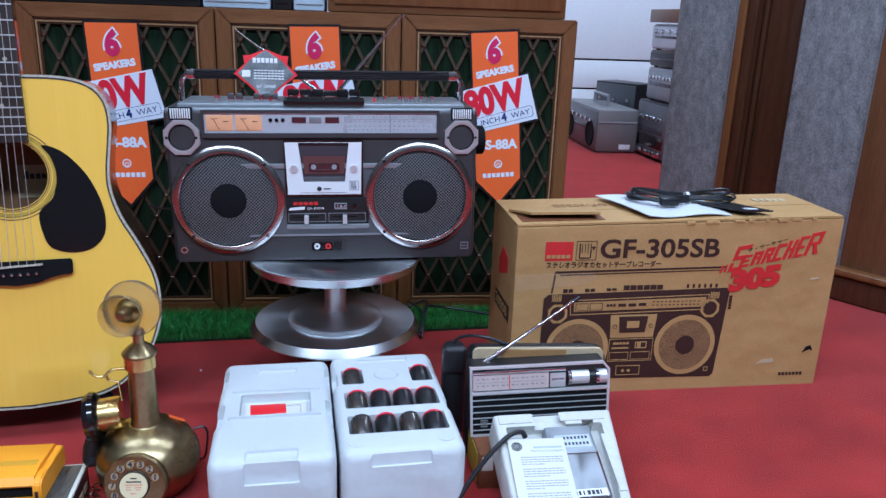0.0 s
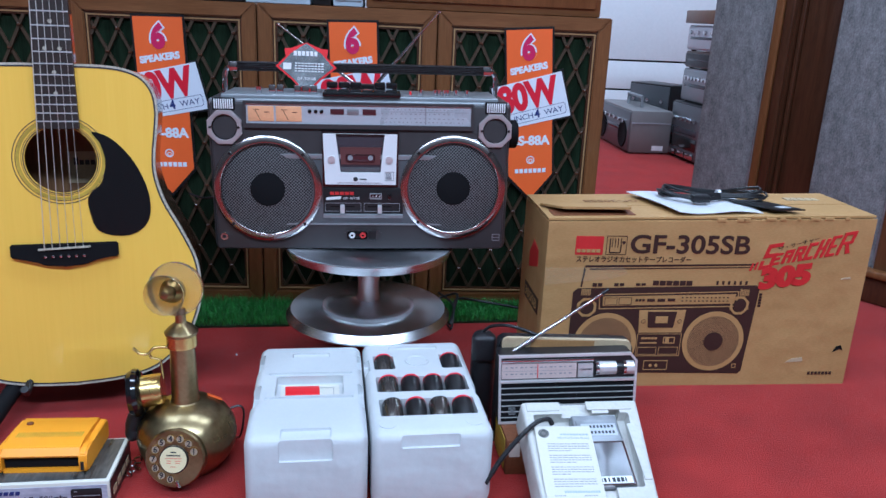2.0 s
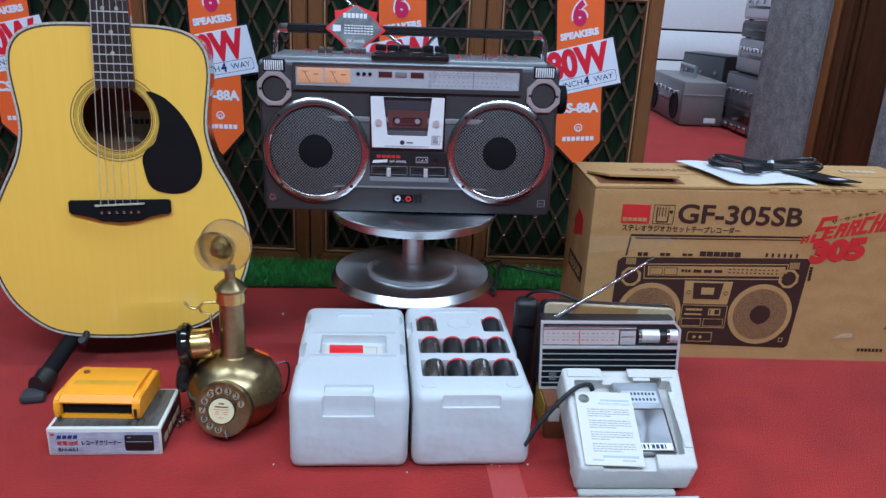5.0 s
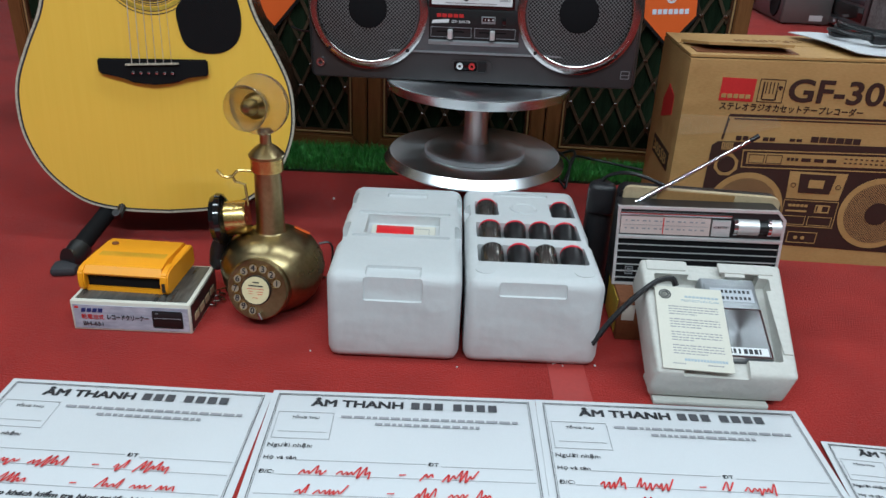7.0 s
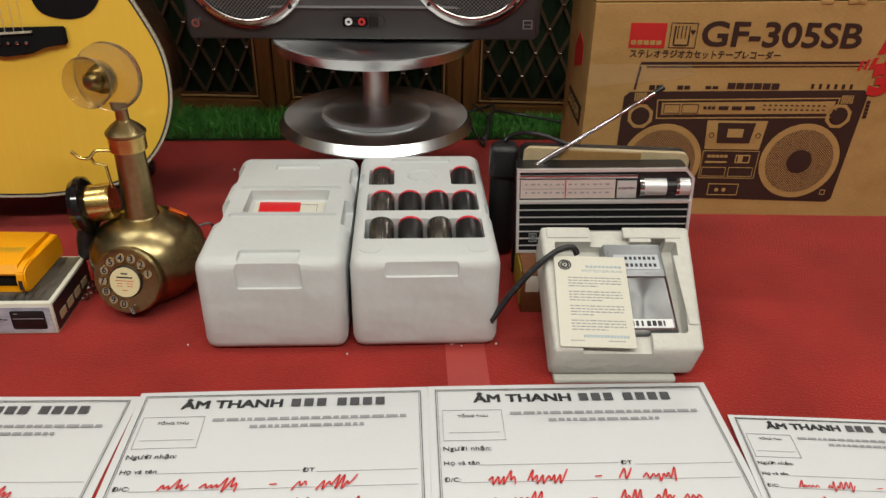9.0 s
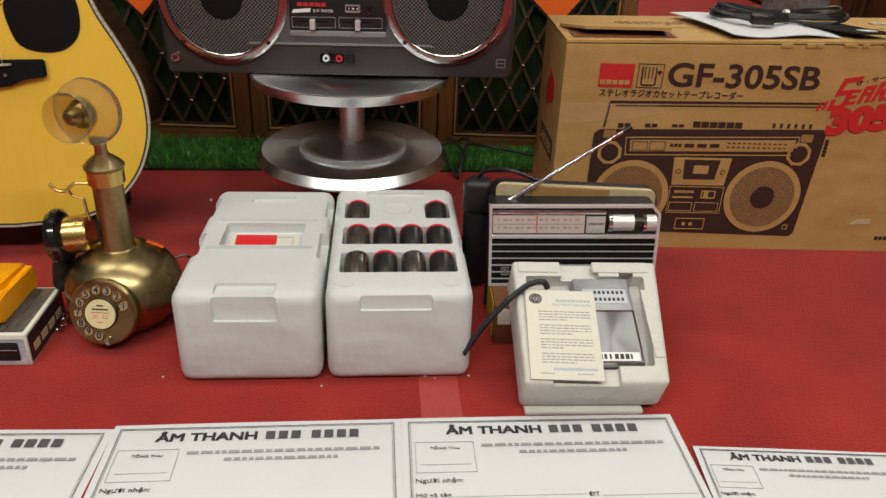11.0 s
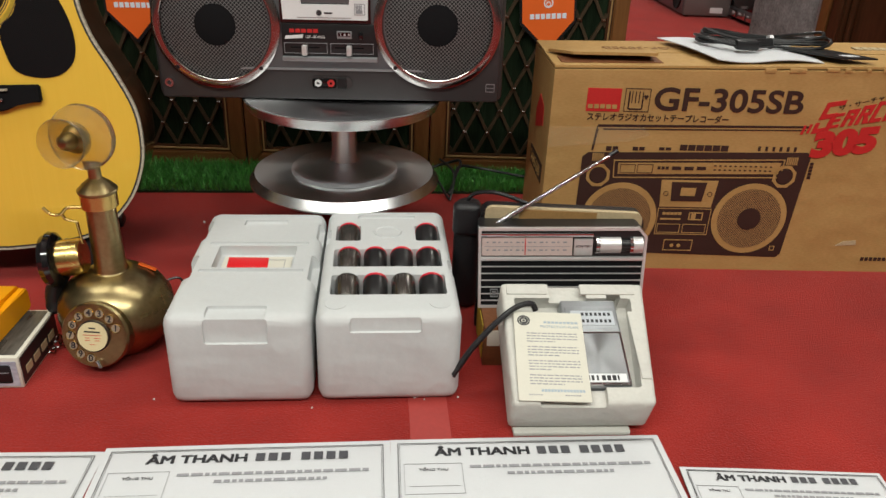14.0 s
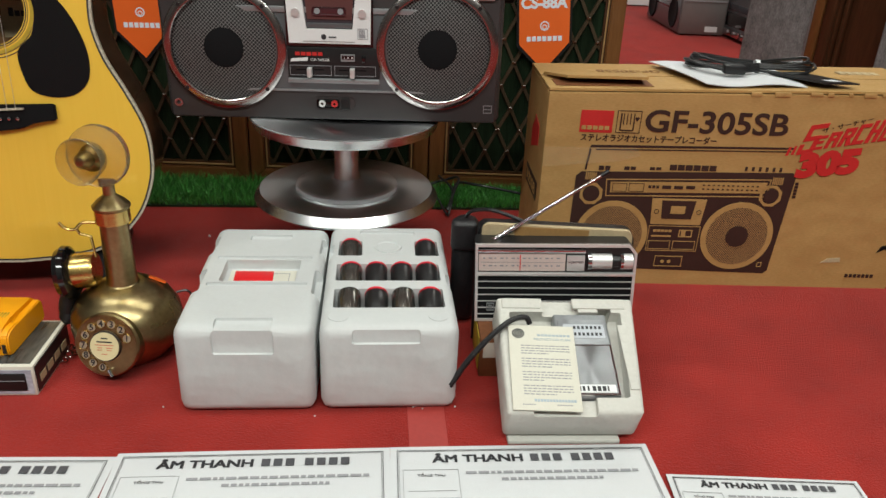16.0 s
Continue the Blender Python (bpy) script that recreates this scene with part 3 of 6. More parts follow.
bm = bmesh.new()
hollow(bm, rect(0.0385, 0.0530, 0.1175, 0.1325), rect(0.0393, 0.0522, 0.1183, 0.1317), -0.0112, -0.0100)
for k in range(4):
    box(bm, 0.0405 + 0.0022 * k, 0.0421 + 0.0022 * k, -0.0112, -0.0100, 0.1235, 0.1305)
box(bm, 0.0405, 0.0495, -0.0112, -0.0100, 0.1195, 0.1240)
part("hand_emblem", bm, M_greyink, door)
bm = bmesh.new()
cyl(bm, (-0.0100, -0.0112, 0.1198), (-0.0100, -0.0100, 0.1198), 0.0038, seg=20)
box(bm, -0.003, 0.008, -0.0112, -0.0100, 0.1188, 0.1206)
box(bm, -0.040, 0.034, -0.0110, -0.0100, 0.1130, 0.1136)
part("door_print", bm, M_ink, door)
# control panel
bm = bmesh.new()
box(bm, -0.0640, 0.0690, -0.0075, -0.002, 0.0600, 0.1045, 0.001)
ctl = part("control_panel", bm, M_black, boom, "black control panel with slide switches")
bm = bmesh.new()
box(bm, -0.0640, 0.0690, -0.0120, -0.002, 0.0535, 0.0600, 0.001)
part("control_sill", bm, M_silver, boom)
bm = bmesh.new()
for k in range(5):
    x = -0.0525 + 0.0082 * k
    box(bm, x, x + 0.0066, -0.0083, -0.0072, 0.0925, 0.0975)
part("maker_plate", bm, M_redprint, ctl, "red maker lettering bars")
bm = bmesh.new()
prism(bm, [(-0.060, 0.0835), (-0.035, 0.0850), (-0.034, 0.0900), (-0.058, 0.0880)], -0.0083, -0.0072)
part("logo_stroke", bm, M_white, ctl)
lettering("lettering", "GF-305SB", 0.0052, M_white, ctl, front_at(-0.0310, -0.0080, 0.0850), 0.027)
bm = bmesh.new()
for x0 in (-0.0610, 0.0035):
    hollow(bm, rect(x0, x0 + 0.0600, 0.0640, 0.0785), rect(x0 + 0.0006, x0 + 0.0594, 0.0646, 0.0779), -0.0080, -0.0072)
part("switch_outline", bm, M_greyink, ctl)
for x0, k in ((-0.0320, 0), (0.0300, 1)):
    bm = bmesh.new()
    box(bm, x0 - 0.020, x0 + 0.020, -0.0080, -0.0072, 0.0715, 0.0730)
    part("slot", bm, M_blackmatte, ctl)
    bm = bmesh.new()
    box(bm, x0 - 0.0035, x0 + 0.0035, -0.0170, -0.0070, 0.0625, 0.0760, 0.001)
    part("slide_knob", bm, M_brightframe, ctl, "chrome slide knob")
bm = bmesh.new()
box(bm, 0.0130, 0.0335, -0.0090, -0.0070, 0.0850, 0.0955, 0.0006)
cnt = part("tape_counter", bm, M_silver, ctl)
bm = bmesh.new()
box(bm, 0.0148, 0.0318, -0.0096, -0.0085, 0.0885, 0.0940)
part("counter_window", bm, M_blackgloss, cnt)
lettering("lettering", "1 6 4", 0.0042, M_white, cnt, front_at(0.0168, -0.0099, 0.0896), 0.013)
bm = bmesh.new()
box(bm, 0.0435, 0.0490, -0.0105, -0.0070, 0.0840, 0.0945, 0.0006)
part("reset_button", bm, M_blackgloss, ctl)
# sockets
bm = bmesh.new()
pl = [(-0.0215 - 0.0085 * math.sin(a), 0.0215 + 0.0085 * math.cos(a)) for a in (math.pi * i / 10 for i in range(11))] + [(0.0240 + 0.0085 * math.sin(a), 0.0215 - 0.0085 * math.cos(a)) for a in (math.pi * i / 10 for i in range(11))]
prism(bm, pl, -0.0030, 0.0)
sock = part("socket_plate", bm, M_case, boom)
bm = bmesh.new()
box(bm, -0.0250, 0.0088, -0.0042, -0.002, 0.0150, 0.0280, 0.003)
part("socket_block", bm, M_blackgloss, sock)
for cx, mt in ((-0.0167, M_white), (0.0015, M_redink)):
    bm = bmesh.new()
    lathe(bm, [(0.0022, 0.004), (0.0022, 0.0075), (0.0047, 0.0075), (0.0052, 0.004)], 20, Matrix.Translation((cx, 0, 0.0215)) @ Matrix.Rotation(radians(90), 4, "X"))
    part("socket", bm, mt, sock)
bm = bmesh.new()
box(bm, 0.0105, 0.0235, -0.0065, -0.002, 0.0135, 0.0295, 0.001)
part("din_socket", bm, M_black, sock)
bm = bmesh.new()
lathe(bm, [(0.0030, 0.001), (0.0030, 0.004), (0.0062, 0.004), (0.0062, 0.0)], 24, Matrix.Translation((-0.2295, 0, 0.0185)) @ Matrix.Rotation(radians(90), 4, "X"))
part("headphone_socket", bm, M_satin, boom)
bm = bmesh.new()
hollow(bm, rect(0.2235, 0.2365, 0.0115, 0.0235), rect(0.2245, 0.2355, 0.0125, 0.0225), -0.0020, 0.0)
box(bm, 0.2245, 0.2355, -0.0020, 0.0, 0.0170, 0.0178)
part("corner_badge", bm, M_silver, boom)
# tuning knob on the side
bm = bmesh.new()
lathe(bm, [(0, 0.0), (0.024, 0.0), (0.024, 0.016), (0.021, 0.0185), (0, 0.0185)], 32, Matrix.Translation((W2 - 0.001, 0.045, 0.190)) @ Matrix.Rotation(radians(90), 4, "Y"))
part("tuning_knob", bm, M_blackmatte, boom)
# keys and levers on top
bm = bmesh.new()
box(bm, -0.0630, 0.0640, 0.004, 0.048, HT + 0.004, HT + 0.012, 0.002)
part("key_bed", bm, M_blackgloss, boom)
for k in range(6):
    x = -0.0575 + 0.0195 * k
    for y0, z0 in ((0.006, 0.010), (0.026, 0.020)):
        if y0 > 0.02 and k == 3:
            continue
        bm = bmesh.new()
        box(bm, x, x + 0.0180, y0, y0 + 0.018, HT + z0 - 0.004, HT + z0 + 0.006, 0.002)
        part("piano_key", bm, M_blackgloss, boom)
for x, w in ((-0.170, 0), (-0.166, 0), (-0.146, 1), (-0.133, 1), (-0.105, 1), (-0.092, 1), (-0.0785, 1), (0.098, 0), (0.122, 0), (0.1285, 0), (0.138, 0), (0.143, 0), (0.157, 0), (0.1755, 0)):
    bm = bmesh.new()
    if w:
        box(bm, x - 0.0055, x + 0.0055, 0.028, 0.034, HT + 0.004, HT + 0.020, 0.0015)
    else:
        cyl(bm, (x, 0.034, HT + 0.004), (x, 0.034, HT + 0.016), 0.0028, 0.0036, 14)
    part("lever", bm, M_chrome, boom, "chrome control lever")
bm = bmesh.new()
box(bm, 0.079, 0.083, 0.040, 0.045, HT + 0.004, HT + 0.012, 0.001)
part("red_button", bm, M_redtape, boom)
# handle
for s in (-1, 1):
    bm = bmesh.new()
    pts = smooth_line([(s * 0.2270, 0.060, HT - 0.012), (s * 0.2270, 0.060, HT + 0.020), (s * 0.2255, 0.060, HT + 0.036), (s * 0.2190, 0.060, HT + 0.0445), (s * 0.2050, 0.060, HT + 0.0465)], 5)
    tube(bm, pts, 0.0042, 10)
    box(bm, min(s * 0.2190, s * 0.2040), max(s * 0.2190, s * 0.2040), 0.053, 0.069, HT + 0.0385, HT + 0.0545, 0.003)
    part("handle_arm", bm, M_chrome, boom, "chrome handle arm")
bm = bmesh.new()
cyl(bm, (-0.2060, 0.061, HT + 0.0465), (0.2060, 0.061, HT + 0.0465), 0.0078, seg=20)
for k in range(5):
    z = HT + 0.0400 + 0.0028 * k
    box(bm, -0.2045, 0.2045, 0.0520, 0.0560, z, z + 0.0015, 0.0004)
part("handle_grip", bm, M_black, boom, "black ribbed carrying handle")
# rod aerials
for tip, base in (((-0.145, 0.115, 0.362), (-0.008, 0.115, HT + 0.012)), ((0.134, 0.125, 0.390), (0.020, 0.125, HT + 0.012))):
    a, b = Vector(base), Vector(tip)
    bm = bmesh.new()
    for k in range(4):
        cyl(bm, a.lerp(b, k * 0.25), a.lerp(b, k * 0.25 + 0.25), 0.0030 - 0.0005 * k, seg=12)
    cyl(bm, a.lerp(b, 0.985), b, 0.0030, seg=12)
    part("aerial", bm, M_chrome, boom, "chrome telescopic aerial")
bm = bmesh.new()
box(bm, -0.030, 0.040, 0.105, 0.132, HT + 0.004, HT + 0.016, 0.003)
part("aerial_mount", bm, M_black, boom)


# ---- acoustic guitar on its stand ----
GUITAR = pose(-0.440, -0.080, 0.266, 0, 0, 11.3) @ pose(0, 0, 0, -5.5)
guitar = thing("acoustic_guitar", GUITAR, "yellow spruce top acoustic guitar with black pickguard", "guitar")
prof = [(0.0, -0.218), (0.070, -0.213), (0.125, -0.197), (0.170, -0.155), (0.1930, -0.105), (0.1985, -0.060), (0.1930, -0.015), (0.172, 0.035), (0.1505, 0.078), (0.1395, 0.118), (0.1390, 0.150), (0.1440, 0.190), (0.1465, 0.222), (0.1410, 0.252), (0.121, 0.275), (0.080, 0.2865), (0.0, 0.288)]
right = smooth_line([(x, z, 0) for x, z in prof], 5)
outline = [(p.x, p.y) for p in right] + [(-p.x, p.y) for p in right[-2:0:-1]]


def inset(pts, d):
    n = len(pts)
    out = []
    for i, (x, z) in enumerate(pts):
        a, b = pts[i - 1], pts[(i + 1) % n]
        t = Vector((b[0] - a[0], b[1] - a[1])).normalized()
        out.append((x - t.y * d, z + t.x * d))
    return out


HOLE = (0.004, 0.145)
bm = bmesh.new()
hollow(bm, inset(outline, 0.0035), disc(*HOLE, 0.0505, 48), 0.0, 0.004)
part("soundboard", bm, M_spruce, guitar, "glossy yellow spruce top")
bm = bmesh.new()
hollow(bm, outline, inset(outline, 0.0032), -0.0005, 0.006)
part("binding", bm, M_binding, guitar, "white and black edge binding")
bm = bmesh.new()
hollow(bm, inset(outline, 0.0032), inset(outline, 0.0056), -0.0004, 0.004)
part("purfling", bm, M_ink, guitar)
bm = bmesh.new()
hollow(bm, inset(outline, 0.0003), inset(outline, 0.006), 0.006, 0.108)
part("sides", bm, M_mahogany, guitar, "dark glossy mahogany sides")
bm = bmesh.new()
prism(bm, inset(outline, 0.0005), 0.104, 0.110)
part("back", bm, M_innerwood, guitar)
for r0, r1, mt in ((0.0515, 0.0530, M_ink), (0.0545, 0.0553, M_ink), (0.0575, 0.0620, M_ochre), (0.0625, 0.0633, M_ink), (0.0665, 0.0677, M_ink)):
    bm = bmesh.new()
    hollow(bm, disc(*HOLE, r1, 56), disc(*HOLE, r0, 56), -0.0004, 0.001)
    part("rosette_ring", bm, mt, guitar)
bm = bmesh.new()
g = smooth_line([(0.050, 0.187, 0), (0.078, 0.176, 0), (0.108, 0.140, 0), (0.126, 0.092, 0), (0.125, 0.052, 0), (0.106, 0.030, 0), (0.078, 0.025, 0), (0.050, 0.034, 0), (0.040, 0.058, 0), (0.0385, 0.088, 0), (0.0585, 0.110, 0), (0.066, 0.140, 0), (0.061, 0.168, 0)], 5, True)
prism(bm, [(p.x, p.y) for p in g], -0.0012, 0.0005)
part("pickguard", bm, M_blackgloss, guitar, "glossy black teardrop pickguard")
bm = bmesh.new()
g = [(-0.0765, -0.004), (-0.0765, 0.0165), (0.0765, 0.0165), (0.0765, -0.0065), (0.045, -0.0085), (0.030, -0.0175), (0.0, -0.0200), (-0.030, -0.0175), (-0.045, -0.0085)]
prism(bm, g, -0.0085, 0.0)
bmesh.ops.bevel(bm, geom=list(bm.edges), offset=0.002, segments=2, affect="EDGES")
bridge = part("bridge", bm, M_blackmatte, guitar, "dark rosewood bridge")
bm = bmesh.new()
prism(bm, [(-0.037, 0.0075), (0.037, 0.0100), (0.037, 0.0125), (-0.037, 0.0100)], -0.0125, -0.008)
part("saddle", bm, M_binding, bridge)
for k in range(6):
    x = -0.0275 + 0.011 * k
    bm = bmesh.new()
    lathe(bm, [(0, 0.0128), (0.0022, 0.0120), (0.0027, 0.0095), (0.0022, 0.007)], 12, Matrix.Translation((x, 0, -0.0025)) @ Matrix.Rotation(radians(90), 4, "X"))
    part("bridge_pin", bm, M_chrome, bridge)
NUT = 0.645
bm = bmesh.new()
prism(bm, [(-0.0225, 0.192), (0.0340, 0.192), (0.0275, NUT), (-0.0155, NUT)], -0.0075, 0.0)
board = part("fretboard", bm, M_rosewood, guitar, "dark rosewood fretboard")
for k in range(1, 21):
    z = NUT * 2 ** (-k / 12.0)
    s = (z - 0.192) / (NUT - 0.192)
    if z < 0.195:
        continue
    bm = bmesh.new()
    box(bm, -0.0225 + 0.007 * s, 0.0340 - 0.0065 * s, -0.0086, -0.007, z - 0.0009, z + 0.0009)
    part("fret", bm, M_brightframe, board)
bm = bmesh.new()
for z, dx in ((0.2440, 0.0), (0.2745, 0.0), (0.309, -0.010), (0.309, 0.010), (0.348, 0.0)):
    cyl(bm, (0.006 + dx, -0.0083, z), (0.006 + dx, -0.0070, z), 0.0030, seg=14)
tagged(part("position_inlay", bm, M_binding, board), kind="stuff")
bm = bmesh.new()
prism(bm, [(-0.0215, 0.288), (0.0330, 0.288), (0.0275, NUT + 0.01), (-0.0155, NUT + 0.01)], 0.0, 0.019)
prism(bm, [(-0.028, NUT + 0.005), (0.040, NUT + 0.005), (0.046, NUT + 0.185), (-0.034, NUT + 0.185)], 0.002, 0.016)
part("neck", bm, M_mahogany, guitar)
for k in range(6):
    bm = bmesh.new()
    x0, x1 = -0.0275 + 0.011 * k, -0.0115 + 0.0070 * k
    cyl(bm, (x0, -0.0128, 0.0105), (x1, -0.0095, NUT), 0.00065 - 0.00007 * k, seg=6)
    part("string", bm, M_string, guitar)
# maker's paper inside the sound hole
bm = bmesh.new()
box(bm, -0.006, 0.062, 0.1025, 0.1032, 0.098, 0.150)
slip = part("inner_label", bm, M_tan, guitar, "brown paper maker's slip")
bm = bmesh.new()
for k in range(6):
    box(bm, 0.004 + 0.0085 * k, 0.0105 + 0.0085 * k, 0.1015, 0.1026, 0.128, 0.136 if k else 0.140)
part("maker_bar", bm, M_ink, slip)

gstand = thing("guitar_stand", pose(-0.437, -0.080, 0, 0, 0, 13.6), "black folding guitar stand with grey rubber feet", "guitar stand")
for s in (-1, 1):
    bm = bmesh.new()
    leg = [Vector((s * 0.060, 0.070, 0.085)), Vector((s * 0.100, -0.012, 0.044)), Vector((s * 0.118, -0.070, 0.028)), Vector((s * 0.128, -0.100, 0.015))]
    tube(bm, smooth_line(leg, 4), 0.0130, 12)
    foot = part("leg", bm, M_blackmatte, gstand)
    bm = bmesh.new()
    tube(bm, [leg[2].lerp(leg[3], 0.35), leg[3], leg[3] + Vector((s * 0.006, -0.008, 0.002))], 0.0165, 12)
    part("knuckle", bm, M_black, foot)
    bm = bmesh.new()
    box(bm, s * 0.136 - 0.018, s * 0.136 + 0.018, -0.132, -0.100, 0.0, 0.014, 0.006)
    part("rubber_foot", bm, M_rubber, foot, "grey rubber foot")
    bm = bmesh.new()
    tube(bm, [(s * 0.070, 0.0, 0.066), (s * 0.075, -0.035, 0.050), (s * 0.075, -0.045, 0.062)], 0.006, 8)
    part("cradle_arm", bm, M_black, gstand)
bm = bmesh.new()
tube(bm, [(0, 0.075, 0.14), (0.05, 0.125, 0.06), (0.10, 0.155, 0.010)], 0.010, 10)
box(bm, 0.088, 0.125, 0.142, 0.172, 0.0, 0.020, 0.006)
part("rear_leg", bm, M_black, gstand)
bm = bmesh.new()
tube(bm, [(0, 0.085, 0.12), (0, 0.110, 0.22), (0, 0.125, 0.36)], 0.010, 10)
part("spine", bm, M_black, gstand)

# ---- candlestick telephone ----
phone = thing("candlestick_telephone", pose(-0.226, -0.254, 0.0), "aged brass candlestick telephone with rotary dial", "telephone")
bm = bmesh.new()
lathe(bm, [(0, 0.0), (0.036, 0.0), (0.044, 0.003), (0.058, 0.018), (0.0665, 0.036), (0.0690, 0.052), (0.0665, 0.068), (0.056, 0.086), (0.040, 0.098), (0.024, 0.1045), (0, 0.1055)], 72)
part("base", bm, M_brass, phone, "round aged brass base")
bm = bmesh.new()
lathe(bm, [(0, 0.100), (0.0215, 0.100), (0.0225, 0.103), (0.0195, 0.106), (0.0185, 0.112), (0.0170, 0.188), (0.0200, 0.189), (0.0205, 0.191), (0.0205, 0.207), (0.0225, 0.2085), (0.0225, 0.2110), (0.0160, 0.2180), (0.0100, 0.2225), (0.0072, 0.2250), (0.0072, 0.250), (0, 0.250)], 48)
part("stem", bm, M_brass, phone)
bm = bmesh.new()
lathe(bm, [(0.0185, 0.1895), (0.0208, 0.1895), (0.0208, 0.2065), (0.0185, 0.2065)], 48)
part("collar", bm, M_brassbright, phone, "brighter brass collar")
hm = pose(0.000, -0.014, 0.278, 90 - 8, 0, -6)
bm = bmesh.new()
lathe(bm, [(0, -0.009), (0.029, -0.009), (0.0362, -0.005), (0.0372, 0.000), (0.0362, 0.005), (0.026, 0.009), (0.0, 0.012)], 56)
horn = part("transmitter", bm, M_smoke, phone, "smoky resin transmitter disc", hm)
bm = bmesh.new()
lathe(bm, [(0.016, 0.010), (0.0205, 0.018), (0.0255, 0.038), (0.0268, 0.043), (0.0260, 0.044), (0.0245, 0.039), (0.0190, 0.019), (0.014, 0.012)], 56)
part("mouth_horn", bm, M_smoke, horn, "clear resin mouthpiece horn")
bm = bmesh.new()
lathe(bm, [(0, 0.042), (0.005, 0.0408), (0.0090, 0.036), (0.0104, 0.030), (0.0094, 0.024), (0.0140, 0.0195), (0.0160, 0.015), (0.012, 0.012), (0, 0.012)], 40)
part("mouth_boss", bm, M_brass, horn, "bright brass boss")
# dial
DM = pose(-0.0010, -0.0695, 0.0525, 90 - 15, 0, -3)
bm = bmesh.new()
lathe(bm, [(0, -0.020), (0.0400, -0.020), (0.0405, -0.002), (0.0385, 0.001), (0, 0.001)], 56)
dialp = part("dial", bm, M_brass, phone, "rotary dial with figures", DM)
bm = bmesh.new()
lathe(bm, [(0, 0.0008), (0.0365, 0.0008), (0.0370, 0.0020), (0, 0.0020)], 56)
part("dial_plate", bm, M_brass, dialp)
bm = bmesh.new()
lathe(bm, [(0, 0.003), (0.0165, 0.003), (0.0185, 0.006), (0.0195, 0.0045), (0.0195, 0.002), (0, 0.002)], 48)
part("dial_hub", bm, M_rosewood, dialp, "dark hub ring")
bm = bmesh.new()
cyl(bm, (0, 0, 0.0035), (0, 0, 0.0062), 0.0178, seg=40)
slip = part("dial_paper", bm, M_oldpaper, dialp, "cream paper disc with printing")
bm = bmesh.new()
for k, (w, z) in enumerate(((0.008, 0.0105), (0.019, 0.0060))):
    box(bm, -w / 2, w / 2, z - 0.0008, z + 0.0008, 0.0060, 0.0065)
part("printed_patch", bm, M_ink, slip)
bm = bmesh.new()
for w, z, x in ((0.022, 0.0020, 0), (0.006, -0.0015, -0.006), (0.008, -0.0015, 0.006), (0.006, -0.0045, -0.006), (0.006, -0.0045, 0.006), (0.007, -0.0095, 0)):
    box(bm, x - w / 2, x + w / 2, z - 0.0003, z + 0.0003, 0.0060, 0.0065)
part("printed_patch", bm, M_redink, slip)
for k, ch in enumerate("1234567890"):
    a = radians(22 + 26.5 * k)
    x, z = 0.0283 * math.cos(a), 0.0283 * math.sin(a)
    bm = bmesh.new()
    lathe(bm, [(0.0050, 0.0020), (0.0056, 0.0034), (0.0062, 0.0020)], 18, Matrix.Translation((x, z, 0)))
    part("finger_hole", bm, M_brassbright, dialp)
    bm = bmesh.new()
    cyl(bm, (x, z, 0.0015), (x, z, 0.0023), 0.0050, seg=18)
    part("figure_disc", bm, M_palebrass, dialp)
    lettering("figure", ch, 0.0110, M_ink, dialp, pose(x, z - 0.0034, 0.0026), align="CENTER", bold=0.0002)
bm = bmesh.new()
tube(bm, [(0.004, -0.0330, 0.002), (0.006, -0.0300, 0.007), (0.010, -0.0370, 0.008)], 0.0022, 8)
part("finger_stop", bm, M_chrome, dialp)
# receiver on its hook
bm = bmesh.new()
hk = smooth_line([(-0.018, -0.004, 0.188), (-0.036, -0.006, 0.188), (-0.045, -0.008, 0.180), (-0.056, -0.008, 0.180), (-0.064, -0.008, 0.188)], 4)
tube(bm, hk, 0.0020, 8)
tube(bm, [(-0.045, -0.006, 0.181), (-0.042, -0.004, 0.172), (-0.030, -0.002, 0.168), (-0.028, -0.002, 0.140)], 0.0018, 8)
part("hook", bm, M_brassbright, phone, "brass receiver hook")
RM = pose(-0.030, 0.000, 0.122, 0, -96, 8)
bm = bmesh.new()
lathe(bm, [(0, 0.0), (0.021, 0.0), (0.0225, 0.003), (0.0225, 0.030), (0, 0.030)], 40)
rec = part("receiver", bm, M_brassbright, phone, "brass and black receiver", RM)
bm = bmesh.new()
lathe(bm, [(0, 0.027), (0.026, 0.027), (0.033, 0.031), (0.0345, 0.037), (0.031, 0.044), (0.016, 0.046), (0.008, 0.041), (0, 0.040)], 48)
part("ear_cap", bm, M_blackgloss, rec, "black ear cap")
bm = bmesh.new()
tube(bm, smooth_line([(-0.058, -0.004, 0.100), (-0.070, -0.006, 0.080), (-0.074, -0.006, 0.062), (-0.070, -0.004, 0.050)], 4), [0.010] * 4 + [0.011] * 5 + [0.013] * 3 + [0.012], 12)
part("handle_end", bm, M_black, phone)
bm = bmesh.new()
box(bm, -0.011, 0.011, -0.005, 0.005, -0.0004, 0.0008)
part("sticker", bm, M_orange, phone, "orange sticker", pose(0.0360, 0.022, 0.0975, -14, 26, 8))
bm = bmesh.new()
tube(bm, smooth_line([(0.056, 0.030, 0.075), (0.070, 0.034, 0.076), (0.074, 0.036, 0.060), (0.066, 0.045, 0.020), (0.050, 0.070, 0.003), (0.02, 0.09, 0.003)], 5), 0.0016, 6)
part("cord", bm, M_black, phone)

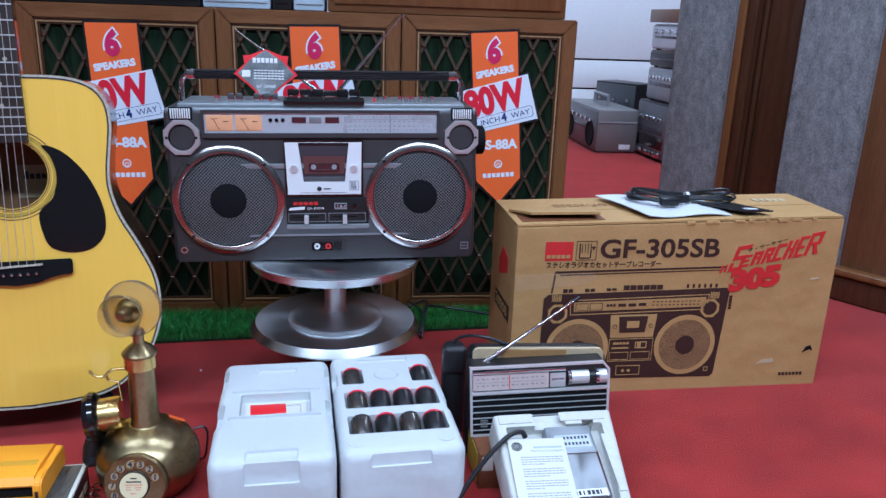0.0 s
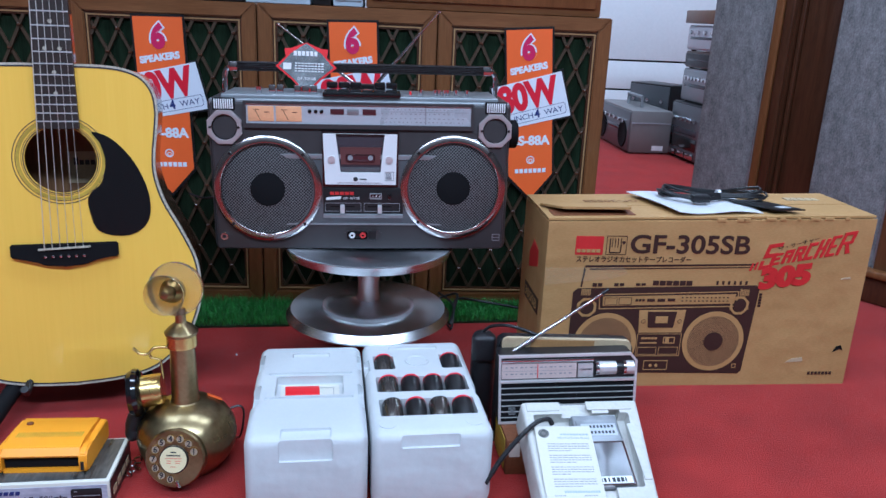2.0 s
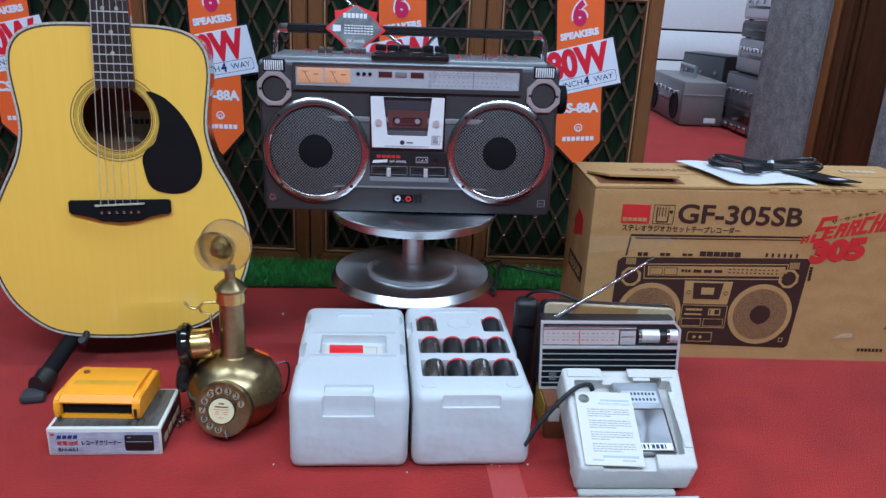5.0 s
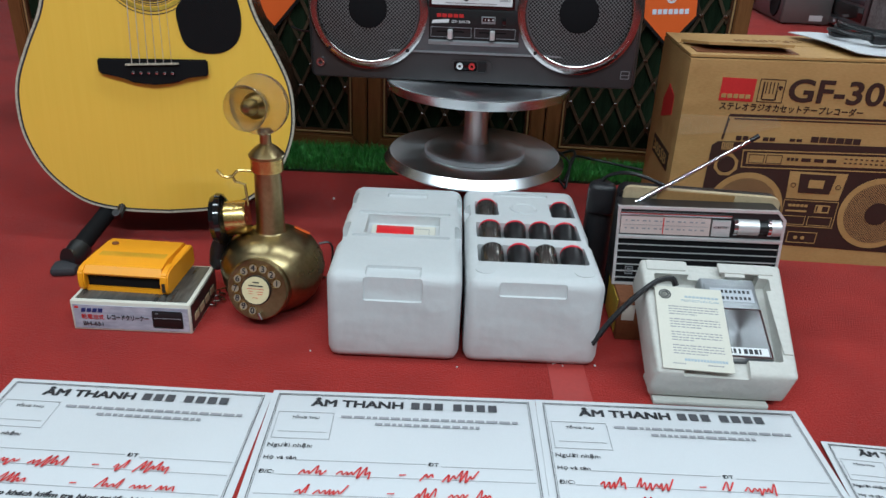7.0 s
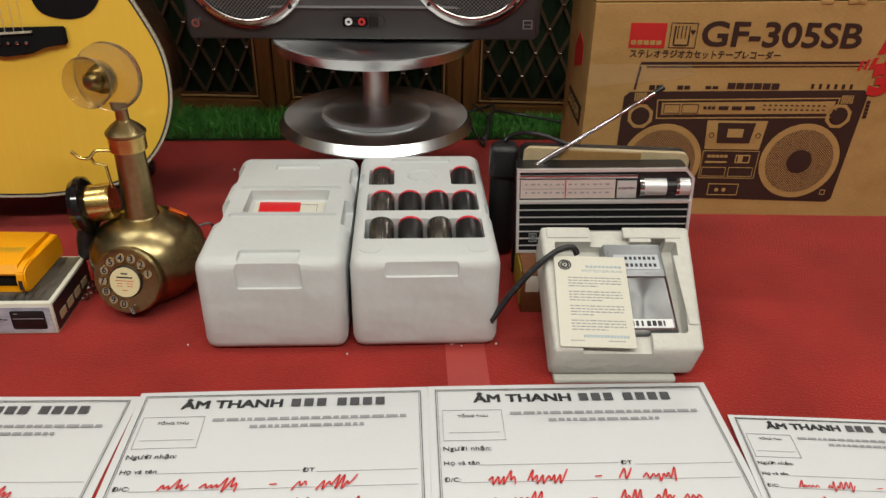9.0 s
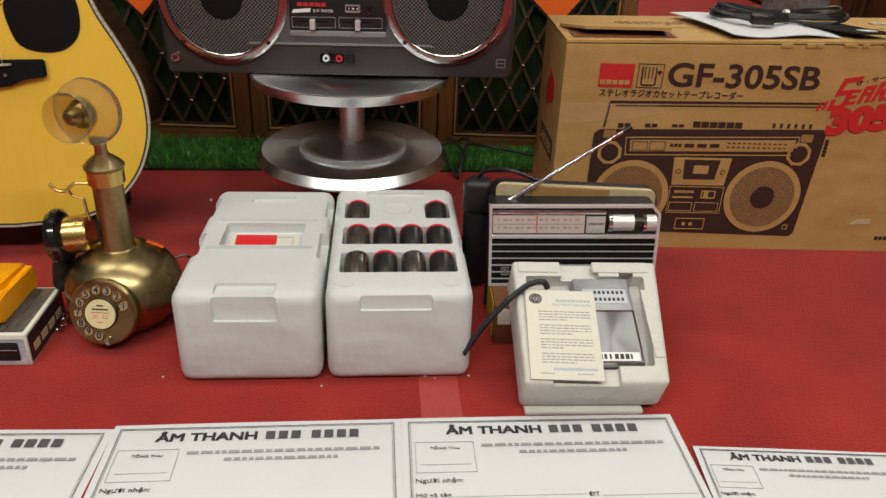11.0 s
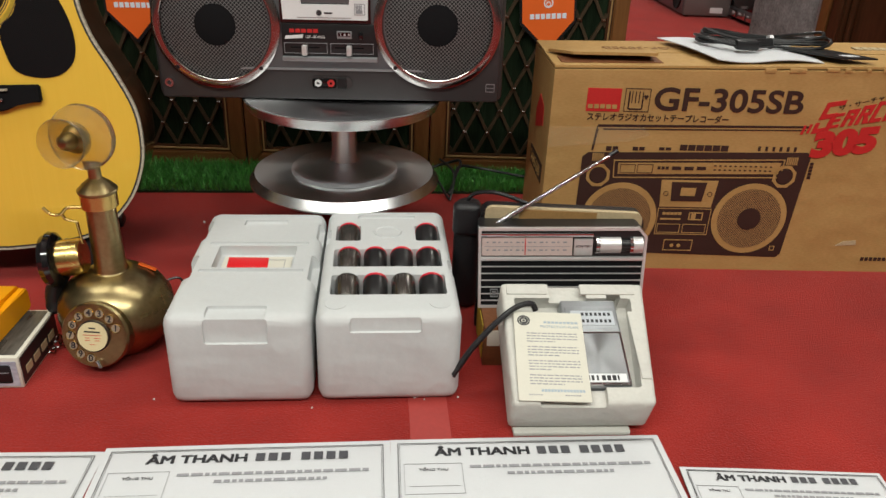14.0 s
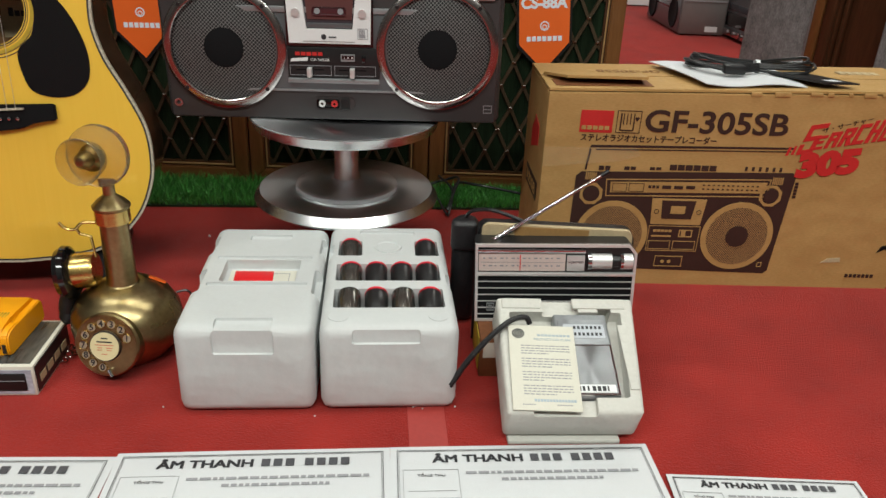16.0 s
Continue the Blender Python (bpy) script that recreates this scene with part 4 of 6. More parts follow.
# ---- record cleaner on its carton ----
CB = pose(-0.453, -0.367, 0, 0, 0, 3.6)
cbox = thing("small_carton", CB, "flat white printed carton for a record cleaner", "carton")
bm = bmesh.new()
box(bm, 0, 0.150, 0, 0.108, 0, 0.0415, 0.0012)
part("carton_body", bm, M_cream, cbox)
bm = bmesh.new()
box(bm, 0.003, 0.147, -0.0008, 0.001, 0.003, 0.0365)
part("front_print", bm, mat("violet_print", (0.32, 0.33, 0.44), 0.4, 0, 0.25, 12, 60, 0.0, (1, 1, 3), second=(0.55, 0.56, 0.63)), cbox, "pale violet printed front")
bm = bmesh.new()
box(bm, 0.005, 0.145, 0.006, 0.104, 0.0410, 0.0422)
part("top_print", bm, mat("vinyl_print", (0.02, 0.02, 0.022), 0.3, 0, 0.3, 10, 60, 0.0, (6, 1, 1), second=(0.12, 0.12, 0.11)), cbox, "black record picture")
bm = bmesh.new()
box(bm, 0.1495, 0.1508, 0.003, 0.105, 0.003, 0.0385)
part("end_print", bm, M_black, cbox, "black printed end")
bm = bmesh.new()
for k in range(4):
    box(bm, 0.1500, 0.1514, 0.012 + 0.022 * k, 0.028 + 0.022 * k, 0.012, 0.022)
part("end_label", bm, M_tan, cbox)
bm = bmesh.new()
box(bm, 0.1020, 0.1400, -0.0016, 0.0, 0.0080, 0.0320, 0.002)
pic = part("product_picture", bm, M_black, cbox, "black cleaner picture")
bm = bmesh.new()
box(bm, 0.1040, 0.1380, -0.0021, -0.001, 0.0215, 0.0222)
box(bm, 0.1060, 0.1100, -0.0021, -0.001, 0.0280, 0.0292)
part("picture_line", bm, M_greyink, pic)
lettering("lettering", "レコードクリーナー", 0.0085, M_ink, cbox, front_at(0.0440, -0.0018, 0.0175), 0.052, bold=0.0002)
lettering("lettering", "BH-651", 0.0080, M_ink, cbox, front_at(0.0130, -0.0018, 0.0075), 0.025)
lettering("lettering", "乾電池式", 0.0075, M_redink, cbox, front_at(0.0125, -0.0018, 0.0175), 0.028)
bm = bmesh.new()
for k in range(4):
    prism(bm, [(0.0125 + 0.007 * k, 0.0265), (0.0180 + 0.007 * k, 0.0265), (0.0195 + 0.007 * k, 0.0320), (0.0140 + 0.007 * k, 0.0320)], -0.0014, -0.0006)
part("maker_print", bm, M_navy, cbox)
bm = bmesh.new()
box(bm, 0.005, 0.010, -0.0014, -0.0006, 0.0315, 0.0345)
part("maker_mark", bm, M_redink, cbox)

rc = thing("record_cleaner", pose(-0.4520, -0.342, 0.0422, 0, 0, 1.5) @ Matrix.Diagonal((1, 0.86, 1, 1)), "yellow plastic record cleaner lying on a carton", "record cleaner")


def side_prism(bm, pts, x0, x1):
    a = [bm.verts.new((x0, y, z)) for y, z in pts]
    b = [bm.verts.new((x1, y, z)) for y, z in pts]
    bm.faces.new(a), bm.faces.new(b[::-1])
    for i in range(len(pts)):
        j = (i + 1) % len(pts)
        bm.faces.new((a[i], b[i], b[j], a[j]))


bm = bmesh.new()
side_prism(bm, [(0.012, 0.0), (0.012, 0.004), (0.004, 0.005), (0.003, 0.0), ], 0.008, 0.106)
side_prism(bm, [(0.004, 0.0215), (0.002, 0.0245), (0.010, 0.033), (0.034, 0.0365), (0.100, 0.034), (0.108, 0.028), (0.108, 0.003), (0.100, 0.0), (0.012, 0.0), (0.012, 0.0215)], 0.008, 0.106)
part("body", bm, M_yellow, rc)
bm = bmesh.new()
box(bm, 0.008, 0.106, 0.010, 0.013, 0.004, 0.022)
part("brush_slot", bm, M_blackmatte, rc, "black brush slot")
for x0, x1 in ((0.0, 0.0085), (0.1055, 0.1160)):
    bm = bmesh.new()
    side_prism(bm, [(-0.002, 0.004), (-0.003, 0.016), (0.000, 0.027), (0.008, 0.0315), (0.022, 0.0330), (0.040, 0.0285), (0.060, 0.0300), (0.104, 0.0300), (0.108, 0.024), (0.108, 0.004), (0.102, 0.0), (0.004, 0.0)], x0, x1)
    bmesh.ops.bevel(bm, geom=list(bm.edges), offset=0.0018, segments=2, affect="EDGES")
    part("end_cap", bm, M_yellow, rc)
bm = bmesh.new()
for k in range(24):
    x = 0.016 + 0.0036 * k
    prism(bm, [(x, 0.0345), (x + 0.0016, 0.0345), (x + 0.0016, 0.0367), (x, 0.0367)], 0.036, 0.050)
tagged(part("vent_grille", bm, M_ochre, rc), kind="stuff")
bm = bmesh.new()
cyl(bm, (0.020, 0.080, 0.0335), (0.020, 0.080, 0.0365), 0.0045, seg=20)
part("button", bm, M_rust, rc)
bm = bmesh.new()
box(bm, 0.1085, 0.1125, -0.0042, -0.002, 0.006, 0.018)
part("switch", bm, M_black, rc)

# chain beside the carton
bm = bmesh.new()
for k in range(7):
    a = k * 0.9
    lathe(bm, [(0.0035, 0.0), (0.0045, 0.001), (0.0055, 0.0), (0.0045, -0.001), (0.0035, 0.0)], 12, pose(-0.302 + 0.004 * (k % 3), -0.288 + 0.007 * k, 0.006 + 0.004 * (k % 2), 90 * (k % 2), 30, 20 * k))
solid("metal_chain", bm, M_mahogany, Matrix(), "dark metal chain lying on the carpet", "chain")


# ---- foam packing blocks with batteries ----
def rounded_slab(bm, pts_w, d, h, r):
    box(bm, 0, pts_w, 0, d, 0, h, r, 4)


def cut(ob, boxes, r=0.0):
    """Cuts boxes out of a mesh part."""
    for one in boxes:
        cut_one(ob, one, r)


def cut_one(ob, b, r):
    bm = bmesh.new()
    box(bm, *b, r, 2) if r else box(bm, *b)
    bmesh.ops.recalc_face_normals(bm, faces=bm.faces)
    me = bpy.data.meshes.new("cutter")
    bm.to_mesh(me)
    bm.free()
    co = new("cutter", me)
    co.parent, co.matrix_basis = ob.parent, ob.matrix_basis
    bpy.context.view_layer.update()
    md = ob.modifiers.new("cut", "BOOLEAN")
    md.object, md.operation, md.solver = co, "DIFFERENCE", "EXACT"
    dg = bpy.context.evaluated_depsgraph_get()
    me2 = bpy.data.meshes.new_from_object(ob.evaluated_get(dg))
    ob.modifiers.clear()
    ob.data = me2
    for p in me2.polygons:
        p.use_smooth = True
    me2.set_sharp_from_angle(angle=radians(32))
    bpy.data.objects.remove(co)


LB = pose(-0.1220, -0.386, 0, 0, 0, 3.5)
foam = thing("foam_block", LB, "closed white foam packing block with red tape", "foam packing", "foam packing blocks")
bm = bmesh.new()
box(bm, -0.002, 0.158, 0, 0.288, 0, 0.118, 0.014, 5)
fb = part("foam_body", bm, M_styro, foam)
cut(fb, [(0.042, 0.112, -0.01, 0.0035, 0.083, 0.2), (0.044, 0.110, 0.0, 0.024, 0.1135, 0.2), (0.030, 0.128, 0.116, 0.176, 0.104, 0.2), (0.016, 0.142, 0.180, 0.188, 0.114, 0.2), (0.016, 0.142, 0.104, 0.112, 0.114, 0.2), (0.050, 0.108, 0.240, 0.258, 0.114, 0.2), (0.036, 0.122, 0.279, 0.3, 0.106, 0.2), (0.148, 0.2, 0.085, 0.150, 0.098, 0.2), (-0.1, 0.010, 0.090, 0.150, 0.094, 0.2), (-0.1, 0.008, 0.20, 0.255, 0.100, 0.2), (0.150, 0.2, 0.20, 0.25, 0.102, 0.2)], 0.003)
bm = bmesh.new()
box(bm, 0.036, 0.122, 0.121, 0.171, 0.1035, 0.1050, 0.0004)
card = part("card_slip", bm, M_cream, foam, "cream printed card in the recess")
lettering("lettering", "カラオケリクエスト", 0.0080, M_ink, card, pose(0.114, 0.138, 0.1053, 0, 0, 180), 0.066)
bm = bmesh.new()
hollow(bm, rect(0.044, 0.114, -0.164, -0.129), rect(0.0448, 0.1132, -0.1632, -0.1298), 0.0, 0.0003)
part("card_border", bm, M_greyink, card, "", pose(0, -0.002, 0.1051, 90))
bm = bmesh.new()
box(bm, -0.025, 0.025, -0.0125, 0.0125, 0.0, 0.0016, 0.0007)
part("red_tape", bm, M_redtape, foam, "strip of red tape", pose(0.068, 0.152, 0.1054, 3, 2, 3))

RB = pose(0.0410, -0.375, 0, 0, 0, 4.0)
foam2 = thing("battery_tray", RB, "white foam packing tray holding ten dark batteries", "foam packing", "foam packing blocks")
bm = bmesh.new()
box(bm, 0, 0.164, 0, 0.296, 0, 0.118, 0.014, 5)
fb = part("foam_body", bm, M_styro, foam2)
cut(fb, [(0.038, 0.118, -0.01, 0.0036, 0.0955, 0.2), (0.014, 0.150, 0.047, 0.095, 0.078, 0.2), (0.014, 0.150, 0.117, 0.165, 0.078, 0.2), (0.014, 0.047, 0.191, 0.239, 0.078, 0.2), (0.120, 0.153, 0.191, 0.239, 0.078, 0.2), (0.157, 0.2, 0.105, 0.140, 0.100, 0.2), (-0.1, 0.008, 0.19, 0.23, 0.102, 0.2), (0.046, 0.118, 0.286, 0.32, 0.106, 0.2), (0.042, 0.122, 0.262, 0.274, 0.114, 0.2)], 0.003)
for cx, cy in ((0.022, 0.026), (0.140, 0.026)):
    bm = bmesh.new()
    lathe(bm, [(0, 0.1170), (0.012, 0.1170), (0.012, 0.1188), (0, 0.1188)], 24, Matrix.Translation((cx, cy, 0)))
    part("moulded_disc", bm, M_styro, foam2)
bm = bmesh.new()
lathe(bm, [(0, 0.1184), (0.0155, 0.1184), (0.0165, 0.1198), (0.0185, 0.1200), (0.0195, 0.1172)], 32, Matrix.Translation((0.083, 0.218, 0)))
part("moulded_ring", bm, M_styro, foam2)
# cells lean back a little in their slots
cells = [(0.033 + 0.0335 * k, 0.070, k) for k in range(4)] + [(0.033 + 0.0335 * k, 0.141, k + 1) for k in range(4)] + [(0.031, 0.215, 0), (0.136, 0.215, 3)]
M_cellsteel = mat("dark_steel_label", (0.13, 0.12, 0.11), 0.25, 0.8, 0.3, 40, 200, 0.0, (12, 12, 1))
for cx, cy, k in cells:
    cell = thing("battery", RB @ pose(cx, cy - 0.0215, 0.0995, -90 + 19), "dark round battery cell with a red end", "battery", "batteries in the foam tray")
    plain = k in (0, 2) and cy != 0.141 or cx < 0.035
    bm = bmesh.new()
    lathe(bm, [(0, 0.0), (0.0138, 0.0), (0.0146, 0.002), (0.0146, 0.0410), (0.0140, 0.0428), (0.0120, 0.0434), (0, 0.0434)], 32)
    part("can", bm, M_cellsteel if plain else M_black, cell)
    if not plain or cy > 0.13:
        bm = bmesh.new()
        lathe(bm, [(0.0112, 0.0438), (0.0140, 0.0434), (0.0148, 0.0412), (0.0149, 0.0395), (0.0145, 0.0395)], 32)
        part("end_ring", bm, M_crimson, cell, "red end band")
    bm = bmesh.new()
    lathe(bm, [(0, 0.0450), (0.0045, 0.0450), (0.0050, 0.0430), (0, 0.0430)], 20)
    part("terminal", bm, M_steel, cell)


# ---- old board box, portable radio and its leather case ----
obox = thing("old_carton", pose(0.236, -0.290, 0, 0, 0, 2), "worn brown and ochre carton under the radio", "carton")
bm = bmesh.new()
box(bm, 0, 0.196, 0, 0.085, 0, 0.0565, 0.0015)
part("carton_body", bm, M_rust, obox)
bm = bmesh.new()
box(bm, -0.0012, 0.001, 0.012, 0.080, 0.004, 0.052)
part("end_print", bm, M_ochre, obox, "ochre printed end")
bm = bmesh.new()
box(bm, 0.004, 0.020, -0.0010, 0.001, 0.030, 0.052)
part("label_corner", bm, M_cream, obox)

RW, RH, RD = 0.2085, 0.1100, 0.040
radio = thing("portable_radio", pose(0.2300, -0.2420, 0.0565, -3, -2.6, -1.5), "black and chrome portable transistor radio", "radio")
bm = bmesh.new()
shape = [(0.0, 0.0), (RW, 0.0), (RW, RH - 0.012), (RW - 0.010, RH), (0.0, RH)]
prism(bm, shape, 0.002, RD)
bmesh.ops.bevel(bm, geom=list(bm.edges), offset=0.0015, segments=2, affect="EDGES")
part("body", bm, M_black, radio)
bm = bmesh.new()
inner = [(0.0035, 0.0035), (RW - 0.0035, 0.0035), (RW - 0.0035, RH - 0.0132), (RW - 0.0112, RH - 0.0035), (0.0035, RH - 0.0035)]
hollow(bm, shape, inner, -0.001, 0.006)
part("chrome_frame", bm, M_brightframe, radio, "chrome edge frame")
bm = bmesh.new()
prism(bm, [(0.003, 0.003), (RW - 0.003, 0.003), (RW - 0.003, 0.066), (0.003, 0.066)], 0.0008, 0.003)
part("grille", bm, M_blackmatte, radio, "black lined speaker grille")
for z in (0.010, 0.0195, 0.029, 0.0385, 0.048, 0.0575):
    bm = bmesh.new()
    box(bm, 0.003, RW - 0.003, -0.0012, 0.0015, z, z + 0.0009)
    part("grille_line", bm, M_brightframe, radio)
bm = bmesh.new()
box(bm, 0.003, RW - 0.003, -0.0028, 0.002, 0.0665, 0.0712, 0.0008)
part("chrome_bar", bm, M_brightframe, radio)
bm = bmesh.new()
box(bm, 0.003, 0.142, -0.0030, 0.002, 0.0985, 0.1040, 0.0010)
part("chrome_bar", bm, M_chrome, radio)
bm = bmesh.new()
box(bm, 0.0045, 0.1165, -0.0012, 0.002, 0.0735, 0.0975)
tun = part("tuning_scale", bm, mat("pink_silver_dial", (0.60, 0.50, 0.47), 0.35, 0.1, 0.05, 20, 200, 0.0), radio, "pale pink tuning scale")
bm = bmesh.new()
for zr in (0.0905, 0.0800):
    for k in range(14):
        box(bm, 0.010 + 0.0073 * k, 0.0125 + 0.0073 * k + 0.002 * (k % 2), -0.0016, -0.001, zr, zr + 0.0018)
box(bm, 0.007, 0.114, -0.0016, -0.001, 0.0855, 0.0859)
part("scale_print", bm, M_greyink, tun)
bm = bmesh.new()
box(bm, 0.0575, 0.0585, -0.0022, -0.001, 0.0745, 0.0965)
part("pointer", bm, M_redtape, tun, "red pointer")
bm = bmesh.new()
box(bm, 0.1185, 0.1415, -0.0020, 0.002, 0.0735, 0.0955, 0.0006)
pl = part("power_plate", bm, M_brightframe, radio)
lettering("lettering", "AC/BATTERY", 0.0042, M_ink, pl, front_at(0.1200, -0.0024, 0.0850), 0.020)
for x0, x1, r, mt in ((0.1450, 0.1500, 0.0115, M_chrome), (0.1500, 0.1760, 0.0108, M_brightframe), (0.1760, 0.1870, 0.0085, M_black), (0.1870, 0.1910, 0.0115, M_chrome), (0.1910, 0.2030, 0.0110, M_brightframe)):
    bm = bmesh.new()
    cyl(bm, (x0, 0.0035, 0.0865), (x1, 0.0035, 0.0865), r, seg=28)
    part("roller_knob", bm, mt, radio)
bm = bmesh.new()
hollow(bm, rect(0.0155, 0.0255, 0.0155, 0.0265), rect(0.0165, 0.0245, 0.0165, 0.0255), -0.0014, 0.001)
box(bm, 0.0180, 0.0230, -0.0014, 0.001, 0.0185, 0.0235)
part("maker_mark", bm, M_silver, radio)
bm = bmesh.new()
a, b = Vector((0.2490, -0.2150, 0.1630)), Vector((0.3970, -0.1840, 0.2540))
for k in range(5):
    cyl(bm, a.lerp(b, k * 0.045), a.lerp(b, k * 0.045 + 0.03), 0.0036, seg=12)
cyl(bm, a, a.lerp(b, 0.93), 0.0027, 0.0024, 12)
rod = part("aerial", bm, M_chrome, radio, "extended chrome rod aerial")
rod.matrix_parent_inverse = radio.matrix_basis.inverted()
bm = bmesh.new()
cyl(bm, a.lerp(b, 0.93), b, 0.0032, seg=12)
tip = part("aerial_tip", bm, M_black, rod)

case = thing("radio_case", pose(0.2300, -0.2000, 0, 0, 0, -2.5), "open black leather radio case with tan lining", "leather case")
bm = bmesh.new()
prism(bm, [(0, 0.0)] + [(0.012 - 0.012 * math.cos(a), 0.164 + 0.012 * math.sin(a)) for a in (math.pi / 2 * i / 6 for i in range(7))] + [(0.196 + 0.012 * math.sin(a), 0.164 + 0.012 * math.cos(a)) for a in (math.pi / 2 * i / 6 for i in range(7))] + [(0.208, 0.0)], 0.004, 0.030)
part("back_panel", bm, M_leather, case)
bm = bmesh.new()
prism(bm, [(0.004, 0.05)] + [(0.015 - 0.010 * math.cos(a), 0.171 + 0.010 * math.sin(a)) for a in (math.pi / 2 * i / 6 for i in range(7))] + [(0.194 + 0.010 * math.sin(a), 0.171 + 0.010 * math.cos(a)) for a in (math.pi / 2 * i / 6 for i in range(7))] + [(0.204, 0.05)], -0.002, 0.005)
part("lining", bm, M_tan, case, "tan lining")
bm = bmesh.new()
box(bm, 0.048, 0.146, -0.0030, 0.0, 0.10, 0.1795)
part("lining_patch", bm, M_tanpatch, case, "brown patch on the lining")
bm = bmesh.new()
box(bm, -0.034, 0.004, 0.045, 0.095, 0.0, 0.158, 0.015, 5)
part("side_pouch", bm, M_leather, case, "folded black leather side")
bm = bmesh.new()
box(bm, -0.036, 0.002, 0.038, 0.062, 0.118, 0.164, 0.008, 4)
part("pouch_flap", bm, M_leather, case)
bm = bmesh.new()
tube(bm, smooth_line([(-0.020, 0.080, 0.145), (-0.010, 0.060, 0.172), (0.016, 0.030, 0.188), (0.050, 0.026, 0.180), (0.075, 0.022, 0.170)], 5), 0.0026, 8)
part("strap", bm, M_leather, case)

# ---- foam tray with pocket radio and leaflet ----
bm = bmesh.new()
box(bm, 0, 0.132, 0, 0.055, 0, 0.0065, 0.002)
solid("foam_sheet", bm, M_styrodirty, pose(0.2630, -0.4265, 0, 0, 0, 3), "thin yellowed foam sheet on the carpet", "foam packing")
TM = pose(0.2575, -0.440, 0.0555, 0, 0, 2.5) @ pose(0, 0, 0, 23.5)
tray = thing("foam_tray", TM, "tilted yellowed white foam tray for a radio", "foam packing")
bm = bmesh.new()
box(bm, 0, 0.150, 0, 0.163, -0.053, 0.0, 0.005, 3)
tb = part("tray_body", bm, M_styrodirty, tray)
cut(tb, [(0.014, 0.136, 0.020, 0.140, -0.020, 0.05), (0.055, 0.092, 0.130, 0.170, -0.010, 0.05), (0.030, 0.100, -0.010, 0.022, -0.008, 0.05), (0.112, 0.126, 0.135, 0.150, -0.024, 0.05)], 0.003)


def flare(me):
    """Draws the mesh wider towards its back."""
    for v in me.vertices:
        v.co.x += (0.006 + 0.016 * v.co.y / 0.158) * max(v.co.x - 0.05, 0) / 0.10


flare(tb.data)
for x0, x1 in ((0.006, 0.054), (0.094, 0.160)):
    bm = bmesh.new()
    box(bm, x0, x1, 0.145, 0.1600, -0.002, 0.0016, 0.0012)
    part("rim_pad", bm, M_styrodirty, tray)
bm = bmesh.new()
box(bm, 0.1450, 0.1560, 0.030, 0.120, -0.002, 0.0020, 0.0010)
part("rim_pad", bm, M_styrodirty, tray)
pr = thing("pocket_radio", TM @ pose(0.0680, 0.022, -0.0205), "silver and grey pocket transistor radio in a foam tray", "radio")
bm = bmesh.new()
box(bm, 0, 0.066, 0, 0.116, 0, 0.020, 0.003, 3)
part("body", bm, M_silver, pr)
bm = bmesh.new()
box(bm, 0.004, 0.064, 0.070, 0.106, 0.0190, 0.0210, 0.001)
dpl = part("dial_plate", bm, M_silver, pr)
bm = bmesh.new()
box(bm, 0.010, 0.060, 0.079, 0.099, 0.0206, 0.0216)
sc = part("tuning_scale", bm, M_dial, dpl)
bm = bmesh.new()
for row in (0.0825, 0.0920):
    for k in range(7):
        box(bm, 0.022 + 0.0052 * k, 0.0250 + 0.0052 * k, row, row + 0.0042, 0.0215, 0.0219)
part("scale_print", bm, M_ink, sc)
lettering("lettering", "FM-AM", 0.0050, M_greyink, dpl, pose(0.0420, 0.0720, 0.0211), 0.016)
M_spun = turned("spun_metal", (0.26, 0.265, 0.275), 0.34, 0.85)
bm = bmesh.new()
box(bm, -0.029, 0.029, -0.0330, 0.0330, -0.001, 0.001)
part("spun_grille", bm, M_spun, pr, "spun metal speaker plate", pose(0.033, 0.0355, 0.0208))
bm = bmesh.new()
hollow(bm, rect(0.002, 0.064, -0.0690, -0.0005), rect(0.004, 0.062, -0.0675, -0.0025), 0.0195, 0.0225)
part("edge_frame", bm, M_chrome, pr, "", pose(0, 0, 0, 90))
bm = bmesh.new()
box(bm, 0.006, 0.060, 0.0035, 0.0140, 0.0215, 0.0226)
nm = part("name_plate", bm, M_white, pr)
bm = bmesh.new()
for k, w in enumerate((0.0052, 0.0042, 0.0030, 0.0022, 0.0042, 0.0042, 0.0042, 0.0020)):
    x = 0.0090 + 0.0058 * k
    box(bm, x, x + w, 0.0055, 0.0118, 0.0225, 0.0229)
part("maker_print", bm, M_ink, nm, "black maker lettering bars")

leaf = thing("leaflet", TM @ pose(0.0060, 0.003, 0.0015, 1.5, 0, -2.0) @ Matrix.Diagonal((1.14, 1.05, 1, 1)), "cream printed guarantee leaflet lying on the tray", "leaflet")
bm = bmesh.new()
box(bm, 0, 0.0690, 0, 0.1080, 0, 0.0016, 0.0004)
part("sheet", bm, M_cream, leaf)
bm = bmesh.new()
hollow(bm, disc(0.010, -0.0965, 0.0064, 28), disc(0.010, -0.0965, 0.0050, 28), 0.0015, 0.0020)
hollow(bm, disc(0.010, -0.0965, 0.0044, 24), disc(0.010, -0.0965, 0.0024, 24), 0.0015, 0.0020)
prism(bm, disc(0.010, -0.0965, 0.0014, 12), 0.0015, 0.0020)
part("seal", bm, M_ink, leaf, "round black seal", pose(0, 0, 0, 90))
bm = bmesh.new()
rnd = random.Random(8)
for z, n, x0 in ((0.0935, 9, 0.030),):
    for k in range(n):
        box(bm, x0 + 0.0039 * k, x0 + 0.0030 + 0.0039 * k, z, z + 0.0026, 0.0015, 0.0018)
